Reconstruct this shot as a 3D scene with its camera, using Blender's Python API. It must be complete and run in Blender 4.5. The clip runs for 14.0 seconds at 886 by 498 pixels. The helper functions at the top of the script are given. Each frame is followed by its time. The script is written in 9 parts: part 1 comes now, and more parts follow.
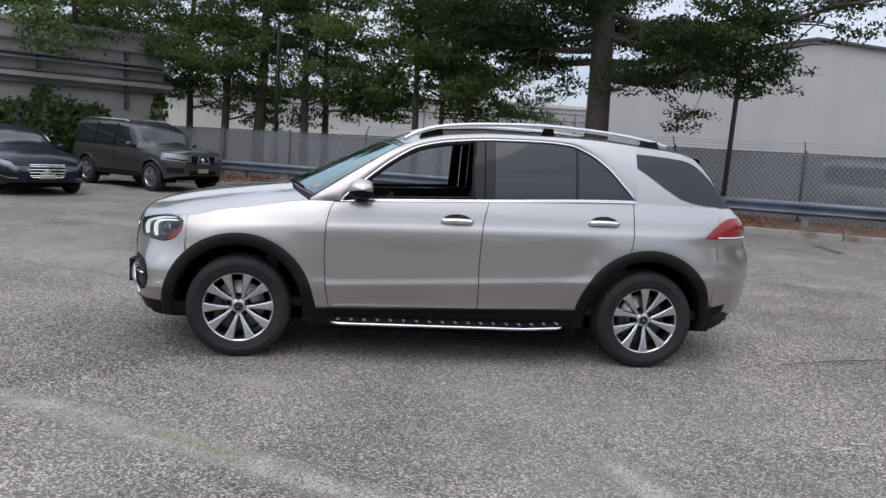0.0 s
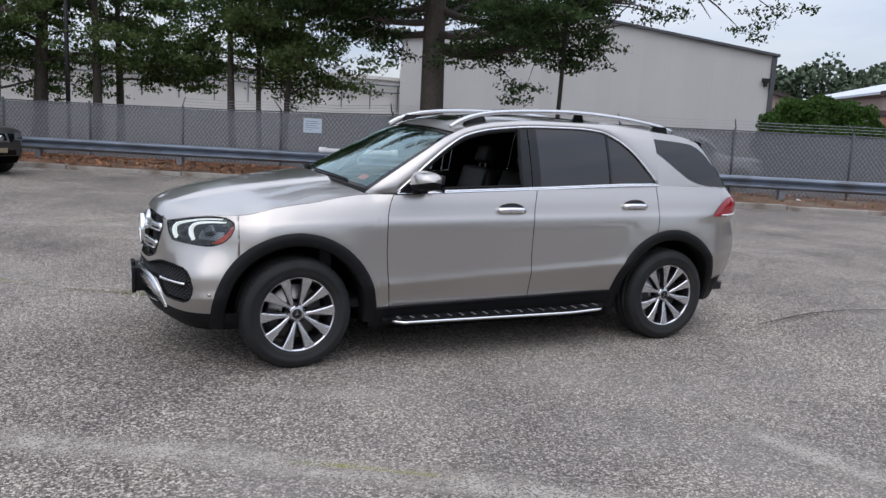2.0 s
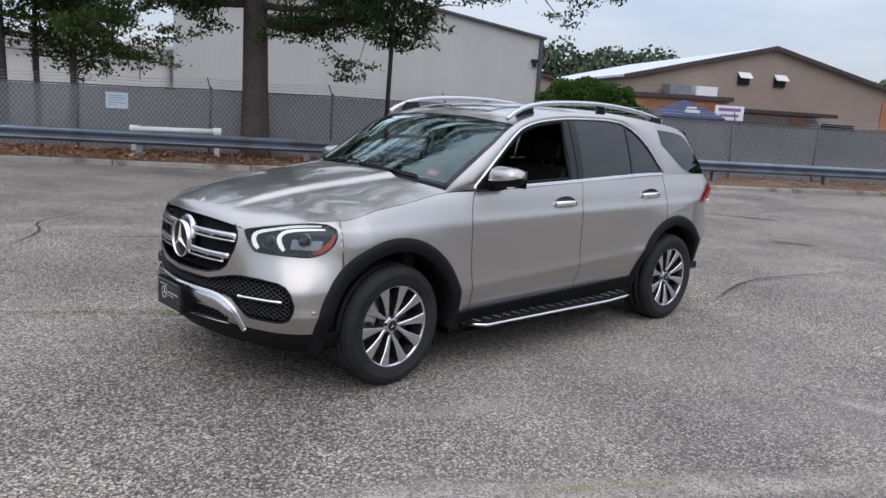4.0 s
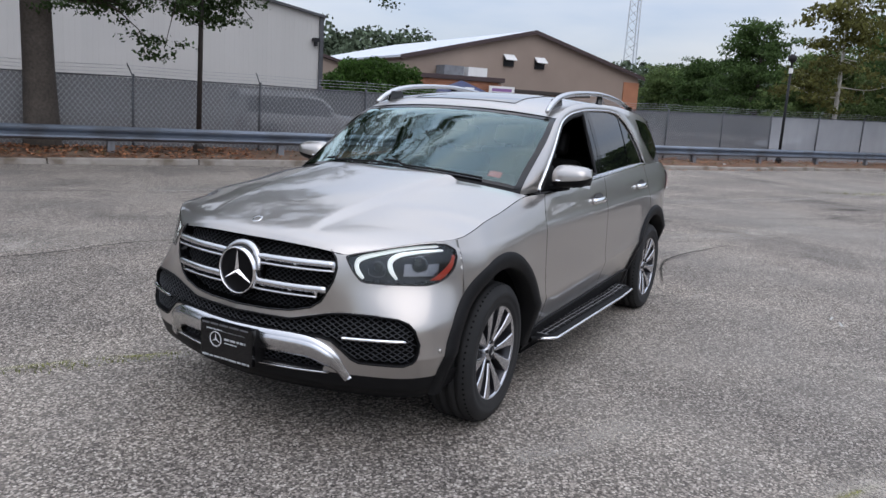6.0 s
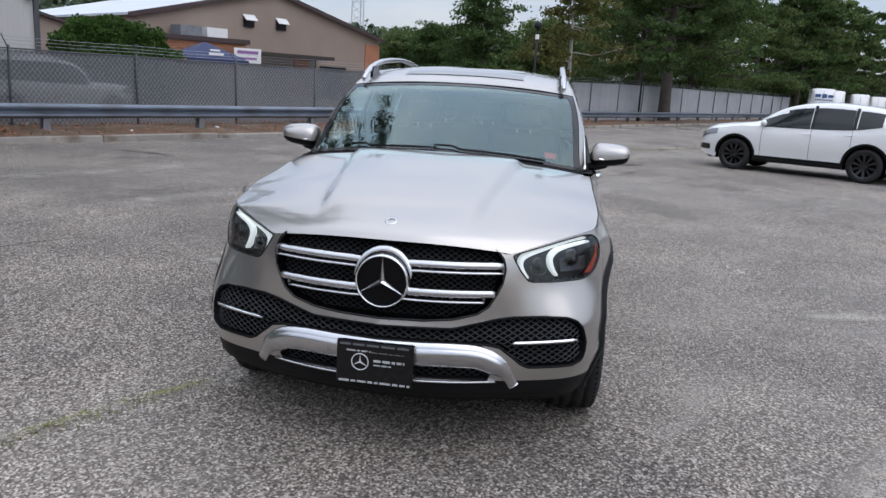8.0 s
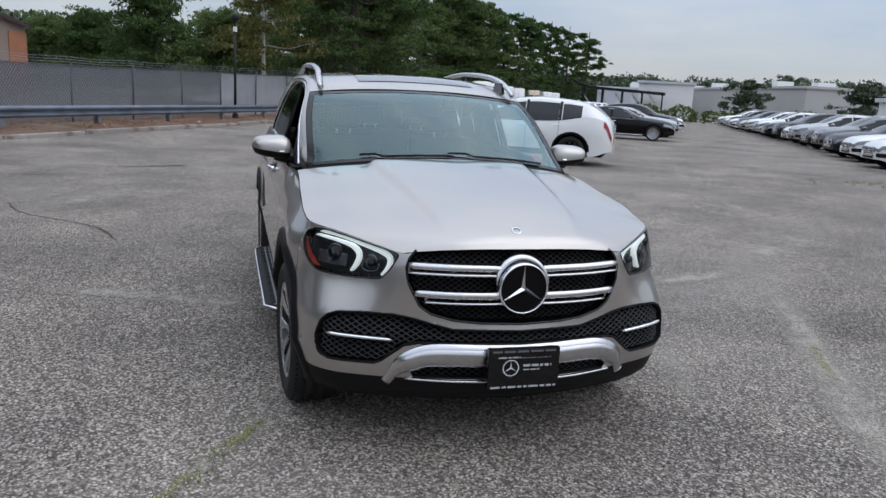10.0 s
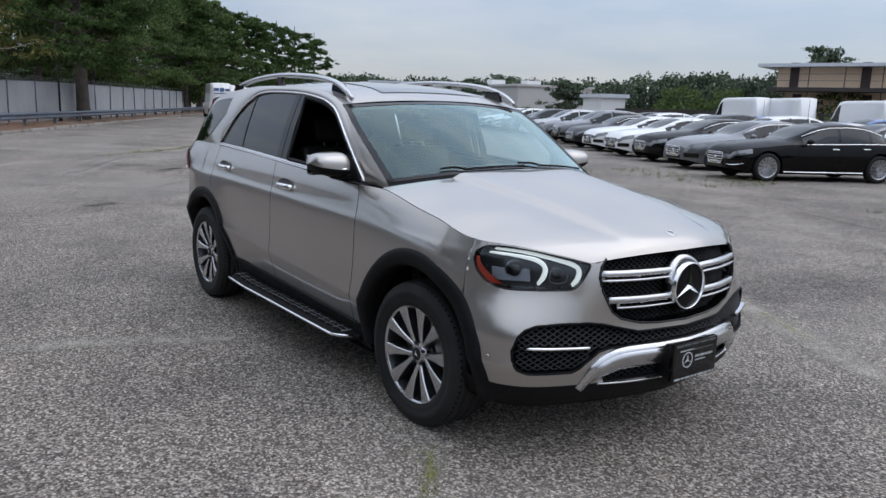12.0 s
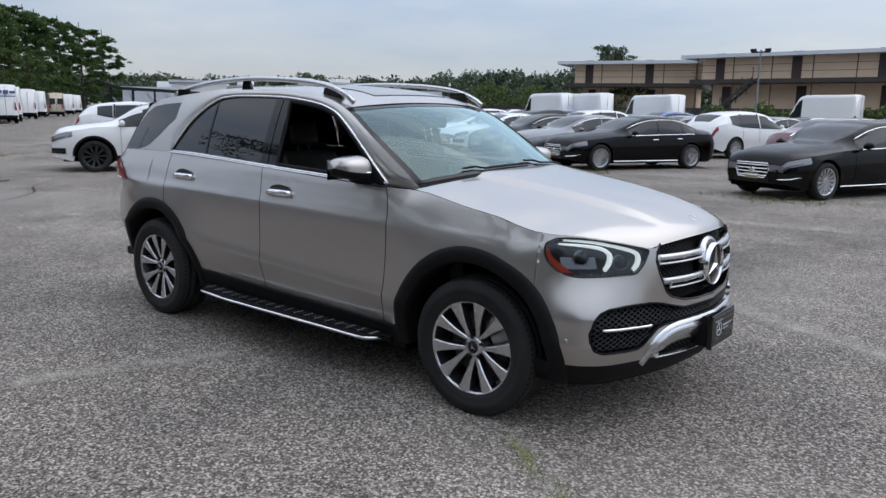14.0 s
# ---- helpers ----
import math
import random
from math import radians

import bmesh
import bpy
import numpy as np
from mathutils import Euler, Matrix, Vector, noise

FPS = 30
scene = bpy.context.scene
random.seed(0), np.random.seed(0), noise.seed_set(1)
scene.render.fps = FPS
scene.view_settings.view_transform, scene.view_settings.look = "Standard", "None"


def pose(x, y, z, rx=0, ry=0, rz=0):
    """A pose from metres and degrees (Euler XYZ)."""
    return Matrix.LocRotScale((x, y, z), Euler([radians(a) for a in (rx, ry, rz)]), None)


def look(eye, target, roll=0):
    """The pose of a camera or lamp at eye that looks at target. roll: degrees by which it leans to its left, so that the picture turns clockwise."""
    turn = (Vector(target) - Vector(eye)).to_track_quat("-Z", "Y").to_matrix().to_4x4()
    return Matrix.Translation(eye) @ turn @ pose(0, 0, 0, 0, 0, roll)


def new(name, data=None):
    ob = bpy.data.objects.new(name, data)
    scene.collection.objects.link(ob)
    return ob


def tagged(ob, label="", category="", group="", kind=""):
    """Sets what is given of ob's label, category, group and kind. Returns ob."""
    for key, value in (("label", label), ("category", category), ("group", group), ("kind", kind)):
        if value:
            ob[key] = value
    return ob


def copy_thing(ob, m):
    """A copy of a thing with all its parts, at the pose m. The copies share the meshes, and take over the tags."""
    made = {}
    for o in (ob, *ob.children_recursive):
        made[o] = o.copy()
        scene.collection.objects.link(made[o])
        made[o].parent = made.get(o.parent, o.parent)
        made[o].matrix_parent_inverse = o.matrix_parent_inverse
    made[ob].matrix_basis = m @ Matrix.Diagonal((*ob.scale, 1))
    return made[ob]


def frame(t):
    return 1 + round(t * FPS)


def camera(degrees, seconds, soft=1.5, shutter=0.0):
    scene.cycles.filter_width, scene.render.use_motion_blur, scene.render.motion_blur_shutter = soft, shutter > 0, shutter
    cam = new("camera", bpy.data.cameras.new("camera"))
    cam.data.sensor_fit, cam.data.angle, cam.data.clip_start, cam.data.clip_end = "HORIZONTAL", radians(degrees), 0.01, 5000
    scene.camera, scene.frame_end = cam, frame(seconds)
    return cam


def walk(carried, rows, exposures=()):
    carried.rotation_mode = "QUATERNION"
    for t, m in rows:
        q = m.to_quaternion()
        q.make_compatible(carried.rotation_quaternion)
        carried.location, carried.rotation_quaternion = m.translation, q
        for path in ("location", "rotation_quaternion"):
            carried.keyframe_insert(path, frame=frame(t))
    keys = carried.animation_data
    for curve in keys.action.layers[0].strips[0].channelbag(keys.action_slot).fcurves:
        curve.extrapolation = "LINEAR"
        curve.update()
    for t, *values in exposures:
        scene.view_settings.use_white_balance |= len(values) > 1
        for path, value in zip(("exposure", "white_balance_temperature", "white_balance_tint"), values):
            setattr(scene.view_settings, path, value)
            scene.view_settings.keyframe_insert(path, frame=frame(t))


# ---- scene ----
cam = camera(60.7, 14.0)
PATH = [
    (0, (-0.625, -6.331, 1.587), (-0.416, -4.361, 1.315), 3.3),
    (0.5, (-1.112, -6.253, 1.593), (-0.765, -4.304, 1.308), 3.5),
    (1, (-1.584, -6.121, 1.603), (-1.094, -4.205, 1.306), 3.6),
    (1.5, (-2.067, -5.895, 1.612), (-1.428, -4.026, 1.302), 3.3),
    (2, (-2.589, -5.681, 1.625), (-1.788, -3.877, 1.302), 3.0),
    (2.5, (-3.056, -5.394, 1.62), (-2.103, -3.667, 1.289), 2.8),
    (3, (-3.531, -5.08, 1.626), (-2.437, -3.441, 1.29), 2.9),
    (3.2, (-3.704, -4.956, 1.63), (-2.56, -3.352, 1.288), 3.0),
    (5.3, (-4.758, -3.089, 1.61), (-3.152, -1.949, 1.26), 3.9),
    (5.5, (-4.814, -2.922, 1.604), (-3.173, -1.833, 1.252), 3.7),
    (6, (-4.947, -2.523, 1.605), (-3.229, -1.568, 1.237), 3.5),
    (6.5, (-5.032, -2.09, 1.602), (-3.24, -1.287, 1.226), 3.1),
    (7, (-5.161, -1.63, 1.597), (-3.304, -0.992, 1.213), 2.9),
    (7.5, (-5.265, -1.172, 1.586), (-3.364, -0.696, 1.183), 2.9),
    (8, (-5.336, -0.707, 1.601), (-3.403, -0.414, 1.178), 3.2),
    (8.2, (-5.37, -0.524, 1.597), (-3.427, -0.312, 1.172), 3.2),
    (10.3, (-5.314, 1.484, 1.6), (-3.468, 0.824, 1.205), 3.0),
    (10.5, (-5.245, 1.664, 1.605), (-3.425, 0.933, 1.211), 3.0),
    (11, (-5.042, 2.155, 1.599), (-3.297, 1.257, 1.212), 3.0),
    (11.5, (-4.778, 2.571, 1.576), (-3.11, 1.532, 1.203), 2.6),
    (12, (-4.484, 2.965, 1.583), (-2.904, 1.796, 1.214), 1.9),
    (12.5, (-4.226, 3.324, 1.593), (-2.737, 2.037, 1.231), 1.3),
    (13, (-3.977, 3.552, 1.582), (-2.58, 2.164, 1.23), 0.9),
    (13.5, (-3.813, 3.792, 1.581), (-2.508, 2.319, 1.225), 0.8),
    (14, (-3.761, 3.933, 1.577), (-2.519, 2.408, 1.215), 0.9),
]
walk(cam, [(t, look(eye, target, roll)) for t, eye, target, roll in PATH],
     [(0, 0.07, 6420, 14), (7.0, 0.06, 6400, 14), (8.2, 0.02, 6350, 13), (10.3, -0.16, 6320, 12), (14, -0.13, 6310, 12)])

# ---- light: bright overcast sky, faint broad sun ----
world = bpy.data.worlds.new("overcast")
scene.world = world
world.use_nodes = True
wt = world.node_tree
wt.nodes.clear()
w_out = wt.nodes.new("ShaderNodeOutputWorld")
w_bg = wt.nodes.new("ShaderNodeBackground")
w_bg2 = wt.nodes.new("ShaderNodeBackground")
w_add = wt.nodes.new("ShaderNodeAddShader")
sky = wt.nodes.new("ShaderNodeTexSky")
sky.sky_type = "NISHITA"
sky.sun_disc = False
sky.sun_elevation, sky.sun_rotation = radians(52), radians(200)
w_bg.inputs["Strength"].default_value = 0.035
wt.links.new(sky.outputs[0], w_bg.inputs["Color"])
# cloud layer: brighter towards the zenith, with soft broken texture
w_tc = wt.nodes.new("ShaderNodeTexCoord")
w_sep = wt.nodes.new("ShaderNodeSeparateXYZ")
wt.links.new(w_tc.outputs["Generated"], w_sep.inputs[0])
w_up = wt.nodes.new("ShaderNodeMapRange")
w_up.inputs["From Min"].default_value, w_up.inputs["From Max"].default_value = 0.0, 1.0
w_up.inputs["To Min"].default_value, w_up.inputs["To Max"].default_value = 0.38, 1.58
wt.links.new(w_sep.outputs["Z"], w_up.inputs["Value"])
w_map = wt.nodes.new("ShaderNodeMapping")
w_map.inputs["Scale"].default_value = (1.2, 1.2, 5.0)
wt.links.new(w_tc.outputs["Generated"], w_map.inputs["Vector"])
w_noise = wt.nodes.new("ShaderNodeTexNoise")
w_noise.inputs["Scale"].default_value, w_noise.inputs["Detail"].default_value = 2.6, 5.0
wt.links.new(w_map.outputs[0], w_noise.inputs["Vector"])
w_ramp = wt.nodes.new("ShaderNodeValToRGB")
w_ramp.color_ramp.elements[0].position, w_ramp.color_ramp.elements[1].position = 0.36, 0.66
w_ramp.color_ramp.elements[0].color = (0.76, 0.88, 1.06, 1)
w_ramp.color_ramp.elements[1].color = (1.08, 1.12, 1.18, 1)
wt.links.new(w_noise.outputs["Fac"], w_ramp.inputs[0])
wt.links.new(w_ramp.outputs[0], w_bg2.inputs["Color"])
wt.links.new(w_up.outputs[0], w_bg2.inputs["Strength"])
wt.links.new(w_bg.outputs[0], w_add.inputs[0])
wt.links.new(w_bg2.outputs[0], w_add.inputs[1])
wt.links.new(w_add.outputs[0], w_out.inputs["Surface"])
sun = new("sun", bpy.data.lights.new("sun", "SUN"))
sun.data.energy, sun.data.angle, sun.data.color = 0.7, radians(65), (1.0, 0.95, 0.88)
sun.matrix_world = look((0, 0, 50), (10, 14, 30))

# ---- materials ----
def mat(name, base=(0.5, 0.5, 0.5), rough=0.5, metal=0.0, spec=0.5, coat=0.0, var=0.0, var_scale=4.0, tint=None,
        bump=0.0, bump_scale=60.0, island=0.0, objrand=0.0, grain=0.0, grain_scale=80.0, rough_var=0.0, coat_rough=0.03):
    """Principled material with two scales of variation, relief and per-piece variation."""
    m = bpy.data.materials.new(name)
    m.use_nodes = True
    nt = m.node_tree
    b = nt.nodes["Principled BSDF"]
    b.inputs["Base Color"].default_value = (*base, 1)
    b.inputs["Roughness"].default_value = rough
    b.inputs["Metallic"].default_value = metal
    b.inputs["Specular IOR Level"].default_value = spec
    b.inputs["Coat Weight"].default_value = coat
    b.inputs["Coat Roughness"].default_value = coat_rough
    tc = nt.nodes.new("ShaderNodeTexCoord")
    col = None
    if var or grain or island or objrand:
        fac = None

        def add(socket, amount):
            nonlocal fac
            mr = nt.nodes.new("ShaderNodeMapRange")
            mr.inputs["To Min"].default_value, mr.inputs["To Max"].default_value = 1 - amount, 1 + amount
            nt.links.new(socket, mr.inputs["Value"])
            if fac is None:
                fac = mr.outputs[0]
            else:
                mu = nt.nodes.new("ShaderNodeMath")
                mu.operation = "MULTIPLY"
                nt.links.new(fac, mu.inputs[0])
                nt.links.new(mr.outputs[0], mu.inputs[1])
                fac = mu.outputs[0]

        if var:
            n1 = nt.nodes.new("ShaderNodeTexNoise")
            n1.inputs["Scale"].default_value, n1.inputs["Detail"].default_value = var_scale, 5
            nt.links.new(tc.outputs["Object"], n1.inputs["Vector"])
            add(n1.outputs["Fac"], var * 1.6)
        if grain:
            n2 = nt.nodes.new("ShaderNodeTexNoise")
            n2.inputs["Scale"].default_value, n2.inputs["Detail"].default_value = grain_scale, 3
            nt.links.new(tc.outputs["Object"], n2.inputs["Vector"])
            add(n2.outputs["Fac"], grain * 1.6)
        if island:
            g = nt.nodes.new("ShaderNodeNewGeometry")
            add(g.outputs["Random Per Island"], island)
        if objrand:
            oi = nt.nodes.new("ShaderNodeObjectInfo")
            add(oi.outputs["Random"], objrand)
        mx = nt.nodes.new("ShaderNodeVectorMath")
        mx.operation = "SCALE"
        mx.inputs[0].default_value = base
        nt.links.new(fac, mx.inputs["Scale"])
        col = mx.outputs[0]
        if tint:
            n3 = nt.nodes.new("ShaderNodeTexNoise")
            n3.inputs["Scale"].default_value, n3.inputs["Detail"].default_value = var_scale * 0.6 + 0.05, 6
            nt.links.new(tc.outputs["Object"], n3.inputs["Vector"])
            cr = nt.nodes.new("ShaderNodeValToRGB")
            cr.color_ramp.elements[0].position, cr.color_ramp.elements[1].position = 0.48, 0.68
            nt.links.new(n3.outputs["Fac"], cr.inputs[0])
            mc = nt.nodes.new("ShaderNodeMix")
            mc.data_type = "RGBA"
            nt.links.new(cr.outputs[0], mc.inputs["Factor"])
            nt.links.new(col, mc.inputs[6])
            mc.inputs[7].default_value = (*tint, 1)
            col = mc.outputs[2]
        nt.links.new(col, b.inputs["Base Color"])
    if bump:
        n4 = nt.nodes.new("ShaderNodeTexNoise")
        n4.inputs["Scale"].default_value, n4.inputs["Detail"].default_value = bump_scale, 4
        nt.links.new(tc.outputs["Object"], n4.inputs["Vector"])
        bp = nt.nodes.new("ShaderNodeBump")
        bp.inputs["Strength"].default_value, bp.inputs["Distance"].default_value = bump, 0.01
        nt.links.new(n4.outputs["Fac"], bp.inputs["Height"])
        nt.links.new(bp.outputs[0], b.inputs["Normal"])
    if rough_var:
        n5 = nt.nodes.new("ShaderNodeTexNoise")
        n5.inputs["Scale"].default_value, n5.inputs["Detail"].default_value = var_scale * 2, 5
        nt.links.new(tc.outputs["Object"], n5.inputs["Vector"])
        mr = nt.nodes.new("ShaderNodeMapRange")
        mr.inputs["To Min"].default_value, mr.inputs["To Max"].default_value = max(0, rough - rough_var), min(1, rough + rough_var)
        nt.links.new(n5.outputs["Fac"], mr.inputs["Value"])
        nt.links.new(mr.outputs[0], b.inputs["Roughness"])
    return m


def mat_asphalt():
    """Worn parking-lot asphalt: exposed pale aggregate in dark binder, sandy and dark patches."""
    m = bpy.data.materials.new("asphalt")
    m.use_nodes = True
    nt = m.node_tree
    N, L = nt.nodes.new, nt.links.new
    b = nt.nodes["Principled BSDF"]
    b.inputs["Roughness"].default_value = 0.9
    b.inputs["Specular IOR Level"].default_value = 0.25
    tc = N("ShaderNodeTexCoord")

    def noise_tex(scale, detail=4, rough=0.55):
        n = N("ShaderNodeTexNoise")
        n.inputs["Scale"].default_value, n.inputs["Detail"].default_value, n.inputs["Roughness"].default_value = scale, detail, rough
        L(tc.outputs["Object"], n.inputs["Vector"])
        return n.outputs["Fac"]

    def ramp(src, stops):
        r = N("ShaderNodeValToRGB")
        els = r.color_ramp.elements
        while len(els) < len(stops):
            els.new(0.5)
        for e, (p, c) in zip(els, stops):
            e.position, e.color = p, (*c, 1)
        L(src, r.inputs[0])
        return r.outputs[0]

    def mixc(fac, a, c, mode="MIX"):
        x = N("ShaderNodeMix")
        x.data_type, x.blend_type = "RGBA", mode
        if isinstance(fac, float):
            x.inputs["Factor"].default_value = fac
        else:
            L(fac, x.inputs["Factor"])
        for sock, v in ((x.inputs[6], a), (x.inputs[7], c)):
            if isinstance(v, tuple):
                sock.default_value = (*v, 1)
            else:
                L(v, sock)
        return x.outputs[2]

    vor = N("ShaderNodeTexVoronoi")
    vor.inputs["Scale"].default_value = 92
    L(tc.outputs["Object"], vor.inputs["Vector"])
    sepc = N("ShaderNodeSeparateColor")
    L(vor.outputs["Color"], sepc.inputs[0])
    stones = ramp(sepc.outputs[0], [(0.0, (0.020, 0.018, 0.017)), (0.30, (0.070, 0.064, 0.058)), (0.60, (0.190, 0.174, 0.158)), (0.86, (0.37, 0.34, 0.31)), (1.0, (0.56, 0.53, 0.49))])
    vor2 = N("ShaderNodeTexVoronoi")
    vor2.inputs["Scale"].default_value = 150
    L(tc.outputs["Object"], vor2.inputs["Vector"])
    sep2 = N("ShaderNodeSeparateColor")
    L(vor2.outputs["Color"], sep2.inputs[0])
    fine = ramp(sep2.outputs[1], [(0.0, (0.06, 0.054, 0.048)), (0.5, (0.165, 0.150, 0.136)), (1.0, (0.32, 0.295, 0.27))])
    base = mixc(0.24, stones, fine)
    gap = ramp(vor.outputs["Distance"], [(0.0, (1, 1, 1)), (0.55, (1, 1, 1)), (0.8, (0.62, 0.61, 0.60))])
    base = mixc(1.0, base, gap, "MULTIPLY")
    worn = ramp(noise_tex(0.55, 7, 0.62), [(0.40, (0, 0, 0)), (0.66, (1, 1, 1))])
    base = mixc(1.0, base, mixc(worn, (1.06, 1.025, 0.99), (1.68, 1.60, 1.50)), "MULTIPLY")
    sand = ramp(noise_tex(0.16, 8, 0.68), [(0.50, (0, 0, 0)), (0.70, (0.6, 0.6, 0.6))])
    base = mixc(sand, base, (0.27, 0.25, 0.225))
    dark = ramp(noise_tex(0.33, 6, 0.6), [(0.30, (0.62, 0.62, 0.63)), (0.44, (1, 1, 1))])
    base = mixc(1.0, base, dark, "MULTIPLY")
    L(base, b.inputs["Base Color"])
    bp = N("ShaderNodeBump")
    bp.inputs["Strength"].default_value, bp.inputs["Distance"].default_value = 0.75, 0.006
    hsum = N("ShaderNodeMath")
    hsum.operation = "ADD"
    L(sepc.outputs[0], hsum.inputs[0])
    L(noise_tex(120, 3), hsum.inputs[1])
    L(hsum.outputs[0], bp.inputs["Height"])
    L(bp.outputs[0], b.inputs["Normal"])
    return m


def mat_stain(name, colour, amount, breakup=5.0, lo=0.38, hi=0.62):
    """A thin deposit on the ground with ragged, fading edges; u runs across the strip from 0 to 1."""
    m = bpy.data.materials.new(name)
    m.use_nodes = True
    nt = m.node_tree
    N, L = nt.nodes.new, nt.links.new
    b = nt.nodes["Principled BSDF"]
    b.inputs["Roughness"].default_value = 0.95
    b.inputs["Specular IOR Level"].default_value = 0.1
    tc = N("ShaderNodeTexCoord")
    uv = N("ShaderNodeSeparateXYZ")
    L(tc.outputs["UV"], uv.inputs[0])
    edges = None
    for ax in ("X", "Y"):
        a = N("ShaderNodeMath")
        a.operation = "PINGPONG"
        a.inputs[1].default_value = 0.5
        L(uv.outputs[ax], a.inputs[0])
        r = N("ShaderNodeMapRange")
        r.inputs["From Max"].default_value = 0.45 if ax == "X" else 0.25
        L(a.outputs[0], r.inputs["Value"])
        if edges is None:
            edges = r.outputs[0]
        else:
            mm = N("ShaderNodeMath")
            mm.operation = "MULTIPLY"
            L(edges, mm.inputs[0])
            L(r.outputs[0], mm.inputs[1])
            edges = mm.outputs[0]
    n = N("ShaderNodeTexNoise")
    n.inputs["Scale"].default_value, n.inputs["Detail"].default_value, n.inputs["Roughness"].default_value = breakup, 8, 0.7
    L(tc.outputs["Object"], n.inputs["Vector"])
    nr = N("ShaderNodeMapRange")
    nr.inputs["From Min"].default_value, nr.inputs["From Max"].default_value = lo, hi
    L(n.outputs["Fac"], nr.inputs["Value"])
    g = N("ShaderNodeTexNoise")
    g.inputs["Scale"].default_value, g.inputs["Detail"].default_value = 90, 2
    L(tc.outputs["Object"], g.inputs["Vector"])
    gr = N("ShaderNodeMapRange")
    gr.inputs["From Min"].default_value, gr.inputs["From Max"].default_value = 0.35, 0.6
    L(g.outputs["Fac"], gr.inputs["Value"])
    al = edges
    for s in (nr.outputs[0], gr.outputs[0]):
        mm = N("ShaderNodeMath")
        mm.operation = "MULTIPLY"
        L(al, mm.inputs[0])
        L(s, mm.inputs[1])
        al = mm.outputs[0]
    mm = N("ShaderNodeMath")
    mm.operation = "MULTIPLY"
    mm.inputs[1].default_value = amount
    L(al, mm.inputs[0])
    mm.use_clamp = True
    L(mm.outputs[0], b.inputs["Alpha"])
    b.inputs["Base Color"].default_value = (*colour, 1)
    return m


def mat_glass(name, tint=(0.9, 0.95, 0.93), clear=0.8, rough=0.0, gain=2.6, sheen=(0.9, 0.97, 1.0)):
    """Thin pane: mostly clear with a mirror-like surface."""
    m = bpy.data.materials.new(name)
    m.use_nodes = True
    nt = m.node_tree
    nt.nodes.clear()
    N, L = nt.nodes.new, nt.links.new
    out = N("ShaderNodeOutputMaterial")
    tr, gl, mx, fr = N("ShaderNodeBsdfTransparent"), N("ShaderNodeBsdfGlossy"), N("ShaderNodeMixShader"), N("ShaderNodeFresnel")
    fr.inputs["IOR"].default_value = 1.52
    tr.inputs["Color"].default_value = tuple(c * clear for c in tint) + (1,)
    gl.inputs["Roughness"].default_value = rough
    gl.inputs["Color"].default_value = (*sheen, 1)
    mul = N("ShaderNodeMath")
    mul.operation = "MULTIPLY"
    mul.use_clamp = True
    mul.inputs[1].default_value = gain
    L(fr.outputs[0], mul.inputs[0])
    L(mul.outputs[0], mx.inputs[0])
    L(tr.outputs[0], mx.inputs[1])
    L(gl.outputs[0], mx.inputs[2])
    L(mx.outputs[0], out.inputs["Surface"])
    return m


def mat_paint(name, base, metal=0.0, rough=0.3, flake=0.0, coat=1.0, spec=0.5):
    """Clear-coated car paint with fine flake and a trace of dust."""
    return mat(name, base, rough, metal, spec, coat, var=0.02, var_scale=1.5, grain=flake, grain_scale=900.0, rough_var=0.05, coat_rough=0.025)


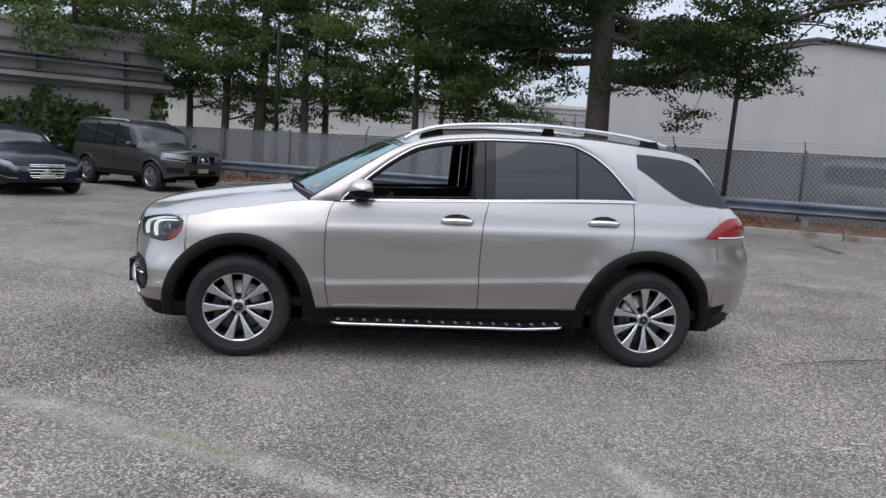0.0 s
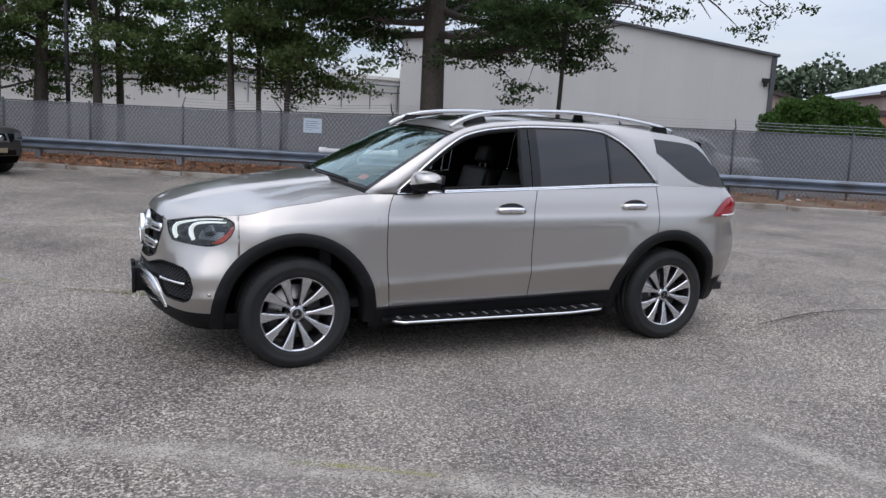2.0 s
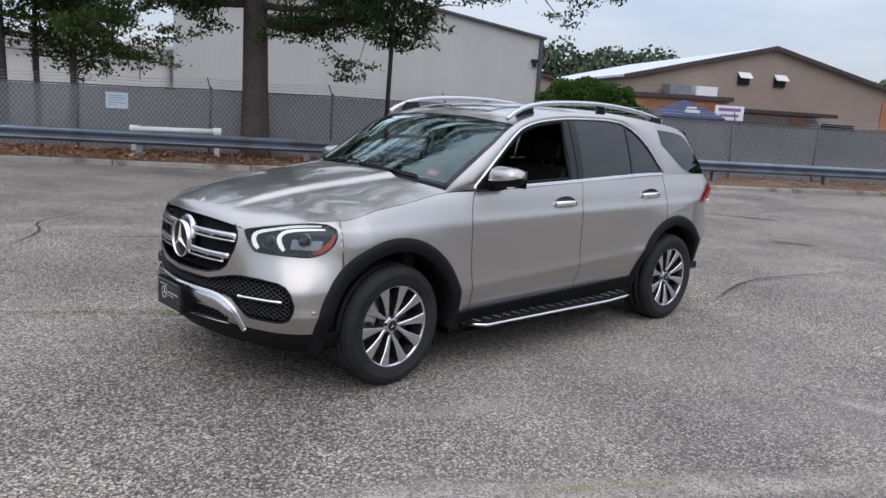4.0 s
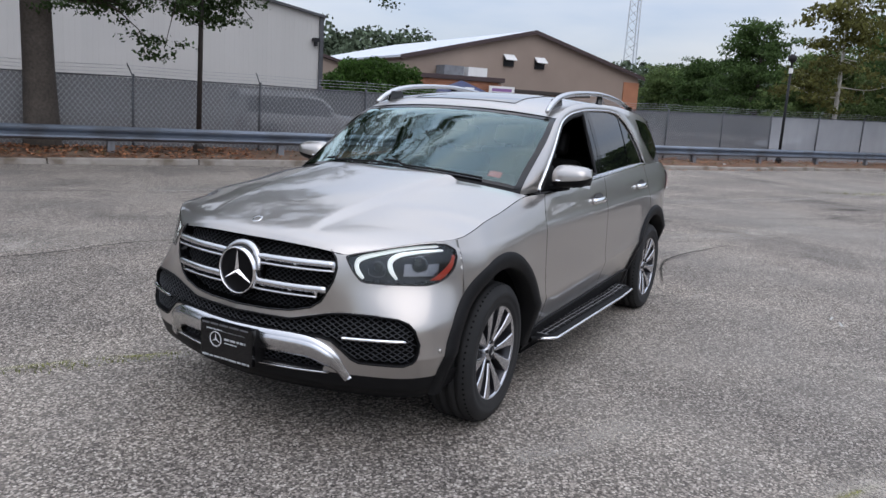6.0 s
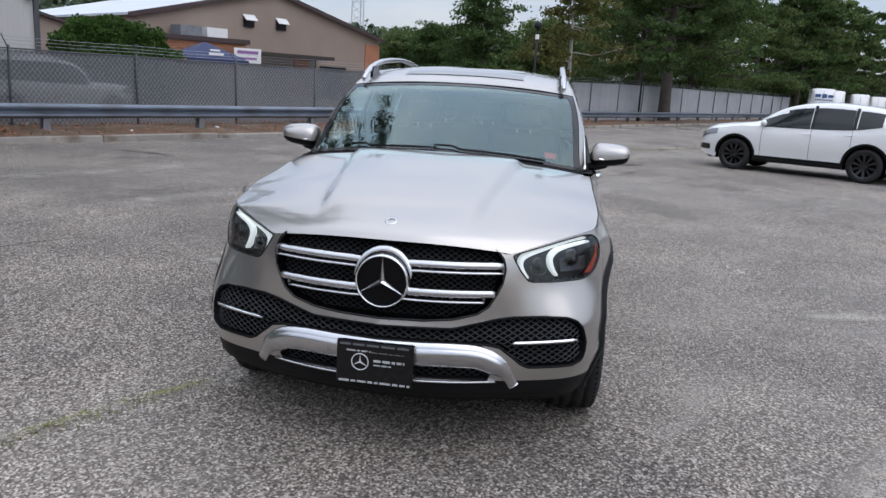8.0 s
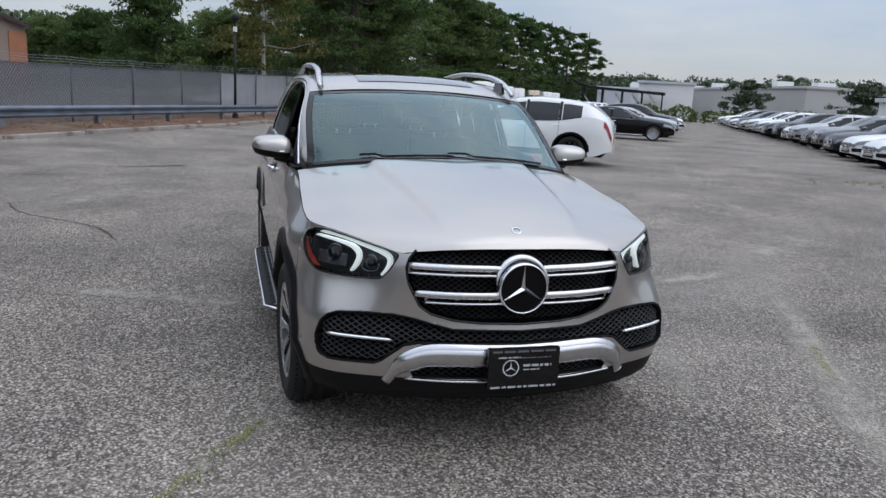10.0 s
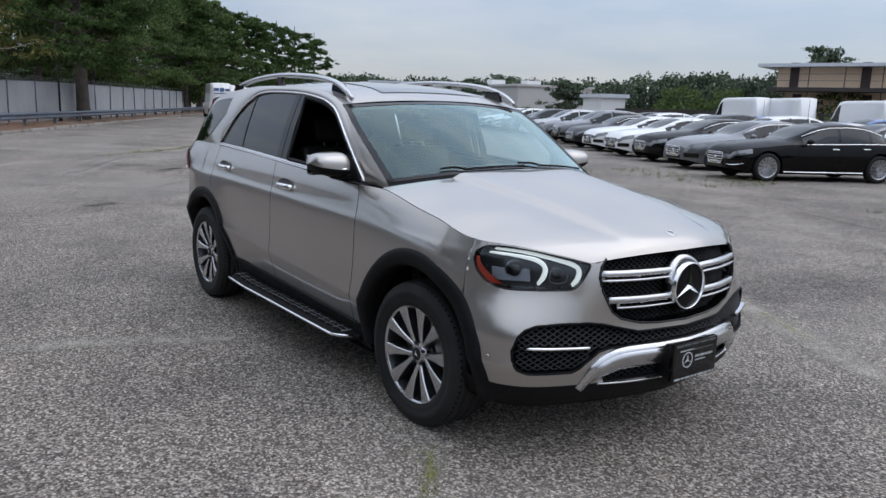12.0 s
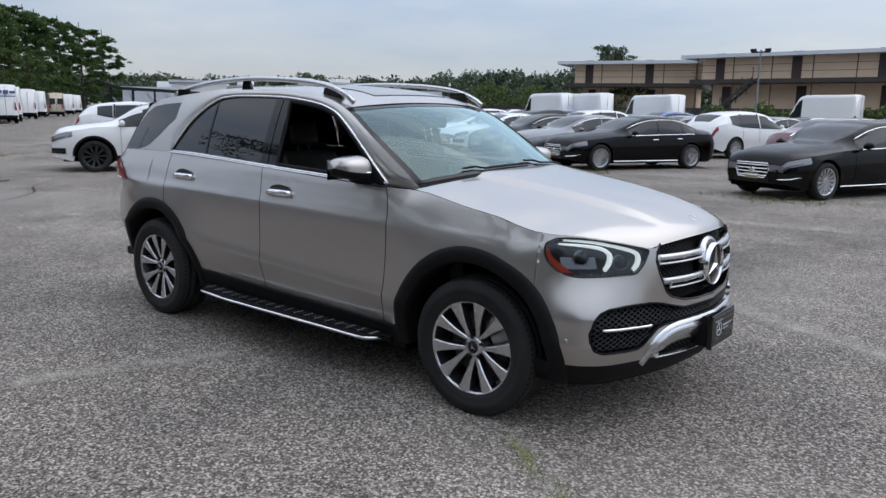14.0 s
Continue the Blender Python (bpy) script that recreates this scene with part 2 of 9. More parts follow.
M = {
    "asphalt": mat_asphalt(),
    "far_asphalt": mat("far_asphalt", (0.17, 0.16, 0.15), 0.9, var=0.25, var_scale=0.3, grain=0.2, grain_scale=20),
    "sand": mat_stain("sand", (0.42, 0.385, 0.34), 1.5, 3.0, 0.36, 0.68),
    "sand_thick": mat_stain("thick_sand", (0.37, 0.34, 0.30), 1.75, 3.5, 0.31, 0.60),
    "pale": mat_stain("pale_wear", (0.41, 0.38, 0.34), 1.25, 2.2, 0.36, 0.68),
    "oil": mat_stain("oil", (0.035, 0.033, 0.032), 1.1, 2.0, 0.30, 0.55),
    "crack": mat_stain("crack", (0.03, 0.028, 0.024), 1.8, 9.0, 0.25, 0.45),
    "moss": mat_stain("moss", (0.19, 0.19, 0.05), 1.7, 7.0, 0.40, 0.60),
    "concrete": mat("concrete", (0.30, 0.275, 0.245), 0.9, var=0.25, var_scale=3.0, grain=0.2, bump=0.3, tint=(0.16, 0.13, 0.10), objrand=0.12),
    "soil": mat("soil", (0.14, 0.082, 0.05), 0.95, var=0.35, var_scale=1.2, grain=0.4, grain_scale=30, bump=0.8, bump_scale=25, tint=(0.20, 0.15, 0.11)),
    "dry_leaf": mat("dry_leaf", (0.30, 0.13, 0.06), 0.85, island=0.6),
    "rail": mat("rail_steel", (0.17, 0.20, 0.245), 0.45, 0.6, var=0.2, var_scale=2.0, grain=0.1, rough_var=0.15, tint=(0.13, 0.14, 0.16)),
    "post": mat("post_steel", (0.22, 0.23, 0.25), 0.6, 0.4, var=0.25, var_scale=3.0),
    "fence_post": mat("fence_post", (0.10, 0.105, 0.115), 0.55, 0.4, var=0.2, var_scale=3.0),
    "chain": mat("galvanised_wire", (0.34, 0.35, 0.37), 0.5, 0.7),
    "screen": mat("privacy_fabric", (0.145, 0.15, 0.16), 0.9, var=0.14, var_scale=0.5, grain=0.08, grain_scale=40),
    "slats": mat("privacy_slats", (0.36, 0.37, 0.39), 0.7, var=0.15, var_scale=0.8, island=0.1),
    "dark_metal": mat("dark_metal", (0.014, 0.014, 0.016), 0.5, 0.1, spec=0.3),
    "brown_metal": mat("brown_metal", (0.05, 0.042, 0.038), 0.6, 0.3, var=0.2),
    "siding": mat("beige_siding", (0.46, 0.45, 0.435), 0.6, var=0.05, var_scale=0.3, grain=0.03, objrand=0.02),
    "siding_trim": mat("dark_trim", (0.06, 0.062, 0.07), 0.5),
    "tan_wall": mat("tan_wall", (0.29, 0.225, 0.185), 0.85, var=0.08, var_scale=0.5),
    "roof_pale": mat("pale_roof", (0.55, 0.58, 0.62), 0.6, var=0.08, var_scale=0.3),
    "roof_dark": mat("dark_fascia", (0.055, 0.035, 0.035), 0.7),
    "brick": mat("brick", (0.36, 0.16, 0.09), 0.9, var=0.15, var_scale=1.0, objrand=0.25, grain=0.1),
    "mortar": mat("mortar", (0.33, 0.28, 0.24), 0.95),
    "block": mat("grey_block", (0.34, 0.32, 0.295), 0.9, var=0.2, var_scale=0.4, grain=0.1, tint=(0.22, 0.19, 0.16)),
    "white_wall": mat("white_wall", (0.62, 0.60, 0.565), 0.85, var=0.12, var_scale=0.4),
    "motel": mat("motel_tan", (0.76, 0.58, 0.42), 0.85, var=0.08, var_scale=0.4),
    "white": mat("white_paint", (0.75, 0.75, 0.74), 0.5, var=0.05),
    "navy": mat("navy_canvas", (0.02, 0.03, 0.09), 0.7, var=0.1),
    "bark": mat("bark", (0.072, 0.060, 0.050), 0.95, var=0.35, var_scale=2.0, grain=0.4, grain_scale=18, bump=1.0, bump_scale=14),
    "bark_pale": mat("pale_bark", (0.42, 0.40, 0.36), 0.9, var=0.4, var_scale=3.0),
    "leaf": mat("oak_leaf", (0.068, 0.112, 0.036), 0.7, spec=0.15, island=0.45, var=0.2, var_scale=0.7),
    "leaf_oak": mat("dark_oak_leaf", (0.044, 0.072, 0.026), 0.7, spec=0.15, island=0.5, var=0.25, var_scale=0.7),
    "leaf2": mat("maple_leaf", (0.105, 0.150, 0.052), 0.7, spec=0.15, island=0.45, var=0.25, var_scale=0.6),
    "leaf_dry": mat("birch_leaf", (0.115, 0.115, 0.036), 0.7, spec=0.15, island=0.5, var=0.3, var_scale=0.6),
    "leaf_hedge": mat("hedge_leaf", (0.048, 0.095, 0.020), 0.7, spec=0.15, island=0.5, var=0.25, var_scale=1.5),
    # far foliage: distance haze put into the leaf colour, paler and greyer
    "leaf_hazy": mat("hazy_leaf", (0.092, 0.120, 0.080), 0.9, spec=0.0, island=0.4, var=0.3, var_scale=0.06),
    "leaf_scrub": mat("scrub_leaf", (0.10, 0.135, 0.05), 0.9, spec=0.0, island=0.45, var=0.3, var_scale=0.2),
    "grass": mat("grass_blade", (0.14, 0.15, 0.04), 0.8, island=0.5),
}
for key in ("screen", "slats"):
    M[key].node_tree.nodes["Principled BSDF"].inputs["Alpha"].default_value = 0.87
for key in ("leaf", "leaf_oak", "leaf2", "leaf_dry", "leaf_hedge", "leaf_scrub"):
    nt = M[key].node_tree
    b = nt.nodes["Principled BSDF"]
    thin, blend = nt.nodes.new("ShaderNodeBsdfTranslucent"), nt.nodes.new("ShaderNodeMixShader")
    nt.links.new(b.inputs["Base Color"].links[0].from_socket, thin.inputs["Color"])
    blend.inputs[0].default_value = 0.38
    nt.links.new(b.outputs[0], blend.inputs[1])
    nt.links.new(thin.outputs[0], blend.inputs[2])
    nt.links.new(blend.outputs[0], nt.nodes["Material Output"].inputs["Surface"])

# ---- building helpers ----
def mesh_of(name, verts, faces, material=None, smooth=False):
    me = bpy.data.meshes.new(name)
    me.from_pydata([tuple(v) for v in verts], [], [tuple(f) for f in faces])
    if smooth:
        me.polygons.foreach_set("use_smooth", [True] * len(me.polygons))
    if material:
        me.materials.append(material)
    me.update()
    return me


def part(name, data, material=None, parent=None, label="", smooth=False, m=None):
    """Link a bmesh, a (verts, faces) pair or a mesh as one object under parent."""
    if isinstance(data, bmesh.types.BMesh):
        me = bpy.data.meshes.new(name)
        data.to_mesh(me)
        data.free()
        if material:
            me.materials.append(material)
        if smooth:
            me.polygons.foreach_set("use_smooth", [True] * len(me.polygons))
    elif isinstance(data, tuple):
        me = mesh_of(name, data[0], data[1], material, smooth)
    else:
        me = data
    ob = new(name, me)
    if m is not None:
        ob.matrix_basis = m
    if parent is not None:
        ob.parent = parent
    if label:
        ob["label"] = label
    return ob


def thing(name, label, category, m=None, group="", kind=""):
    ob = new(name)
    ob.empty_display_size = 0.2
    if m is not None:
        ob.matrix_basis = m
    return tagged(ob, label, category, group, kind)


class Geo:
    """Collects vertices and faces of one mesh."""

    def __init__(self):
        self.v, self.f = [], []

    def add(self, verts, faces):
        n = len(self.v)
        self.v += [tuple(p) for p in verts]
        self.f += [tuple(i + n for i in f) for f in faces]
        return self

    def box(self, x0, x1, y0, y1, z0, z1, m=None):
        vs = [Vector((x, y, z)) for z in (z0, z1) for y in (y0, y1) for x in (x0, x1)]
        if m is not None:
            vs = [m @ v for v in vs]
        return self.add(vs, [(0, 2, 3, 1), (4, 5, 7, 6), (0, 1, 5, 4), (2, 6, 7, 3), (0, 4, 6, 2), (1, 3, 7, 5)])

    def tube(self, pts, r, n=8, close=False, cap=True, r2=None):
        """A tube along points; r a number or a list; r2: radius across for flattened sections."""
        pts = [Vector(p) for p in pts]
        k = len(pts)
        rs = r if isinstance(r, (list, tuple)) else [r] * k
        base = len(self.v)
        up = Vector((0, 0, 1))
        for i, p in enumerate(pts):
            a = pts[(i - 1) % k] if (close or i > 0) else p
            b = pts[(i + 1) % k] if (close or i < k - 1) else p
            d = (b - a).normalized() if (b - a).length > 1e-9 else up
            ref = up if abs(d.z) < 0.95 else Vector((1, 0, 0))
            s = d.cross(ref).normalized()
            t = s.cross(d)
            for j in range(n):
                w = 2 * math.pi * j / n
                self.v.append(tuple(p + s * math.cos(w) * rs[i] + t * math.sin(w) * (r2 if r2 else rs[i])))
        for i in range(k if close else k - 1):
            for j in range(n):
                q, q2 = base + (i % k) * n, base + ((i + 1) % k) * n
                self.f.append((q + j, q + (j + 1) % n, q2 + (j + 1) % n, q2 + j))
        if cap and not close:
            self.f.append(tuple(base + j for j in range(n - 1, -1, -1)))
            self.f.append(tuple(base + (k - 1) * n + j for j in range(n)))
        return self

    def lathe(self, prof, n=32, m=None, close=False):
        """Profile of (radius, height) turned round the y axis."""
        base, k = len(self.v), len(prof)
        for i in range(n):
            w = 2 * math.pi * i / n
            for r, h in prof:
                p = Vector((r * math.cos(w), h, r * math.sin(w)))
                self.v.append(tuple(m @ p if m is not None else p))
        for i in range(n):
            i2 = (i + 1) % n
            for j in range(k if close else k - 1):
                j2 = (j + 1) % k
                self.f.append((base + i * k + j, base + i * k + j2, base + i2 * k + j2, base + i2 * k + j))
        return self

    def grid(self, rows):
        """Rows of equal numbers of points."""
        base, n = len(self.v), len(rows[0])
        for r in rows:
            self.v += [tuple(p) for p in r]
        for i in range(len(rows) - 1):
            for j in range(n - 1):
                q = base + i * n + j
                self.f.append((q, q + 1, q + n + 1, q + n))
        return self

    def extrude(self, poly, d):
        """A flat outline given a thickness along the vector d."""
        n, d = len(poly), Vector(d)
        vs = [Vector(p) for p in poly] + [Vector(p) + d for p in poly]
        fs = [tuple(range(n - 1, -1, -1)), tuple(range(n, 2 * n))]
        fs += [(i, (i + 1) % n, n + (i + 1) % n, n + i) for i in range(n)]
        return self.add(vs, fs)

    def data(self):
        return (self.v, self.f)


def bevelled(geo, width=0.01, segments=1):
    """The geometry with its sharp edges rounded off, as a bmesh."""
    bm = bmesh.new()
    vs = [bm.verts.new(v) for v in geo.v]
    for f in geo.f:
        try:
            bm.faces.new([vs[i] for i in f])
        except ValueError:
            pass
    bmesh.ops.recalc_face_normals(bm, faces=bm.faces)
    es = [e for e in bm.edges if len(e.link_faces) == 2 and e.calc_face_angle(0) > 0.5]
    bmesh.ops.bevel(bm, geom=es, offset=width, segments=segments, affect="EDGES", profile=0.6)
    return bm


def interp(pts, x):
    """Smooth (monotone cubic) curve through (x, value) pairs."""
    if x <= pts[0][0]:
        return pts[0][1]
    if x >= pts[-1][0]:
        return pts[-1][1]
    n = len(pts)
    for i in range(n - 1):
        if x <= pts[i + 1][0]:
            break
    d = [(pts[j + 1][1] - pts[j][1]) / (pts[j + 1][0] - pts[j][0]) for j in range(n - 1)]

    def tang(j):
        if j == 0:
            return d[0]
        if j == n - 1:
            return d[-1]
        if d[j - 1] * d[j] <= 0:
            return 0.0
        h0, h1 = pts[j][0] - pts[j - 1][0], pts[j + 1][0] - pts[j][0]
        w1, w2 = 2 * h1 + h0, h1 + 2 * h0
        return (w1 + w2) / (w1 / d[j - 1] + w2 / d[j])

    h = pts[i + 1][0] - pts[i][0]
    t = (x - pts[i][0]) / h
    return ((2 * t ** 3 - 3 * t ** 2 + 1) * pts[i][1] + (t ** 3 - 2 * t ** 2 + t) * h * tang(i)
            + (-2 * t ** 3 + 3 * t ** 2) * pts[i + 1][1] + (t ** 3 - t ** 2) * h * tang(i + 1))


def smooth01(x):
    x = max(0.0, min(1.0, x))
    return x * x * (3 - 2 * x)


def spline(pts, n):
    """n + 1 points on a Catmull-Rom curve through pts, evenly by parameter."""
    pts = [Vector(p) for p in pts]
    P = [2 * pts[0] - pts[1]] + pts + [2 * pts[-1] - pts[-2]]
    out, k = [], len(pts) - 1
    for i in range(n + 1):
        s = min(i / n * k, k - 1e-9)
        j = int(s)
        t = s - j
        a, b, c, d = P[j], P[j + 1], P[j + 2], P[j + 3]
        out.append(0.5 * ((2 * b) + (c - a) * t + (2 * a - 5 * b + 4 * c - d) * t * t + (3 * b - a - 3 * c + d) * t ** 3))
    return out

# ---- the setting: lot, planting strip, guardrail, fence ----
UX, UY, NX, NY = 0.8894, -0.4571, 0.4571, 0.8894      # along the fence, and away from the lot


def fp(a, s, z=0.0):
    """A point by its way along the fence, its distance across, and its height."""
    return Vector((a * UX + s * NX, a * UY + s * NY, z))


FENCE_M = pose(0, 0, 0, 0, 0, math.degrees(math.atan2(UY, UX)))     # x along the fence, y away from the lot
KERB, RAIL, FENCE = 12.6, 13.55, 15.0


def ground_z(s):
    return interp([(KERB + 0.15, 0.12), (KERB + 0.6, 0.17), (RAIL + 0.3, 0.22), (FENCE, 0.20), (FENCE + 3, 0.10)], s)


g = Geo()
g.grid([[(x, y, 0) for x in (-700, -60, -20, 20, 60, 700)] for y in (-700, -60, -20, 20, 60, 700)])
tagged(part("ground", g.data(), M["asphalt"]), "worn grey asphalt parking lot with exposed pale aggregate", "parking lot", kind="structure")

# planting strip of soil between kerb and fence, and the ground behind it
g = Geo()
rows = []
for i in range(0, 260):
    a = -40 + i * 0.55
    rows.append([FENCE_M @ Vector((a, s, ground_z(s) - 0.03 + 0.05 * noise.noise(Vector((a * 0.9, s * 1.3, 0.0))) + (0.03 * noise.noise(Vector((a * 3, s * 4, 5.0))))))
                 for s in (KERB + 0.1, KERB + 0.3, KERB + 0.6, RAIL - 0.1, RAIL + 0.3, RAIL + 0.8, FENCE, FENCE + 1.2, FENCE + 3.0)])
g.grid(rows)
tagged(part("planting_bed", g.data(), M["soil"], smooth=True), "bare brown soil strip with leaf litter beside the fence", "soil bed", kind="structure")

# kerb stones
kerb = thing("kerb", "weathered concrete kerb along the edge of the lot", "kerb", FENCE_M, kind="structure")
g = Geo()
g.box(-1.5, 1.5, 0, 0.16, -0.1, 0.13)
kb = bevelled(g, 0.025, 2)
kerb_me = bpy.data.meshes.new("kerb_stone")
kb.to_mesh(kerb_me)
kb.free()
kerb_me.materials.append(M["concrete"])
rnd = random.Random(3)
for i in range(-12, 32):
    part("kerb_stone", kerb_me, parent=kerb, m=pose(i * 3.02, KERB + rnd.uniform(-0.015, 0.015), rnd.uniform(-0.03, 0.005), rnd.uniform(-1.5, 1.5), 0, rnd.uniform(-0.25, 0.25)))

# leaf litter
rng = np.random.default_rng(5)


def leaf_litter(name, n, a0, a1, s0, s1, size, material, label):
    g = Geo()
    for _ in range(n):
        a, s = rng.uniform(a0, a1), rng.uniform(s0, s1)
        z = (ground_z(s) if s > KERB + 0.15 else (0.13 if s > KERB else 0.0)) + rng.uniform(0.005, 0.05)
        w, l, t, ti = size * rng.uniform(0.5, 1.1), size * rng.uniform(0.8, 1.6), rng.uniform(0, 6.28), rng.uniform(-0.5, 0.5)
        c, si = math.cos(t), math.sin(t)
        o = fp(a, s, z)
        g.add([o + Vector((c * x - si * y, si * x + c * y, ti * x + 0.2 * abs(y))) for x, y in ((-l / 2, 0), (0, -w / 2), (l / 2, 0), (0, w / 2))], [(0, 1, 2), (0, 2, 3)])
    return tagged(part(name, g.data(), material), label, "leaf litter", kind="stuff")


leaf_litter("leaf_litter", 5200, -14, 3, KERB + 0.1, FENCE + 0.2, 0.085, M["dry_leaf"], "drift of rust-brown dead leaves under the oak")
leaf_litter("leaf_litter", 3500, 3, 34, KERB + 0.2, FENCE + 0.2, 0.06, M["dry_leaf"], "scattered brown dead leaves on bare soil")
leaf_litter("leaf_litter", 900, 15, 24, KERB - 0.5, KERB + 1.2, 0.05, M["dry_leaf"], "reddish mulch spilled over the kerb")

# guardrail: W-beam on steel posts
guardrail = thing("guardrail", "blue-grey steel W-beam guardrail along the lot", "guardrail", FENCE_M)
prof = [(0.0, 0.425), (-0.055, 0.45), (-0.085, 0.485), (-0.08, 0.52), (-0.02, 0.56), (0.0, 0.583), (-0.02, 0.605), (-0.08, 0.645), (-0.085, 0.68), (-0.055, 0.715), (0.0, 0.74)]
for i in range(-4, 15):
    g = Geo()
    a0 = i * 7.62 - 3.0
    zz = [0.012 * math.sin(a0 * 1.7), 0.012 * math.sin((a0 + 7.62) * 1.7)]
    g.grid([[(a, RAIL + y + off, z + dz) for y, z in prof] for a, dz, off in ((a0 - 0.16, zz[0], -0.004), (a0 + 7.62, zz[1], 0.0))])
    g.grid([[(a, RAIL + y + off + 0.008, z + dz) for y, z in reversed(prof)] for a, dz, off in ((a0 - 0.16, zz[0], -0.004), (a0 + 7.62, zz[1], 0.0))])
    part("rail_section", g.data(), M["rail"], guardrail)
g = Geo()
g.box(-0.075, 0.075, 0.0, 0.012, -0.2, 0.71).box(-0.075, 0.075, 0.14, 0.152, -0.2, 0.71).box(-0.006, 0.006, 0.0, 0.15, -0.2, 0.71)
post_me = mesh_of("rail_post", g.v, g.f, M["post"])
for i in range(-8, 30):
    part("rail_post", post_me, parent=guardrail, m=pose(i * 3.93 - 0.13, RAIL + 0.01, 0, rnd.uniform(-2, 2), rnd.uniform(-2, 2), rnd.uniform(-4, 4)))

# chain-link fence with privacy fabric
fence = thing("fence", "chain-link fence with grey privacy screening and barbed wire", "fence", FENCE_M)


def fence_top(a):
    return interp([(-25, 1.69), (-8, 1.73), (0, 1.87), (15, 1.90), (25, 2.04), (42, 2.25), (90, 2.3)], a)


g = Geo()
g.tube([(0, 0, 0), (0, 0, 1.0)], 0.032, 8)
fpost_me = mesh_of("fence_post", g.v, g.f, M["fence_post"], True)
g = Geo()
g.tube([(0, 0, 0), (0.0, 0.20, 0.26)], 0.016, 6)
arm_me = mesh_of("barb_arm", g.v, g.f, M["fence_post"], True)
POSTS = [-21.6, -19.0, -16.4, -13.77, -11.2, -8.5] + [-5.66 + 3.13 * k for k in range(8)] + [19.5, 22.8, 26.0, 29.45, 33.2] + [36.8 + 3.5 * k for k in range(13)]
n_posts = len(POSTS) - 1
for i in range(n_posts + 1):
    a = POSTS[i]
    top = fence_top(a)
    p = part("fence_post", fpost_me, parent=fence, m=pose(a, FENCE, 0.05, rnd.uniform(-1.2, 1.2), rnd.uniform(-1, 1)) @ Matrix.Diagonal((1, 1, top + 0.02, 1)))
    if a > -9:
        part("barb_arm", arm_me, parent=fence, m=pose(a, FENCE, top + 0.04, 0, 0, rnd.choice((0, 0, 0, 180, 150)) + rnd.uniform(-30, 30)))
    if i < n_posts:
        b = POSTS[i + 1]
        STEP = b - a
        g = Geo()
        g.tube([(a, FENCE, top), ((a + b) / 2, FENCE, (top + fence_top(b)) / 2 - 0.01), (b, FENCE, fence_top(b))], 0.02, 6)
        part("top_rail", g.data(), M["fence_post"], fence)
        # fabric behind the mesh, slightly billowed
        slat = a > 24
        nx, nz = 10, 4
        rows = []
        for k in range(nz + 1):
            rows.append([(a + STEP * q / nx, FENCE + 0.035 + (0.02 * math.sin(q * 0.63) * math.sin(k * 0.8) if not slat else 0.012 * (q % 2)) + 0.01 * noise.noise(Vector((a + q, k, 1))),
                          0.16 + (fence_top(a + STEP * q / nx) - 0.03 - 0.16) * k / nz) for q in range(nx + 1)])
        g = Geo().grid(rows)
        part("privacy_slats" if slat else "privacy_screen", g.data(), M["slats"] if slat else M["screen"], fence, "pale grey privacy slats" if slat else "dull grey privacy fabric")
# the woven wire itself
g = Geo()
pitch, w = 0.115, 0.006
a = -20.0
while a < 46:
    z0, z1 = 0.18, fence_top(a) - 0.02
    h = z1 - z0
    for sx in (1, -1):
        x0, x1 = (a, a + h * 0.8) if sx > 0 else (a + h * 0.8, a)
        y = FENCE - 0.012 - (0.004 if sx > 0 else 0.0)
        g.add([(x0 - w, y, z0), (x0 + w, y, z0), (x1 + w, y, z1), (x1 - w, y, z1)], [(0, 1, 2, 3)])
    a += pitch
tagged(part("chain_link", g.data(), M["chain"], fence), "galvanised diamond wire mesh", "", kind="stuff")
g = Geo()
for k in range(3):
    for a, b in zip(POSTS[5:-1], POSTS[6:]):
        STEP = b - a
        g.tube([(a, FENCE + 0.06 * (k + 1), fence_top(a) + 0.10 + 0.08 * k), (a + STEP / 2, FENCE + 0.06 * (k + 1), fence_top(a) + 0.085 + 0.08 * k), (a + STEP, FENCE + 0.06 * (k + 1), fence_top(a + STEP) + 0.10 + 0.08 * k)], 0.005, 4)
tagged(part("barbed_wire", g.data(), M["chain"], fence), kind="stuff")

# notice board on the fence
sign = thing("fence_sign", "small white notice sheet wired to the fence", "sign", pose(*fp(-4.75, FENCE - 0.03, 1.42), 0, 0, math.degrees(math.atan2(UY, UX))))
g = Geo().box(-0.26, 0.26, -0.008, 0.0, -0.2, 0.2)
part("sheet", g.data(), mat("notice_sheet", (0.55, 0.64, 0.72), 0.6, var=0.1, var_scale=3), sign)
NOTICE_INK = mat("notice_ink", (0.2, 0.26, 0.33), 0.6)
for k, ln in enumerate((0.34, 0.4, 0.3, 0.38, 0.2)):
    part("text_bar", Geo().box(-0.2, -0.2 + ln, -0.013, -0.0085, 0.12 - 0.06 * k - 0.012, 0.12 - 0.06 * k + 0.006).data(), NOTICE_INK, sign)

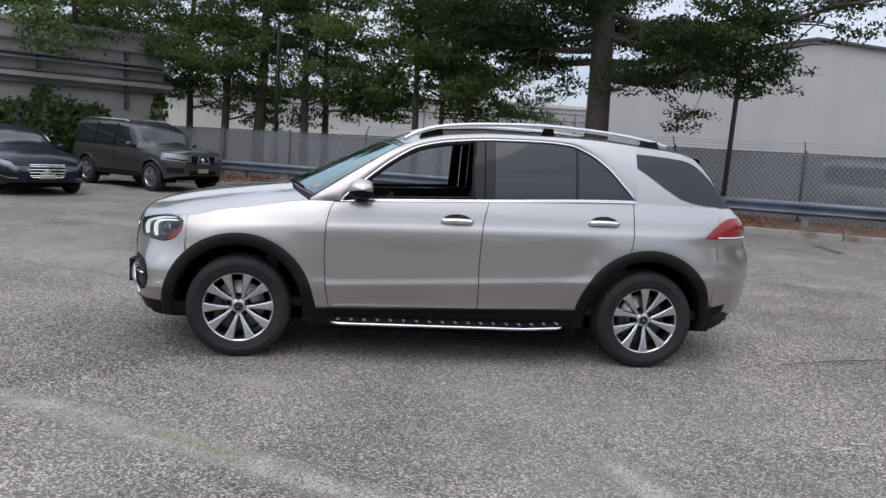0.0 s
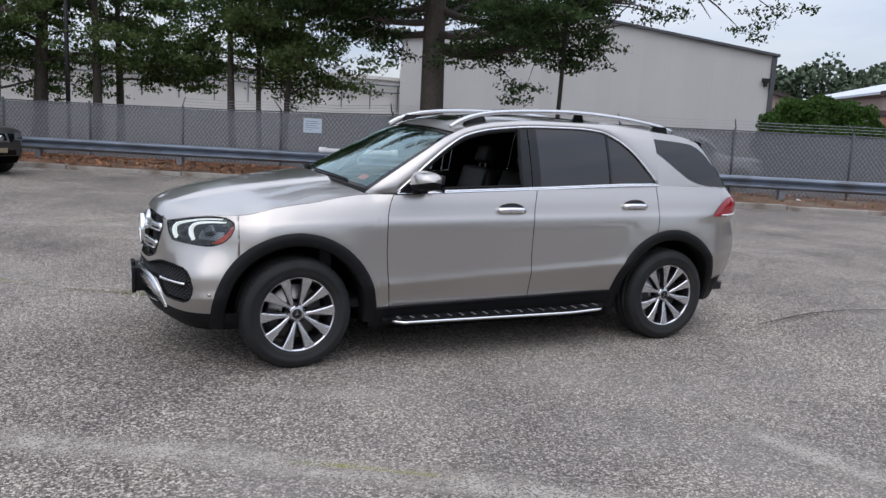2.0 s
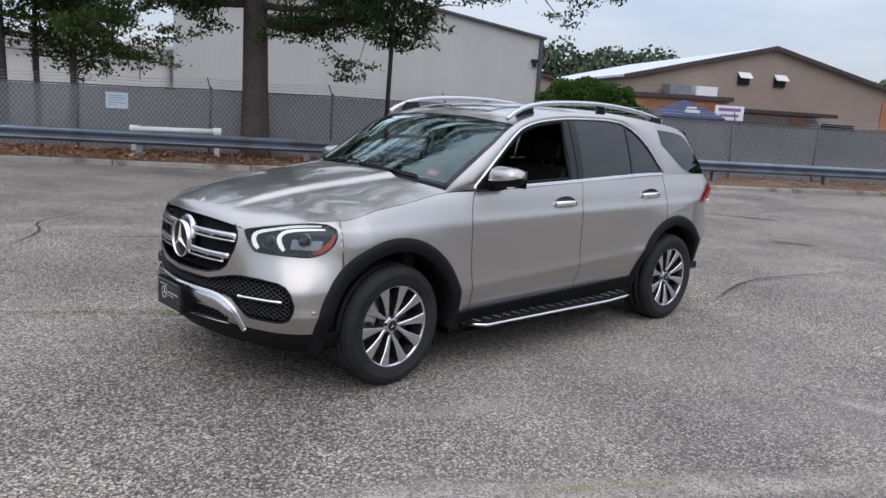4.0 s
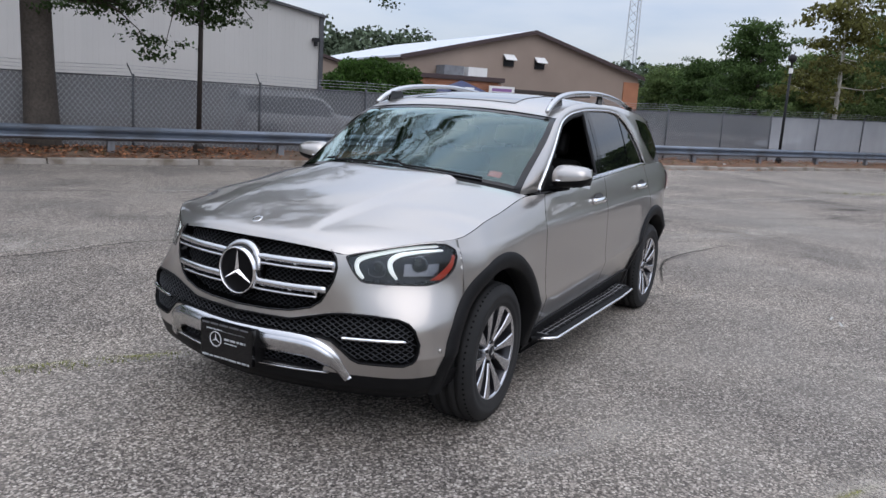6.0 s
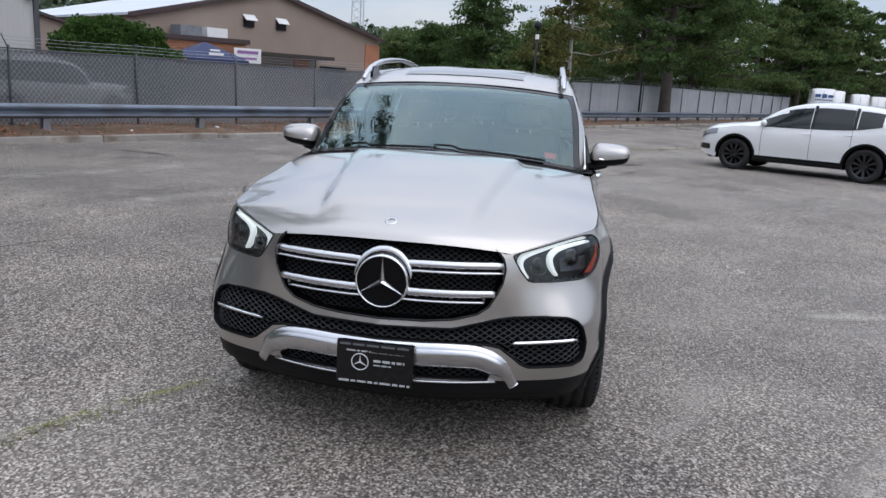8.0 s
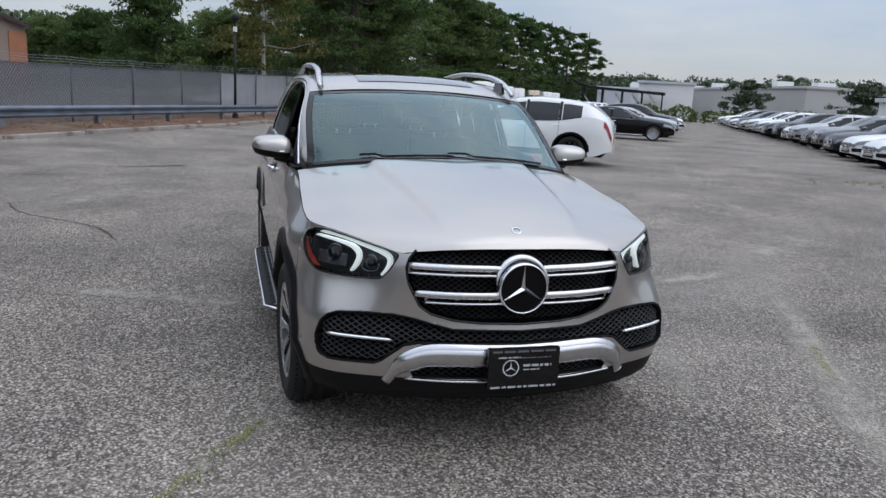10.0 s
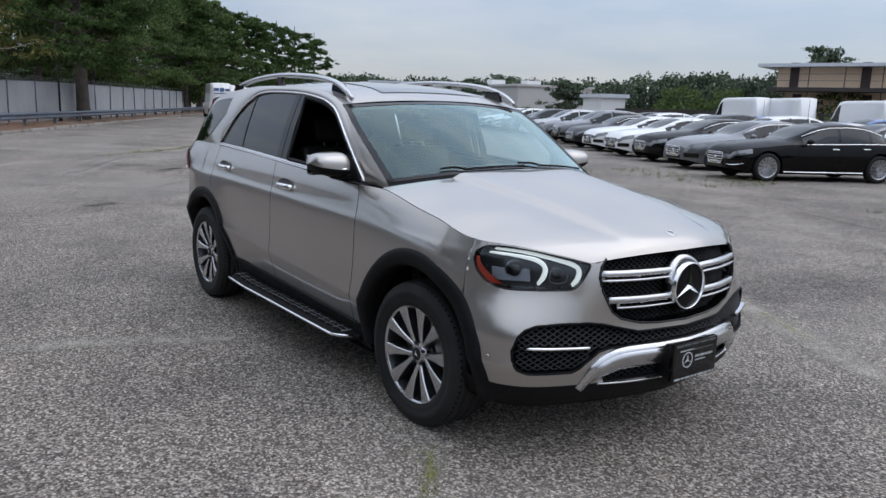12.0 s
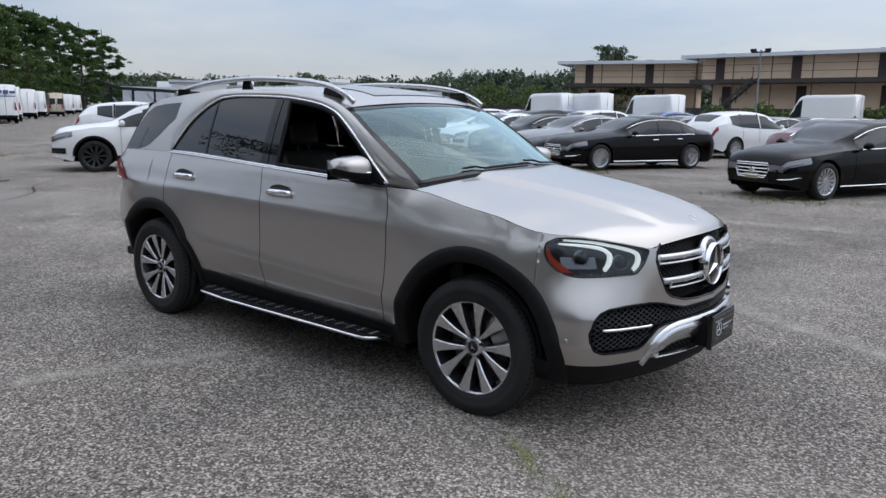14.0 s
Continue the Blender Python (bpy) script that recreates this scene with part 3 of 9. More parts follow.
# white plastic pipe lying beyond the rail near the oak
pipe = thing("plastic_pipe", "white capped plastic pipe lying behind the guardrail", "pipe", FENCE_M)
g = Geo().tube([(-4.25, 14.1, 0.775), (-2.32, 14.15, 0.805)], 0.070, 14)
part("barrel", g.data(), M["white"], pipe, smooth=True)
g = Geo()
for xx, zz in ((-4.25, 0.775), (-2.32, 0.805)):
    g.tube([(xx - 0.1, 14.12, zz - 0.002), (xx + 0.1, 14.13, zz + 0.002)], 0.095, 14)
    g.box(xx - 0.06, xx + 0.06, 14.05, 14.2, 0.15, zz - 0.06)
part("end_block", g.data(), M["white"], pipe, smooth=False)

# poles
def pole(name, a, s, h, r, material, label, category, lean=0.0, lamp=False):
    p = fp(a, s)
    ob = thing(name, label, category, pose(p.x, p.y, 0, 0, lean, 0))
    g = Geo().tube([(0, 0, 0), (0, 0, h * 0.5), (0, 0, h)], [r, r * 0.9, r * 0.75], 12)
    part("shaft", g.data(), material, ob, smooth=True)
    g = Geo().lathe([(0.0, 0.0), (r * 2.1, 0.0), (r * 2.1, 0.22), (r * 1.2, 0.3)], 12, pose(0, 0, 0.1, 90))
    if lamp:
        g2 = Geo().lathe([(0.0, 0.0), (0.05, 0.0), (0.09, 0.05), (0.16, 0.07), (0.17, 0.26), (0.06, 0.34), (0.0, 0.35)], 14, pose(0, 0, h - 0.05, 90))
        part("lamp_head", g2.data(), M["dark_metal"], ob, smooth=True)
        part("collar", Geo().tube([(0, 0, h - 0.45), (0, 0, h - 0.25)], r * 1.35, 12).data(), M["white"], ob)
    part("base", g.data(), material, ob)
    return ob


pole("utility_pole", 1.93, 14.2, 7.8, 0.062, M["brown_metal"], "slim weathered brown steel pole behind the guardrail", "pole", lean=1.6)
pole("street_lamp", 25.15, 13.9, 4.2, 0.06, M["dark_metal"], "black post lamp with a drum head beside the fence", "street lamp", lamp=True)
pole("utility_pole", 38.5, 14.4, 5.2, 0.05, M["dark_metal"], "thin dark pole by the fence", "pole")
pole("utility_pole", -12.4, 16.0, 5.4, 0.07, M["dark_metal"], "thin dark pole among the trees behind the fence", "pole")

# ---- buildings ----
# pale warehouse with a low gable, standing square to the fence
wh = thing("warehouse", "large pale beige steel-sided warehouse with a low gable roof", "building", FENCE_M)
wx0, wx1, ws = -5.2, 15.6, 38.0
wxm, weave, wapex, wdeep = (wx0 + wx1) / 2, 6.45, 8.05, 40.0


def wroof(x):
    return weave + (wapex - weave) * (1 - abs(x - wxm) / (wxm - wx0))


n_sheet = 26
for i in range(n_sheet):
    xa, xb = wx0 + (wx1 - wx0) * i / n_sheet, wx0 + (wx1 - wx0) * (i + 1) / n_sheet
    g = Geo()
    for k in range(3):
        p, q = xa + (xb - xa) * k / 3, xa + (xb - xa) * (k + 1) / 3
        r = q - 0.04
        g.add([(p, ws, 0), (r, ws, 0), (r, ws, wroof(r)), (p, ws, wroof(p))], [(0, 1, 2, 3)])
        g.add([(r, ws, 0), (r + 0.013, ws - 0.006, 0), (q - 0.013, ws - 0.006, 0), (q, ws, 0), (r, ws, wroof(r)), (r + 0.013, ws - 0.006, wroof(r)), (q - 0.013, ws - 0.006, wroof(q)), (q, ws, wroof(q))],
              [(0, 1, 5, 4), (1, 2, 6, 5), (2, 3, 7, 6)])
    part("siding_sheet", g.data(), M["siding"], wh)
g = Geo()
g.box(wx1 - 0.01, wx1, ws + 0.02, ws + wdeep, 0, weave).box(wx0, wx0 + 0.01, ws + 0.02, ws + wdeep, 0, weave)
part("side_wall", g.data(), M["siding"], wh)
g = Geo()
for sg, xe in ((-1, wx0 - 0.25), (1, wx1 + 0.25)):
    ze = weave - 0.03
    g.add([(xe, ws - 0.25, ze), (wxm, ws - 0.25, wapex + 0.05), (wxm, ws + wdeep, wapex + 0.05), (xe, ws + wdeep, ze), (xe, ws - 0.25, ze - 0.14), (wxm, ws - 0.25, wapex - 0.09), (wxm, ws + wdeep, wapex - 0.09), (xe, ws + wdeep, ze - 0.14)],
          [(0, 1, 2, 3), (4, 7, 6, 5), (0, 4, 5, 1), (0, 3, 7, 4)])
part("roof", g.data(), M["siding_trim"], wh)
g = Geo().box(wx1 - 0.1, wx1 + 0.14, ws - 0.14, ws + 0.05, 0, weave - 0.1)
part("downpipe", g.data(), M["siding_trim"], wh)
g = Geo().box(wx1 - 0.55, wx1 - 0.15, ws - 0.28, ws - 0.05, 4.9, 5.1).box(wx1 - 0.42, wx1 - 0.3, ws - 0.3, ws - 0.006, 4.65, 4.95)
part("wall_lamp", g.data(), M["dark_metal"], wh)
# lower tan building behind the warehouse corner
tb = thing("outbuilding", "low tan outbuilding with a sloping roof behind the warehouse", "building", FENCE_M)
g = Geo().add([(15.9, 46, 0), (26, 46, 0), (26, 46, 2.9), (15.9, 46, 5.4), (15.9, 60, 0), (26, 60, 0), (26, 60, 2.9), (15.9, 60, 5.4)], [(0, 1, 2, 3), (1, 5, 6, 2), (0, 3, 7, 4)])
part("wall", g.data(), M["tan_wall"], tb)
g = Geo().extrude([(15.7, 45.7, 5.45), (26.3, 45.7, 2.86), (26.3, 60.3, 2.86), (15.7, 60.3, 5.45)], (0, 0, 0.2))
part("roof", g.data(), M["roof_dark"], tb)

# long tan hall with a shallow gable, brick annexe in front
ang = math.degrees(math.atan2(-0.533, 0.846))
hall_m = pose(42.1, 27.9, 0, 0, 0, ang)
hall = thing("hall", "tan stucco hall with a shallow gable and pale metal roof", "building", hall_m)
HW, HE, HA = 22.3, 5.0, 7.7
g = Geo().add([(0, 0, 0), (HW, 0, 0), (HW, 0, HE), (HW / 2, 0, HA), (0, 0, HE), (0, 26, 0), (HW, 26, 0), (HW, 26, HE), (HW / 2, 26, HA), (0, 26, HE)], [(0, 1, 2, 3, 4), (1, 6, 7, 2), (0, 4, 9, 5), (5, 9, 8, 7, 6)])
part("wall", g.data(), M["tan_wall"], hall)
for xe in (-0.35, HW + 0.35):
    ze = HE - 0.06
    g = Geo().extrude([(xe, -0.35, ze), (HW / 2, -0.35, HA + 0.02), (HW / 2, 26.3, HA + 0.02), (xe, 26.3, ze)], (0, 0, 0.16))
    part("roof", g.data(), M["roof_pale"], hall, "pale metal roof")
    g = Geo().extrude([(xe, -0.42, ze - 0.12), (HW / 2, -0.42, HA - 0.1), (HW / 2, -0.42, HA + 0.2), (xe, -0.42, ze + 0.18)], (0, 0.06, 0))
    part("bargeboard", g.data(), M["roof_dark"], hall, "dark maroon bargeboard")
for xv in (9.0, 11.9):
    g = Geo().box(xv - 0.45, xv + 0.45, -0.12, 0, 5.0, 5.75)
    v = part("vent", g.data(), M["dark_metal"], hall)
    g = Geo().extrude([(xv - 0.5, -0.02, 5.85), (xv + 0.5, -0.02, 5.85), (xv + 0.5, -0.5, 5.45), (xv - 0.5, -0.5, 5.45)], (0, 0, 0.05))
    part("hood", g.data(), M["white"], v)
g = Geo().box(HW - 1.6, HW + 0.05, -0.08, -0.004, 0, 4.6)
part("brick_pier", g.data(), M["brick"], hall, "orange brick corner pier")
g = Geo().box(13.2, 14.6, -0.1, -0.004, 0, 3.2)
part("brick_pier", g.data(), M["brick"], hall, "orange brick pier")
g = Geo().box(7.5, 15.5, -2.2, -0.01, 3.0, 3.25)
part("canopy", g.data(), M["brown_metal"], hall)
g = Geo().box(15.8, 18.6, -0.06, -0.004, 0, 2.6)
part("door", g.data(), M["dark_metal"], hall)
for xx in (3.4, 5.4):
    g = Geo().box(xx - 0.8, xx + 0.8, -1.6, -0.3, 3.6, 4.6)
    part("roof_unit", g.data(), M["white"] if xx > 4 else M["post"], hall, "rooftop air-conditioning unit")

annexe = thing("brick_annexe", "low orange brick annexe with a dark parapet", "building", pose(37.6, 24.5, 0, 0, 0, -44.4))
AW, AH = 6.5, 3.45
part("core", Geo().box(0.03, AW - 0.03, 0.06, 6, 0, AH).data(), M["mortar"], annexe)
g = Geo().box(0, 0.39, 0, 0.06, 0, 0.125)
brick_me = mesh_of("brick", g.v, g.f, M["brick"])
k = 0
for row in range(24):
    z = 0.01 + row * 0.143
    if z < 1.7:
        continue
    for c in range(16):
        xx = c * 0.405 + (0.2 if row % 2 else 0.0)
        if xx + 0.39 <= AW:
            part("brick", brick_me, parent=annexe, m=pose(xx, 0.0, z))
part("parapet", Geo().box(-0.15, AW + 0.15, -0.15, 6.1, AH, AH + 0.28).data(), M["roof_dark"], annexe)
# navy canopy tent and a banner in front of the annexe
tent = thing("canopy_tent", "navy blue pitched canopy tent by the annexe", "tent", pose(38.3, 20.9, 0, 0, 0, -40))
g = Geo().add([(-1.9, -1.9, 2.35), (1.9, -1.9, 2.35), (1.9, 1.9, 2.35), (-1.9, 1.9, 2.35), (0, 0, 3.35)], [(0, 1, 4), (1, 2, 4), (2, 3, 4), (3, 0, 4)])
g.add([(-1.9, -1.9, 2.35), (1.9, -1.9, 2.35), (1.9, -1.9, 2.1), (-1.9, -1.9, 2.1)], [(0, 3, 2, 1)])
part("canopy", g.data(), M["navy"], tent)
for sx in (-1.8, 1.8):
    for sy in (-1.8, 1.8):
        part("leg", Geo().tube([(sx, sy, 0), (sx, sy, 2.35)], 0.03, 6).data(), M["white"], tent)
g = Geo().box(-0.45, 0.45, -1.33, -1.3, 2.68, 2.78)
part("text_bar", Geo().box(-0.45, 0.45, -1.62, -1.58, 2.55, 2.72).data(), M["white"], tent)
part("text_bar", Geo().box(-0.3, 0.3, -1.45, -1.41, 2.8, 2.9).data(), M["white"], tent)
ban = thing("banner", "small white printed banner on the annexe wall", "banner", pose(41.9, 19.8, 0, 0, 0, -44.4))
part("sheet", Geo().box(-0.9, 0.9, -0.1, -0.06, 2.3, 3.2).data(), M["white"], ban)
BANNER_INK = mat("banner_ink", (0.25, 0.12, 0.3), 0.6)
part("text_bar", Geo().box(-0.7, 0.7, -0.11, -0.104, 2.85, 3.05).data(), BANNER_INK, ban)
part("text_bar", Geo().box(-0.6, 0.6, -0.11, -0.104, 2.5, 2.65).data(), BANNER_INK, ban)

# old block wall with pipe ledges at the end of the lot
w_ang = 40
ow = thing("block_wall", "old grey block wall carrying pipe runs and ledges", "wall", pose(-7.9, 21.8, 0, 0, 0, w_ang))
part("wall", Geo().box(-20, 0, 0, 0.4, 0, 4.62).data(), M["block"], ow)
part("coping", Geo().box(-20.1, 0.1, -0.10, 0.46, 4.62, 4.76).data(), M["block"], ow)
for z, d, h in ((2.96, 0.30, 0.14), (3.50, 0.26, 0.07), (3.66, 0.30, 0.09), (4.08, 0.16, 0.05)):
    part("ledge", Geo().box(-20.0, 0.1 + d * 0.3, -d, -0.004, z, z + h).data(), M["block"] if h > 0.1 else M["post"], ow)
for i in range(7):
    part("bracket", Geo().box(-1.4 - i * 2.75, -1.28 - i * 2.75, -0.14, -0.003, 2.2, 4.1).data(), M["fence_post"], ow)
for z in (2.80, 3.18):
    part("pipe_run", Geo().tube([(-20, -0.16, z), (0.2, -0.16, z)], 0.045, 8).data(), M["post"], ow, smooth=True)

# long low white building behind the trees
wb = thing("low_building", "long low off-white building with a saw-line of pipes", "building", pose(*fp(-13.5, 33.0), 0, 0, math.degrees(math.atan2(UY, UX)) + 34))
part("wall", Geo().box(-22, 18.5, 0, 12, 0, 4.0).data(), M["white_wall"], wb)
part("parapet", Geo().box(-22.1, 18.6, -0.15, 12.1, 4.0, 4.18).data(), M["white_wall"], wb)
for i in range(22):
    part("pipe", Geo().tube([(-20 + i * 1.75, -0.12, 2.3), (-20 + i * 1.75, -0.12, 3.7)], 0.035, 6).data(), M["post"], wb)
for z in (3.3, 3.7):
    part("pipe_run", Geo().tube([(-21.5, -0.2, z), (18.3, -0.2, z)], 0.05, 8).data(), M["post"], wb)
for i, xx in enumerate((2.0, 6.5, 12.0, 15.0)):
    part("roof_unit", Geo().box(xx, xx + 1.0 + 0.3 * (i % 2), 3, 4.2, 4.18, 4.7 + 0.15 * (i % 3)).data(), M["roof_pale"], wb)

# radio mast far off
mast = thing("radio_mast", "tall pale lattice radio mast rising beyond the trees", "mast", pose(-5.0 + 0.960 * 150, -2.1 + 0.279 * 150, 0))
for k in range(3):
    w = 2 * math.pi * k / 3
    part("leg", Geo().tube([(1.6 * math.cos(w), 1.6 * math.sin(w), 0), (0.9 * math.cos(w), 0.9 * math.sin(w), 34)], 0.13, 6).data(), M["roof_pale"], mast)
g = Geo()
for i in range(22):
    for k in range(3):
        w, w2 = 2 * math.pi * k / 3, 2 * math.pi * (k + 1) / 3
        r1, r2 = 1.6 - 0.7 * i / 22, 1.6 - 0.7 * (i + 1) / 22
        g.tube([(r1 * math.cos(w), r1 * math.sin(w), i * 1.55), (r2 * math.cos(w2), r2 * math.sin(w2), (i + 1) * 1.55)], 0.06, 4)
part("lattice", g.data(), M["roof_pale"], mast)

# two-storey motel with open galleries
def motel(name, m, length, depth, z0, z_deck, z_roof, n_bay, stairs):
    ob = thing(name, "two-storey tan motel with open galleries and a flat overhanging roof", "building", m)
    part("lower_wall", Geo().box(0.3, length - 0.3, 1.6, depth, 0, z_deck).data(), M["motel"], ob)
    part("upper_wall", Geo().box(0.0, length, 0.0, depth, z_deck + 0.2, z_roof).data(), M["motel"], ob)
    part("deck", Geo().box(-0.6, length + 0.6, -1.1, depth + 0.3, z_deck - 0.12, z_deck + 0.2).data(), M["brown_metal"], ob)
    part("roof", Geo().box(-1.4, length + 1.4, -1.3, depth + 1.0, z_roof, z_roof + 0.28).data(), M["roof_pale"], ob)
    for i in range(n_bay + 1):
        x = length * i / n_bay
        part("column", Geo().box(x - 0.032, x + 0.032, -1.06, -1.0, 0, z_roof).data(), M["brown_metal"], ob)
    for i in range(n_bay):
        x = length * (i + 0.5) / n_bay
        if i % 2 == 0:
            part("door", Geo().box(x - 0.36, x + 0.36, -0.08, -0.01, z_deck + 0.2, z_deck + 2.3).data(), M["roof_dark"], ob)
            part("door", Geo().box(x - 0.36, x + 0.36, 1.52, 1.595, z_deck - 2.4, z_deck - 0.3).data(), M["roof_dark"], ob)
    for z in (0.55, 1.1):
        part("handrail", Geo().tube([(-0.5, -1.05, z_deck + 0.2 + z), (length + 0.5, -1.05, z_deck + 0.2 + z)], 0.018, 6).data(), M["brown_metal"], ob)
    if stairs is not None:
        g = Geo()
        for sx in (-0.55, 0.55):
            g.extrude([(stairs, -2.2 + sx, z_deck), (stairs - 4.2, -2.2 + sx, 0.4), (stairs - 4.2, -2.2 + sx, 0.7), (stairs, -2.2 + sx, z_deck + 0.3)], (0, 0.06, 0))
            for i in range(6):
                x = stairs - 0.8 * i
                g.box(x - 0.03, x + 0.03, -2.2 + sx, -2.15 + sx, z_deck - 0.75 * i - 0.2, z_deck + 1.0 - 0.75 * i)
        for i in range(12):
            g.box(stairs - 0.35 * i - 0.3, stairs - 0.35 * i, -2.75, -1.65, z_deck - 0.32 * i, z_deck - 0.32 * i + 0.05)
        part("stair", g.data(), M["brown_metal"], ob)
    return ob


# right wing stands nearer; gallery sides face the lot
motel("motel", pose(20.6, -60.0, 0, 0, 0, 177), 30.0, 9, 0, 4.15, 6.05, 10, 5.2)
motel("motel", pose(33.0, -60.5, 0, 0, 0, 196), 11.0, 9, 0, 4.0, 5.9, 4, None)

# ---- the silver SUV in the middle of the lot: nose towards -x, its left side towards -y ----
paint = mat("silver_paint", (0.43, 0.405, 0.38), 0.29, 0.88, 0.5, 1.0, var=0.015, var_scale=1.2, grain=0.05, grain_scale=700, coat_rough=0.02)
paint.node_tree.nodes["Principled BSDF"].inputs["Coat IOR"].default_value = 1.72
M.update({
    "black_plastic": mat("black_plastic", (0.007, 0.007, 0.0075), 0.55, spec=0.16, var=0.15, var_scale=6, bump=0.08, bump_scale=400),
    "gloss_black": mat("gloss_black", (0.004, 0.004, 0.0045), 0.06, spec=0.4),
    "chrome": mat("chrome", (0.82, 0.82, 0.83), 0.07, 1.0),
    "satin": mat("satin_aluminium", (0.60, 0.60, 0.61), 0.24, 1.0),
    "tread": mat("brushed_tread", (0.30, 0.30, 0.31), 0.5, 0.35, var=0.05, var_scale=6),
    "rubber": mat("tyre_rubber", (0.015, 0.015, 0.0155), 0.7, spec=0.28, var=0.2, var_scale=5, tint=(0.024, 0.0235, 0.023)),
    "rim_face": mat("machined_rim", (0.56, 0.56, 0.58), 0.27, 0.95, coat=0.3, var=0.06, var_scale=9),
    "rim_dark": mat("grey_rim", (0.045, 0.045, 0.05), 0.35, 0.7, coat=0.3),
    "steel": mat("brake_steel", (0.38, 0.37, 0.36), 0.4, 0.9, var=0.2, var_scale=8),
    "cabin": mat("cabin_black", (0.016, 0.016, 0.017), 0.7, spec=0.25, var=0.2, var_scale=8, bump=0.1, bump_scale=300),
    "leather": mat("black_leather", (0.020, 0.019, 0.019), 0.45, var=0.2, var_scale=5, bump=0.2, bump_scale=150),
    "headliner": mat("headliner", (0.16, 0.155, 0.15), 0.95),
    "tint_glass": mat("tinted_glass", (0.004, 0.0044, 0.005), 0.01, spec=0.75),
    "roof_glass": mat("roof_glass", (0.006, 0.0065, 0.007), 0.02, spec=1.0, coat=1.0),
    "windscreen": mat_glass("windscreen_glass", (0.74, 0.92, 0.90), 0.80, gain=1.9, sheen=(0.76, 0.97, 0.97)),
    "lamp_glass": mat_glass("lamp_glass", (0.95, 0.97, 1.0), 0.95, gain=0.95),
    "red_lens": mat("red_lens", (0.27, 0.005, 0.012), 0.12, coat=0.6),
    "amber": mat("amber_reflector", (0.50, 0.06, 0.03), 0.25, coat=0.5),
    "lamp_silver": mat("lamp_reflector", (0.22, 0.23, 0.25), 0.2, 0.9),
    "lamp_dark": mat("lamp_tip", (0.035, 0.036, 0.04), 0.08, 0.2, spec=0.5),
    "lamp_grey": mat("lamp_grey", (0.15, 0.155, 0.165), 0.25, 0.8),
    "lamp_inner": mat("lamp_inner", (0.018, 0.019, 0.021), 0.3, 0.4),
    "disc_black": mat("emblem_black", (0.004, 0.004, 0.005), 0.3, spec=0.12),
    "liner": mat("wheel_liner", (0.006, 0.006, 0.006), 0.95, spec=0.05),
})


def mat_glow(name, colour, strength):
    m = bpy.data.materials.new(name)
    m.use_nodes = True
    b = m.node_tree.nodes["Principled BSDF"]
    b.inputs["Base Color"].default_value = (0.8, 0.8, 0.8, 1)
    b.inputs["Emission Color"].default_value = (*colour, 1)
    b.inputs["Emission Strength"].default_value = strength
    return m


M["drl"] = mat_glow("daytime_light", (0.90, 1.0, 0.93), 0.55)
M["mesh_black"] = mat("grille_mesh", (0.010, 0.011, 0.014), 0.55)

WB, TRACK, HUBZ = 1.4975, 0.822, 0.362
ARCH = 0.528


def nose_x(z):
    return interp([(0.22, -2.30), (0.28, -2.345), (0.36, -2.385), (0.46, -2.405), (0.56, -2.41), (0.66, -2.395), (0.76, -2.385), (0.86, -2.37), (0.93, -2.352), (1.0, -2.33)], z)


def tail_x(z):
    return interp([(0.28, 2.40), (0.38, 2.495), (0.52, 2.52), (0.78, 2.535), (0.92, 2.48), (1.02, 2.43), (1.12, 2.365), (1.22, 2.255)], z)


SIDE = [(0.20, 0.835), (0.33, 0.876), (0.45, 0.914), (0.579, 0.956), (0.590, 0.9595), (0.601, 0.9580), (0.65, 0.9515), (0.72, 0.9485), (0.80, 0.946), (0.90, 0.9425), (0.965, 0.938), (0.990, 0.934), (1.010, 0.926), (1.05, 0.915), (1.10, 0.903), (1.15, 0.887), (1.25, 0.848), (1.4, 0.80)]
# plan of the nose as (share of the half width, share of the length), low and at lamp height
PLAN_LOW = [(0.0, 1.0), (0.317, 0.95), (0.58, 0.852), (0.77, 0.755), (0.87, 0.675), (0.935, 0.565), (0.965, 0.44), (0.985, 0.30), (1.0, 0.0)]
PLAN_HIGH = [(0.0, 1.0), (0.28, 0.982), (0.48, 0.915), (0.565, 0.858), (0.64, 0.785), (0.76, 0.655), (0.875, 0.49), (0.93, 0.36), (0.957, 0.26), (0.985, 0.11), (1.0, 0.0)]
NOSE_BACK = -1.70


def plan_table(pts):
    """Plan curve as evenly stepped points along its way."""
    fine = spline([(p[0], p[1], 0) for p in pts], 120)
    run = [0.0]
    for p, q in zip(fine, fine[1:]):
        run.append(run[-1] + math.hypot((q.x - p.x) * 0.95, (q.y - p.y) * 0.69))
    out, j = [], 0
    for i in range(121):
        d = run[-1] * i / 120
        while j < 119 and run[j + 1] < d:
            j += 1
        t = (d - run[j]) / (run[j + 1] - run[j])
        out.append((fine[j].x + (fine[j + 1].x - fine[j].x) * t, min(1.0, max(0.0, fine[j].y + (fine[j + 1].y - fine[j].y) * t))))
    return out, run[-1]


TAB_LOW, WAY_LOW = plan_table(PLAN_LOW)
TAB_HIGH, WAY_HIGH = plan_table(PLAN_HIGH)


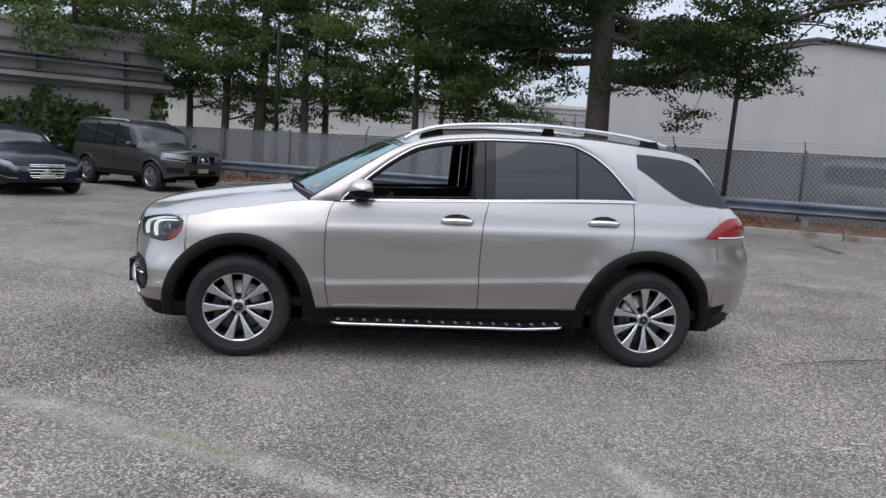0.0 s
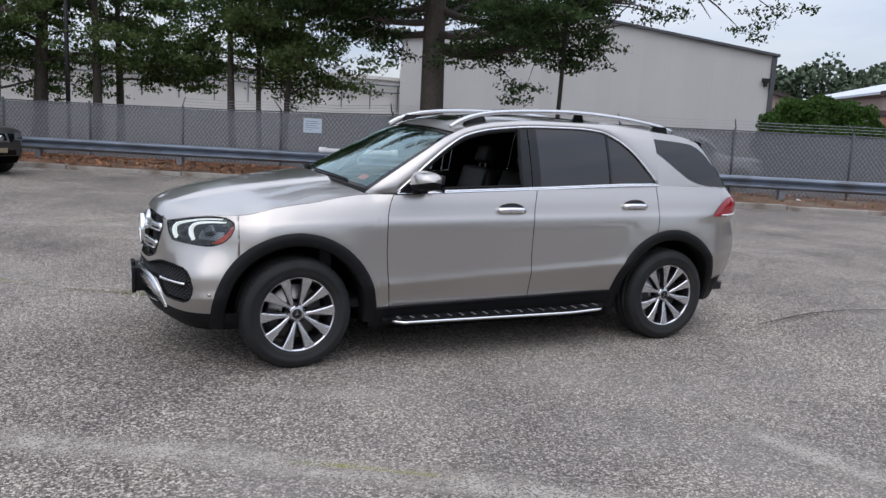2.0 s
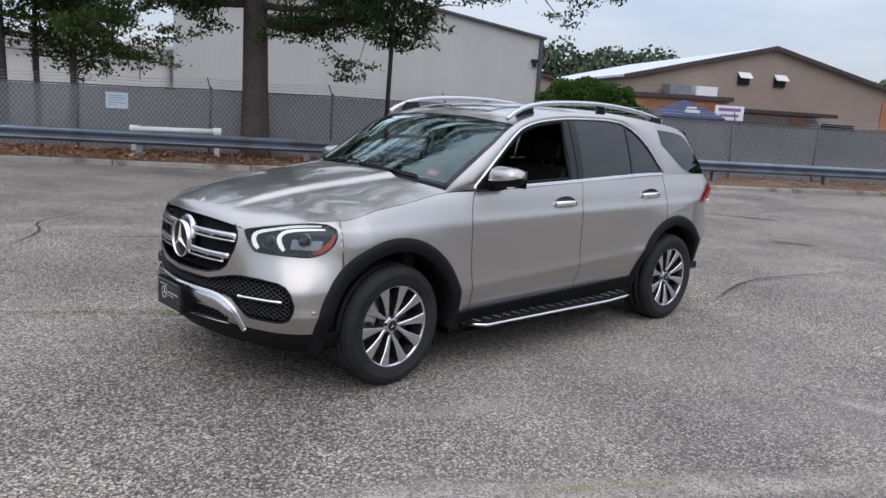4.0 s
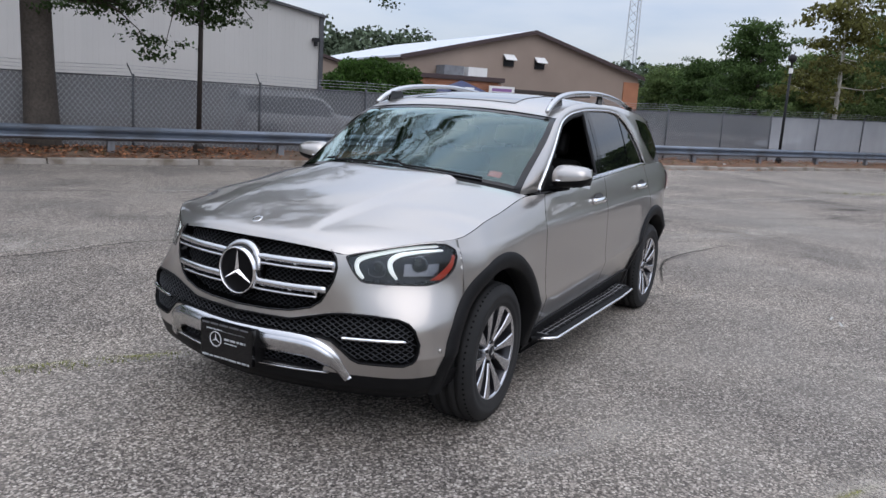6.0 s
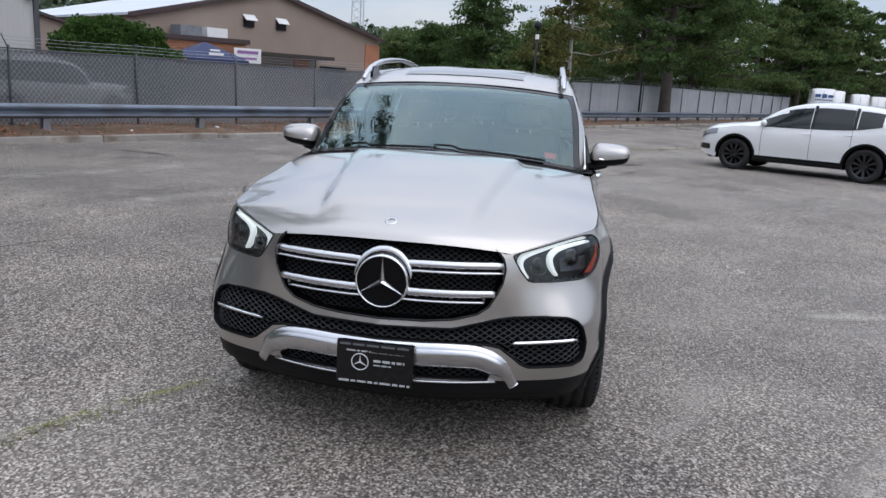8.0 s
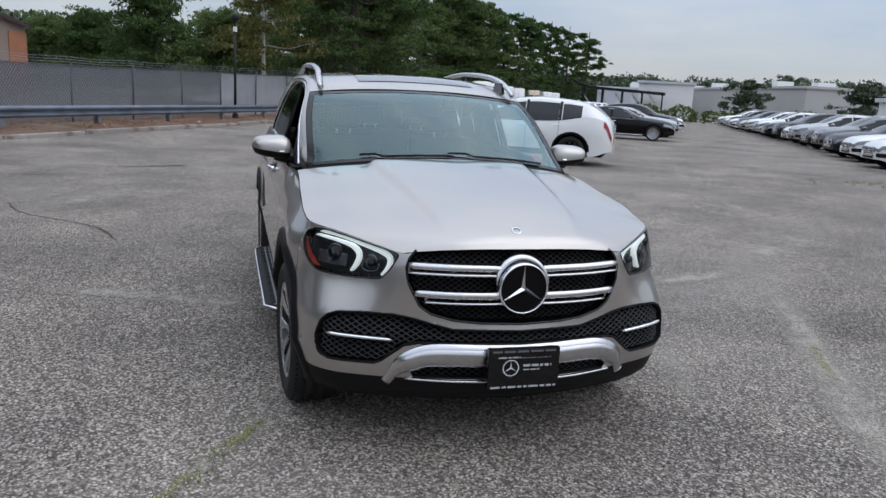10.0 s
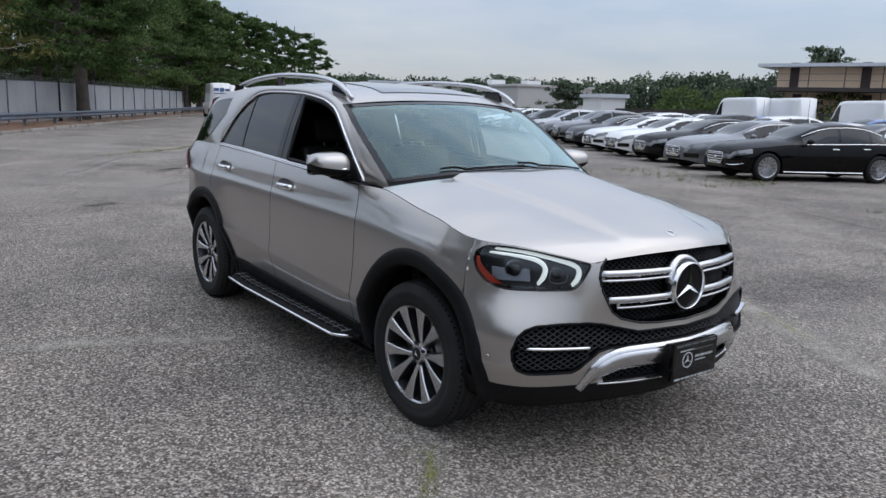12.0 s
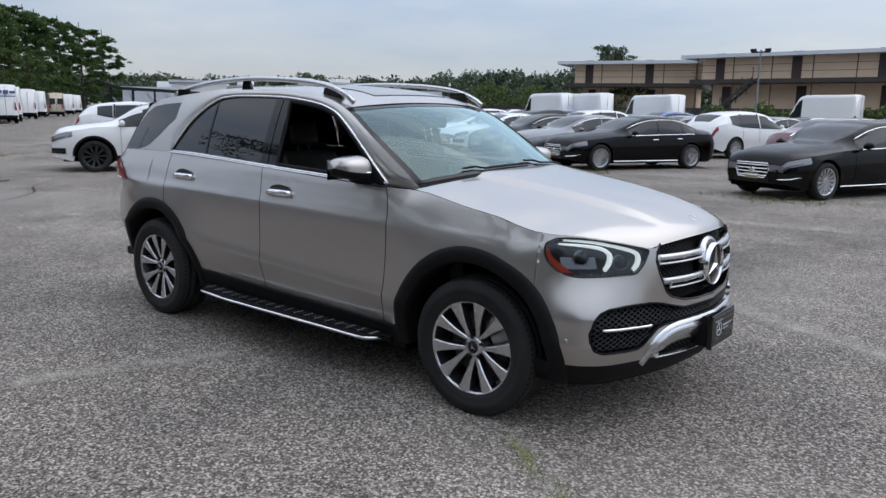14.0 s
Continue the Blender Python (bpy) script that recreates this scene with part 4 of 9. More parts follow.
def plan_at(u, z):
    """Shares of width and length at the way u (0 middle, 1 side) and height z."""
    k = smooth01((z - 0.60) / 0.24)
    f = max(0.0, min(1.0, u)) * 120
    i = min(119, int(f))
    t = f - i
    (a0, b0), (a1, b1) = TAB_LOW[i], TAB_LOW[i + 1]
    (c0, d0), (c1, d1) = TAB_HIGH[i], TAB_HIGH[i + 1]
    return ((a0 + (a1 - a0) * t) * (1 - k) + (c0 + (c1 - c0) * t) * k, (b0 + (b1 - b0) * t) * (1 - k) + (d0 + (d1 - d0) * t) * k)


def plan_width(f, z):
    """Share of the half width where the plan has the share f of its length."""
    lo_u, hi_u = 0.0, 1.0
    for _ in range(24):
        mid = (lo_u + hi_u) / 2
        if plan_at(mid, z)[1] > f:
            lo_u = mid
        else:
            hi_u = mid
    return plan_at(lo_u, z)[0]


def w_plain(x, z):
    """Half width of the body below the glass, without the rounding at the nose and tail."""
    crease = 0.049 * (x - 0.1) * smooth01((1.2 - z) / 0.5)
    w = interp(SIDE, z - crease) * (1 - 0.005 * ((x - 0.1) / 1.4) ** 2)
    for c in (-WB, WB):
        r = math.hypot(x - c, z - HUBZ)
        w += 0.012 * math.exp(-((r - 0.50) / 0.13) ** 2)
    w += 0.010 * smooth01((-1.2 - x) / 0.5) * smooth01((z - 0.65) / 0.2)
    # front fenders roll over towards the bonnet
    zt = fender_top(x)
    w -= 0.036 * smooth01((-0.78 - x) / 0.25) * max(0.0, (z - zt + 0.17) / 0.17) ** 2 * (1 - 0.6 * smooth01((-1.7 - x) / 0.2))
    return w


def side_w(x, z):
    """Half width of the body below the glass."""
    w = w_plain(x, z)
    if x < NOSE_BACK:
        w *= plan_width((NOSE_BACK - x) / (NOSE_BACK - nose_x(z)), z)
    if x > 1.62:
        q = min(1.0, (x - 1.62) / (tail_x(z) - 1.62))
        w *= max(0.0, 1 - q ** (2.6 + 5.0 * smooth01((z - 0.95) / 0.22))) ** (1 / 3.2)
    return w


def fender_top(x):
    return interp([(-2.3, 0.93), (-2.19, 0.972), (-2.03, 0.998), (-1.93, 1.001), (-1.85, 1.004), (-1.60, 1.058), (-1.42, 1.083), (-1.02, 1.145), (-0.86, 1.15)], x)


def belt(x):
    return interp([(-1.1, 1.14), (-0.81, 1.152), (0.28, 1.198), (1.40, 1.242), (1.8, 1.24), (2.31, 1.21)], x)


def sill(x):
    return 0.388 + 0.024 * x


def roof_edge(x):
    return interp([(-1.02, 1.155), (-0.85, 1.268), (-0.6, 1.432), (-0.4, 1.553), (-0.2, 1.628), (0.0, 1.665), (0.4, 1.692), (0.9, 1.690), (1.4, 1.655), (1.83, 1.600), (1.87, 1.573), (2.155, 1.214)], x)


def glass_top(x):
    return interp([(-0.80, 1.158), (-0.72, 1.228), (-0.6, 1.335), (-0.42, 1.473), (-0.26, 1.562), (-0.05, 1.612), (0.33, 1.645), (0.67, 1.650), (0.88, 1.636), (1.02, 1.585), (1.16, 1.49), (1.30, 1.345), (1.39, 1.248)], x)


def green_w(x, z):
    """Half width of the glasshouse."""
    zb = belt(x)
    t = (z - zb) / 0.45
    w = interp(SIDE, 1.2) - 0.012 - 0.105 * t - 0.055 * t * t
    w -= 0.055 * smooth01((-0.45 - x) / 0.55)
    if x > 1.0:
        w -= 0.055 * ((x - 1.0) / 1.0) ** 2
    if x > 1.8:
        w = min(w, side_w(min(x, 2.155), 1.2) - 0.012 - 0.105 * t)
    return w


def columns(xs, lo, hi, surf, sg, nz, off=0.0):
    """Sheet of upright columns between two heights, on one side of the car."""
    rows = []
    for x in xs:
        a, b = lo(x), hi(x)
        rows.append([(x, sg * (surf(x, a + (b - a) * k / nz) + off), a + (b - a) * k / nz) for k in range(nz + 1)])
    return Geo().grid(rows)


def span(a, b, n, ease=False):
    if ease:
        return [a + (b - a) * (0.5 - 0.5 * math.cos(math.pi * i / n)) for i in range(n + 1)]
    return [a + (b - a) * i / n for i in range(n + 1)]


def arch_z(c, x, r=ARCH):
    d = r * r - (x - c) ** 2
    return HUBZ + math.sqrt(d) if d > 0 else 0.0


def outward(data, centre):
    """Faces turned so that they look away from the centre."""
    v, f = data
    tot = 0.0
    for q in f:
        a, b, c = Vector(v[q[0]]), Vector(v[q[1]]), Vector(v[q[2]])
        tot += (b - a).cross(c - a).dot((a + c) / 2 - Vector(centre))
    return (v, [tuple(reversed(q)) for q in f]) if tot < 0 else (v, f)


suv = thing("suv", "clean silver SUV with black cladding and open front windows", "car", pose(0, -0.015, 0))
SIDES = ((-1, "left"), (1, "right"))

# --- outer panels ---
for sg, _ in SIDES:
    fx = span(-1.862, -WB, 26, True)[:-1] + span(-WB, -WB + ARCH, 26, True)[:-1] + span(-WB + ARCH, -0.908, 4)
    lo = lambda x: max(arch_z(-WB, x), sill(x) + 0.01)
    hi = lambda x: min(fender_top(x), belt(x)) - 0.001
    fd0 = lambda z: interp([(0.36, -0.855), (0.55, -0.885), (0.8, -0.90), (0.97, -0.896), (1.08, -0.875), (1.16, -0.84)], z)
    rows = []
    for x in fx:
        a, b = lo(x), hi(x)
        k = smooth01((x + 1.02) / 0.112)
        row = []
        for q in range(23):
            z = a + (b - a) * q / 22
            xx = x + k * (fd0(z) - 0.003 + 0.908)
            row.append((xx, sg * side_w(xx, z), z))
        rows.append(row)
    part("fender", Geo().grid(rows).data(), paint, suv, smooth=True)
    # doors: leading and trailing edges curve slightly
    fd0 = lambda z: interp([(0.36, -0.855), (0.55, -0.885), (0.8, -0.90), (0.97, -0.896), (1.08, -0.875), (1.16, -0.84)], z)
    fd1 = lambda z: interp([(0.38, 0.228), (0.7, 0.216), (0.9, 0.221), (1.05, 0.236), (1.2, 0.272)], z)
    rd1 = lambda z: interp([(0.864, 1.335), (0.93, 1.352), (1.05, 1.362), (1.3, 1.362)], z) if z > 0.864 else WB - math.sqrt(max(0.0, ARCH ** 2 - (z - HUBZ) ** 2))
    for name, e0, e1, nx in (("front_door", lambda z: fd0(z) + 0.003, lambda z: fd1(z) - 0.003, 44), ("rear_door", lambda z: fd1(z) + 0.003, lambda z: rd1(z) - 0.003, 44)):
        rows = []
        nz = 60
        for k in range(nz + 1):
            row = []
            for i in range(nx + 1):
                u, v = i / nx, k / nz
                z = 0.39 + (1.20 - 0.39) * v
                for _ in range(3):
                    x = e0(z) + (e1(z) - e0(z)) * u
                    ridge = 0.590 + 0.049 * (x - 0.1)
                    z = sill(x) + 0.012 + (ridge - sill(x) - 0.012) * v / 0.25 if v < 0.25 else ridge + (belt(x) - 0.008 - ridge) * (v - 0.25) / 0.75
                row.append((x, sg * side_w(x, z), z))
            rows.append(row)
        door = part(name, Geo().grid(rows).data(), paint, suv, smooth=True)
        # handle over a flat dark oval that paints the shade in its cup
        hx, hz = (0.04, 1.045) if name == "front_door" else (1.13, 1.078)
        yy = side_w(hx, hz)
        g = Geo()
        pr = []
        for i in range(13):
            t = -1 + 2 * i / 12
            pr.append((hx + 0.112 * t, sg * (side_w(hx + 0.112 * t, hz) + 0.004 + 0.030 * (1 - t * t) ** 0.5), hz + 0.006 * (1 - t * t)))
        g.tube(pr, 0.013, 10, r2=0.021)
        part("handle", g.data(), M["chrome"], door, "chrome-edged pull handle", smooth=True)
        g = Geo()
        cup = []
        for r in range(5):
            rr = r / 4
            cup.append([(hx + 0.108 * rr * math.cos(w), sg * (side_w(hx + 0.108 * rr * math.cos(w), hz) + 0.0035), hz + 0.004 + 0.050 * rr * math.sin(w)) for w in [2 * math.pi * q / 24 for q in range(25)]])
        g.grid(cup)
        part("handle_cup", g.data(), M["rim_dark"], door, "flat dark grey oval painting the shade of the handle cup", smooth=True)
    qx = span(1.368, WB, 10)[:-1] + span(WB, WB + ARCH, 30, True)
    rows = []
    for x in qx:
        a, b = max(arch_z(WB, x), 0.40), belt(x) - 0.003
        row = []
        for q in range(25):
            z = a + (b - a) * q / 24
            xx = x + smooth01((1.46 - x) / 0.092) * (rd1(z) + 0.003 - 1.368)
            row.append((xx, sg * side_w(xx, z), z))
        rows.append(row)
    part("quarter_panel", Geo().grid(rows).data(), paint, suv, smooth=True)
    # dark carcass behind the gaps
    sx = span(-1.86, 2.02, 120)
    part("carcass", columns(sx, lambda x: max(arch_z(-WB, x, 0.54), arch_z(WB, x, 0.54), sill(x)), lambda x: min(fender_top(x), belt(x)) - 0.02, lambda x, z: side_w(x, z) - 0.02, sg, 8).data(), M["liner"], suv)
    # lower sill cladding
    part("sill_cladding", columns(span(-WB + 0.50, WB - 0.50, 40), lambda x: 0.235, lambda x: sill(x) + 0.006, lambda x, z: side_w(x, z) + 0.004 - 0.10 * max(0, 0.30 - z), sg, 6).data(), M["black_plastic"], suv, smooth=True)
    part("sill_trim", Geo().tube([(x, sg * (side_w(x, sill(x)) + 0.006), sill(x) + 0.004) for x in span(-0.97, 0.98, 20)], 0.009, 6).data(), M["black_plastic"], suv, smooth=True)
    # arch cladding
    for c, name in ((-WB, "front"), (WB, "rear")):
        rows = []
        n = 64
        for i in range(-5, n + 6):
            w = math.pi * min(max(i, 0), n) / n
            drop = 0.0 if 0 <= i <= n else (0.016 * (-i) if i < 0 else 0.016 * (i - n))
            row = []
            for r, o in ((0.452, -0.09), (0.453, 0.002), (0.462, 0.012), (0.50, 0.016), (0.528, 0.013), (0.538, 0.001)):
                x, z = c + r * math.cos(w), HUBZ + r * math.sin(w) - drop
                row.append((x, sg * (side_w(x, max(z, 0.3)) + o), z))
            rows.append(row)
        part("arch_cladding", Geo().grid(rows).data(), M["black_plastic"], suv, "matt black plastic wheel-arch moulding", smooth=True)
        rows = []
        for i in range(0, 41):
            w = -0.15 + (math.pi + 0.3) * i / 40
            x, z = c + 0.455 * math.cos(w), HUBZ + 0.455 * math.sin(w)
            ro = max(0.5, side_w(x, max(z, 0.32)) - 0.06)
            rows.append([(x, sg * y, z) for y in (ro, 0.62, 0.50)] + [(c + 0.05 * math.cos(w), sg * 0.50, HUBZ + 0.05 * math.sin(w))])
        part("wheel_liner", Geo().grid(rows).data(), M["liner"], suv, smooth=True)

    # --- glasshouse sides ---
    def rounded_rail(x, z):
        """The glasshouse side with the pillars and cant rail rolled outwards between glass and roof."""
        lo_z, hi_z = (glass_top(x) if x > -0.80 else belt(x)), roof_edge(x)
        f = min(1.0, max(0.0, (z - lo_z) / max(0.01, hi_z - lo_z)))
        return green_w(x, z) + 0.014 * smooth01((x + 1.02) / 0.2) * math.sin(math.pi * f)

    part("a_pillar", columns(span(-1.02, -0.80, 14), lambda x: min(belt(x) - 0.003, roof_edge(x) - 0.002), roof_edge, rounded_rail, sg, 10).data(), paint, suv, smooth=True)
    part("roof_side", columns(span(-0.80, 1.39, 110), glass_top, roof_edge, rounded_rail, sg, 10).data(), paint, suv, smooth=True)
    part("d_pillar", columns(span(1.39, 2.155, 50), lambda x: belt(x) - 0.003, roof_edge, green_w, sg, 16).data(), paint, suv, smooth=True)
    # bright frame round the side glass
    loop = [(x, glass_top(x)) for x in span(-0.80, 1.38, 70)] + [(x, belt(x) + 0.006) for x in span(1.38, -0.80, 60)]
    pts = [(x, sg * (green_w(x, z) + 0.003), z) for x, z in loop]
    part("window_trim", Geo().tube(pts, 0.0095, 8, close=True, r2=0.0085).data(), M["chrome"], suv, "bright chrome window surround", smooth=True)
    rows = [[(x, sg * (green_w(x, belt(x)) + o), belt(x) + dz) for o, dz in ((0.000, -0.013), (0.013, -0.010), (0.0145, -0.004), (0.004, 0.010), (-0.006, 0.015))] for x in span(-0.80, 1.385, 60)]
    part("belt_trim", Geo().grid(rows).data(), M["chrome"], suv, "bright chrome strip along the window sills", smooth=True)
    loop2 = [(x, glass_top(x) - 0.022) for x in span(-0.745, 0.17, 40)] + [(x, belt(x) + 0.02) for x in span(0.155, -0.745, 30)]
    part("window_seal", Geo().tube([(x, sg * (green_w(x, z) - 0.008), z) for x, z in loop2], 0.015, 6, close=True).data(), M["black_plastic"], suv, smooth=True)
    bp = Geo().grid([[(x + dx, sg * (green_w(x + dx, z) - 0.002), z) for z in span(belt(x) + 0.004, glass_top(x) - 0.006, 8)] for x, dx in ((0.165, 0), (0.20, 0), (0.236, 0), (0.238, 0))])
    part("b_pillar", bp.data(), M["gloss_black"], suv, smooth=True)
    part("b_pillar", Geo().grid([[(x, sg * (green_w(x, z) - 0.002), z) for z in span(belt(x) + 0.004, glass_top(x) - 0.006, 8)] for x in (0.246, 0.28, 0.315)]).data(), M["gloss_black"], suv, smooth=True)
    part("rear_glass", columns(span(0.317, 0.925, 24), lambda x: belt(x) + 0.004, lambda x: glass_top(x) - 0.006, green_w, sg, 12, -0.006).data(), M["tint_glass"], suv, "dark privacy glass", smooth=True)
    part("glass_divider", columns(span(0.925, 0.945, 2), lambda x: belt(x) + 0.004, lambda x: glass_top(x) - 0.006, green_w, sg, 10, -0.002).data(), M["gloss_black"], suv)
    part("rear_glass", columns(span(0.945, 1.375, 24), lambda x: belt(x) + 0.002, lambda x: max(belt(x) + 0.004, glass_top(x) - 0.006), green_w, sg, 12, -0.006).data(), M["tint_glass"], suv, "dark privacy glass", smooth=True)
    qt = lambda x: min(interp([(1.205, 1.610), (1.76, 1.572), (1.83, 1.55), (2.155, 1.25)], x), roof_edge(x) - 0.006)
    qb = lambda x: interp([(1.205, 1.605), (1.47, 1.452), (1.63, 1.345), (1.77, 1.272), (1.92, 1.241), (2.14, 1.230)], x)
    part("quarter_glass", columns(span(1.205, 2.132, 44), qb, qt, green_w, sg, 10, 0.003).data(), M["tint_glass"], suv, "dark rear quarter glass", smooth=True)

# --- nose: one skin with openings for grille, lamps and intakes ---
def nose_pt(s, z, off=0.0):
    """Point on the front skin: s along the plan curve from the middle (negative: left side)."""
    u = min(1.0, abs(s) / NOSE_WAY)
    fy, fx = plan_at(u, z)
    x = NOSE_BACK - (NOSE_BACK - nose_x(z)) * fx
    y = w_plain(x, z) * fy
    if off:
        (ya, xa), (yb, xb) = plan_at(u - 0.012, z), plan_at(u + 0.012, z)
        n = Vector(((yb - ya) * -0.95, (xa - xb) * 0.69, 0)).normalized()
        x, y = x + n.x * off, y + n.y * off
    return Vector((x, math.copysign(y, s) if s else y, z))


NOSE_WAY = (WAY_LOW + WAY_HIGH) / 2


def s_at_y(y, z):
    lo_s, hi_s = 0.0, NOSE_WAY
    for _ in range(40):
        mid = (lo_s + hi_s) / 2
        if nose_pt(mid, z).y < y:
            lo_s = mid
        else:
            hi_s = mid
    return lo_s


def s_at_x(x, z):
    lo_s, hi_s = 0.0, NOSE_WAY
    for _ in range(40):
        mid = (lo_s + hi_s) / 2
        if nose_pt(mid, z).x < x:
            lo_s = mid
        else:
            hi_s = mid
    return lo_s


def outline(pts):
    """Half outlines: ('y', y, z) or ('x', x, z) to (s, z)."""
    return [(s_at_y(p[1], p[2]) if p[0] == "y" else s_at_x(p[1], p[2]), p[2]) for p in pts]


def rounded(poly, n=4):
    """A closed outline with its corners eased by corner cutting."""
    for _ in range(n):
        out = []
        for i, p in enumerate(poly):
            q = poly[(i + 1) % len(poly)]
            out += [(0.85 * p[0] + 0.15 * q[0], 0.85 * p[1] + 0.15 * q[1]), (0.15 * p[0] + 0.85 * q[0], 0.15 * p[1] + 0.85 * q[1])]
        poly = out
    return poly


def inside(poly, s, z):
    c, n = False, len(poly)
    for i in range(n):
        (x1, y1), (x2, y2) = poly[i], poly[(i + 1) % n]
        if (y1 > z) != (y2 > z) and s < (x2 - x1) * (z - y1) / (y2 - y1) + x1:
            c = not c
    return c


def nearest(poly, s, z):
    best, bp = 1e9, None
    n = len(poly)
    for i in range(n):
        (x1, y1), (x2, y2) = poly[i], poly[(i + 1) % n]
        dx, dy = x2 - x1, y2 - y1
        L2 = dx * dx + dy * dy
        t = 0.0 if L2 == 0 else max(0.0, min(1.0, ((s - x1) * dx + (z - y1) * dy) / L2))
        qx, qy = x1 + t * dx, y1 + t * dy
        d = math.hypot(s - qx, z - qy)
        if d < best:
            best, bp = d, (qx, qy)
    return best, bp


def half_outline(pts):
    return [(s_at_y(y, z), z) for y, z in pts]


grille_half = half_outline([(0.40, 0.995), (0.455, 0.95), (0.487, 0.91), (0.497, 0.87), (0.49, 0.815), (0.47, 0.77), (0.44, 0.715), (0.395, 0.682), (0.296, 0.656), (0.18, 0.645)])
grille_poly = grille_half + [(0, 0.642)] + [(-s, z) for s, z in reversed(grille_half)]
lamp_poly = rounded(half_outline([(0.521, 0.926), (0.60, 0.946), (0.70, 0.970), (0.80, 0.988), (0.845, 0.983), (0.874, 0.959), (0.888, 0.92), (0.889, 0.876), (0.873, 0.832), (0.848, 0.81), (0.815, 0.802), (0.709, 0.806), (0.598, 0.812), (0.562, 0.855), (0.535, 0.90)]), 2)
intake_half = half_outline([(0.20, 0.614), (0.30, 0.617), (0.39, 0.639), (0.48, 0.661), (0.547, 0.670), (0.663, 0.669), (0.77, 0.660), (0.81, 0.643), (0.838, 0.612), (0.857, 0.55), (0.856, 0.505), (0.838, 0.465), (0.806, 0.450), (0.70, 0.449), (0.62, 0.450), (0.586, 0.466), (0.548, 0.50), (0.499, 0.54), (0.44, 0.553)])
intake_poly = intake_half + [(0, 0.556)] + [(-s, z) for s, z in reversed(intake_half)] + [(0, 0.612)]
low_half = half_outline([(0.30, 0.462), (0.41, 0.452), (0.462, 0.415), (0.452, 0.394)])
low_poly = low_half + [(-s, z) for s, z in reversed(low_half)]
lamp_l = [(-s, z) for s, z in reversed(lamp_poly)]
S_END = s_at_x(-1.866, 0.75)


def nose_top(s):
    y = abs(s)
    return interp(NOSE_TOP, y)


NOSE_TOP = [(0.0, 0.966)] + [(s_at_y(y, z), z) for y, z in ((0.36, 0.957), (0.446, 0.946), (0.50, 0.931), (0.521, 0.932), (0.60, 0.952), (0.70, 0.976), (0.80, 0.995), (0.85, 0.999))] + [(s_at_x(-1.861, 1.003), 1.003)]

NS, NZ, Z_LOW = 300, 92, 0.386
S_MAX = max(S_END, NOSE_TOP[-1][0]) + 0.05
cell_s, cell_z = 2 * S_MAX / NS, 0.0105
verts2, zones = [], [("grille", grille_poly), ("lamp_r", lamp_poly), ("lamp_l", lamp_l), ("intake", intake_poly), ("low", low_poly)]
boxes = [(min(p[0] for p in q) - 0.02, max(p[0] for p in q) + 0.02, min(p[1] for p in q) - 0.02, max(p[1] for p in q) + 0.02) for _, q in zones]
for i in range(NS + 1):
    s = -S_MAX + cell_s * i
    top = nose_top(s)
    # the skin ends on the wheel arch and on the fender joint
    for k in range(NZ + 1):
        z = Z_LOW + (top - Z_LOW) * k / NZ
        best, bp = 1e9, None
        for (_, poly), (s0, s1, z0, z1) in zip(zones, boxes):
            if s0 < s < s1 and z0 < z < z1:
                d, q = nearest(poly, s, z)
                if d < best:
                    best, bp = d, q
        verts2.append(bp if best < 0.0054 and 0 < k < NZ else (s, z))


def clip_arch(p):
    """Keep the skin ahead of the wheel opening."""
    r = math.hypot(p.x + WB, p.z - HUBZ)
    if r < ARCH and p.x > -WB - ARCH:
        p = Vector((-WB + (p.x + WB) * ARCH / r, p.y, HUBZ + (p.z - HUBZ) * ARCH / r))
    return p


pts3 = [nose_pt(s, z) for s, z in verts2]
for p3 in pts3:
    if -1.872 < p3.x < -1.848 and p3.z > 0.70:
        p3.x = -1.8635
        p3.y = math.copysign(side_w(-1.8635, p3.z), p3.y)
skin, removed = [], {"grille": [], "lamp_r": [], "lamp_l": [], "intake": [], "low": []}
for i in range(NS):
    for k in range(NZ):
        f = (i * (NZ + 1) + k, (i + 1) * (NZ + 1) + k, (i + 1) * (NZ + 1) + k + 1, i * (NZ + 1) + k + 1)
        cs, cz = sum(verts2[j][0] for j in f) / 4, sum(verts2[j][1] for j in f) / 4
        for name, poly in zones:
            if inside(poly, cs, cz):
                removed[name].append(f)
                break
        else:
            c3 = nose_pt(cs, cz)
            if math.hypot(c3.x + WB, c3.z - HUBZ) > ARCH - 0.012 and (c3.x < -1.862 or c3.z < 0.64):
                skin.append(f)


def compact(faces, pos):
    ids = sorted({j for f in faces for j in f})
    idx = {j: n for n, j in enumerate(ids)}
    return ([pos(j) for j in ids], [tuple(idx[j] for j in f) for f in faces])


part("front_bumper", compact(skin, lambda j: pts3[j]), paint, suv, smooth=True)
part("grille_back", compact(removed["grille"], lambda j: nose_pt(*verts2[j], off=-0.06)), M["liner"], suv, smooth=True)
part("intake_back", compact(removed["intake"], lambda j: nose_pt(*verts2[j], off=-0.035)), M["liner"], suv, smooth=True)
part("intake_back", compact(removed["low"], lambda j: nose_pt(*verts2[j], off=-0.035)), M["liner"], suv, smooth=True)


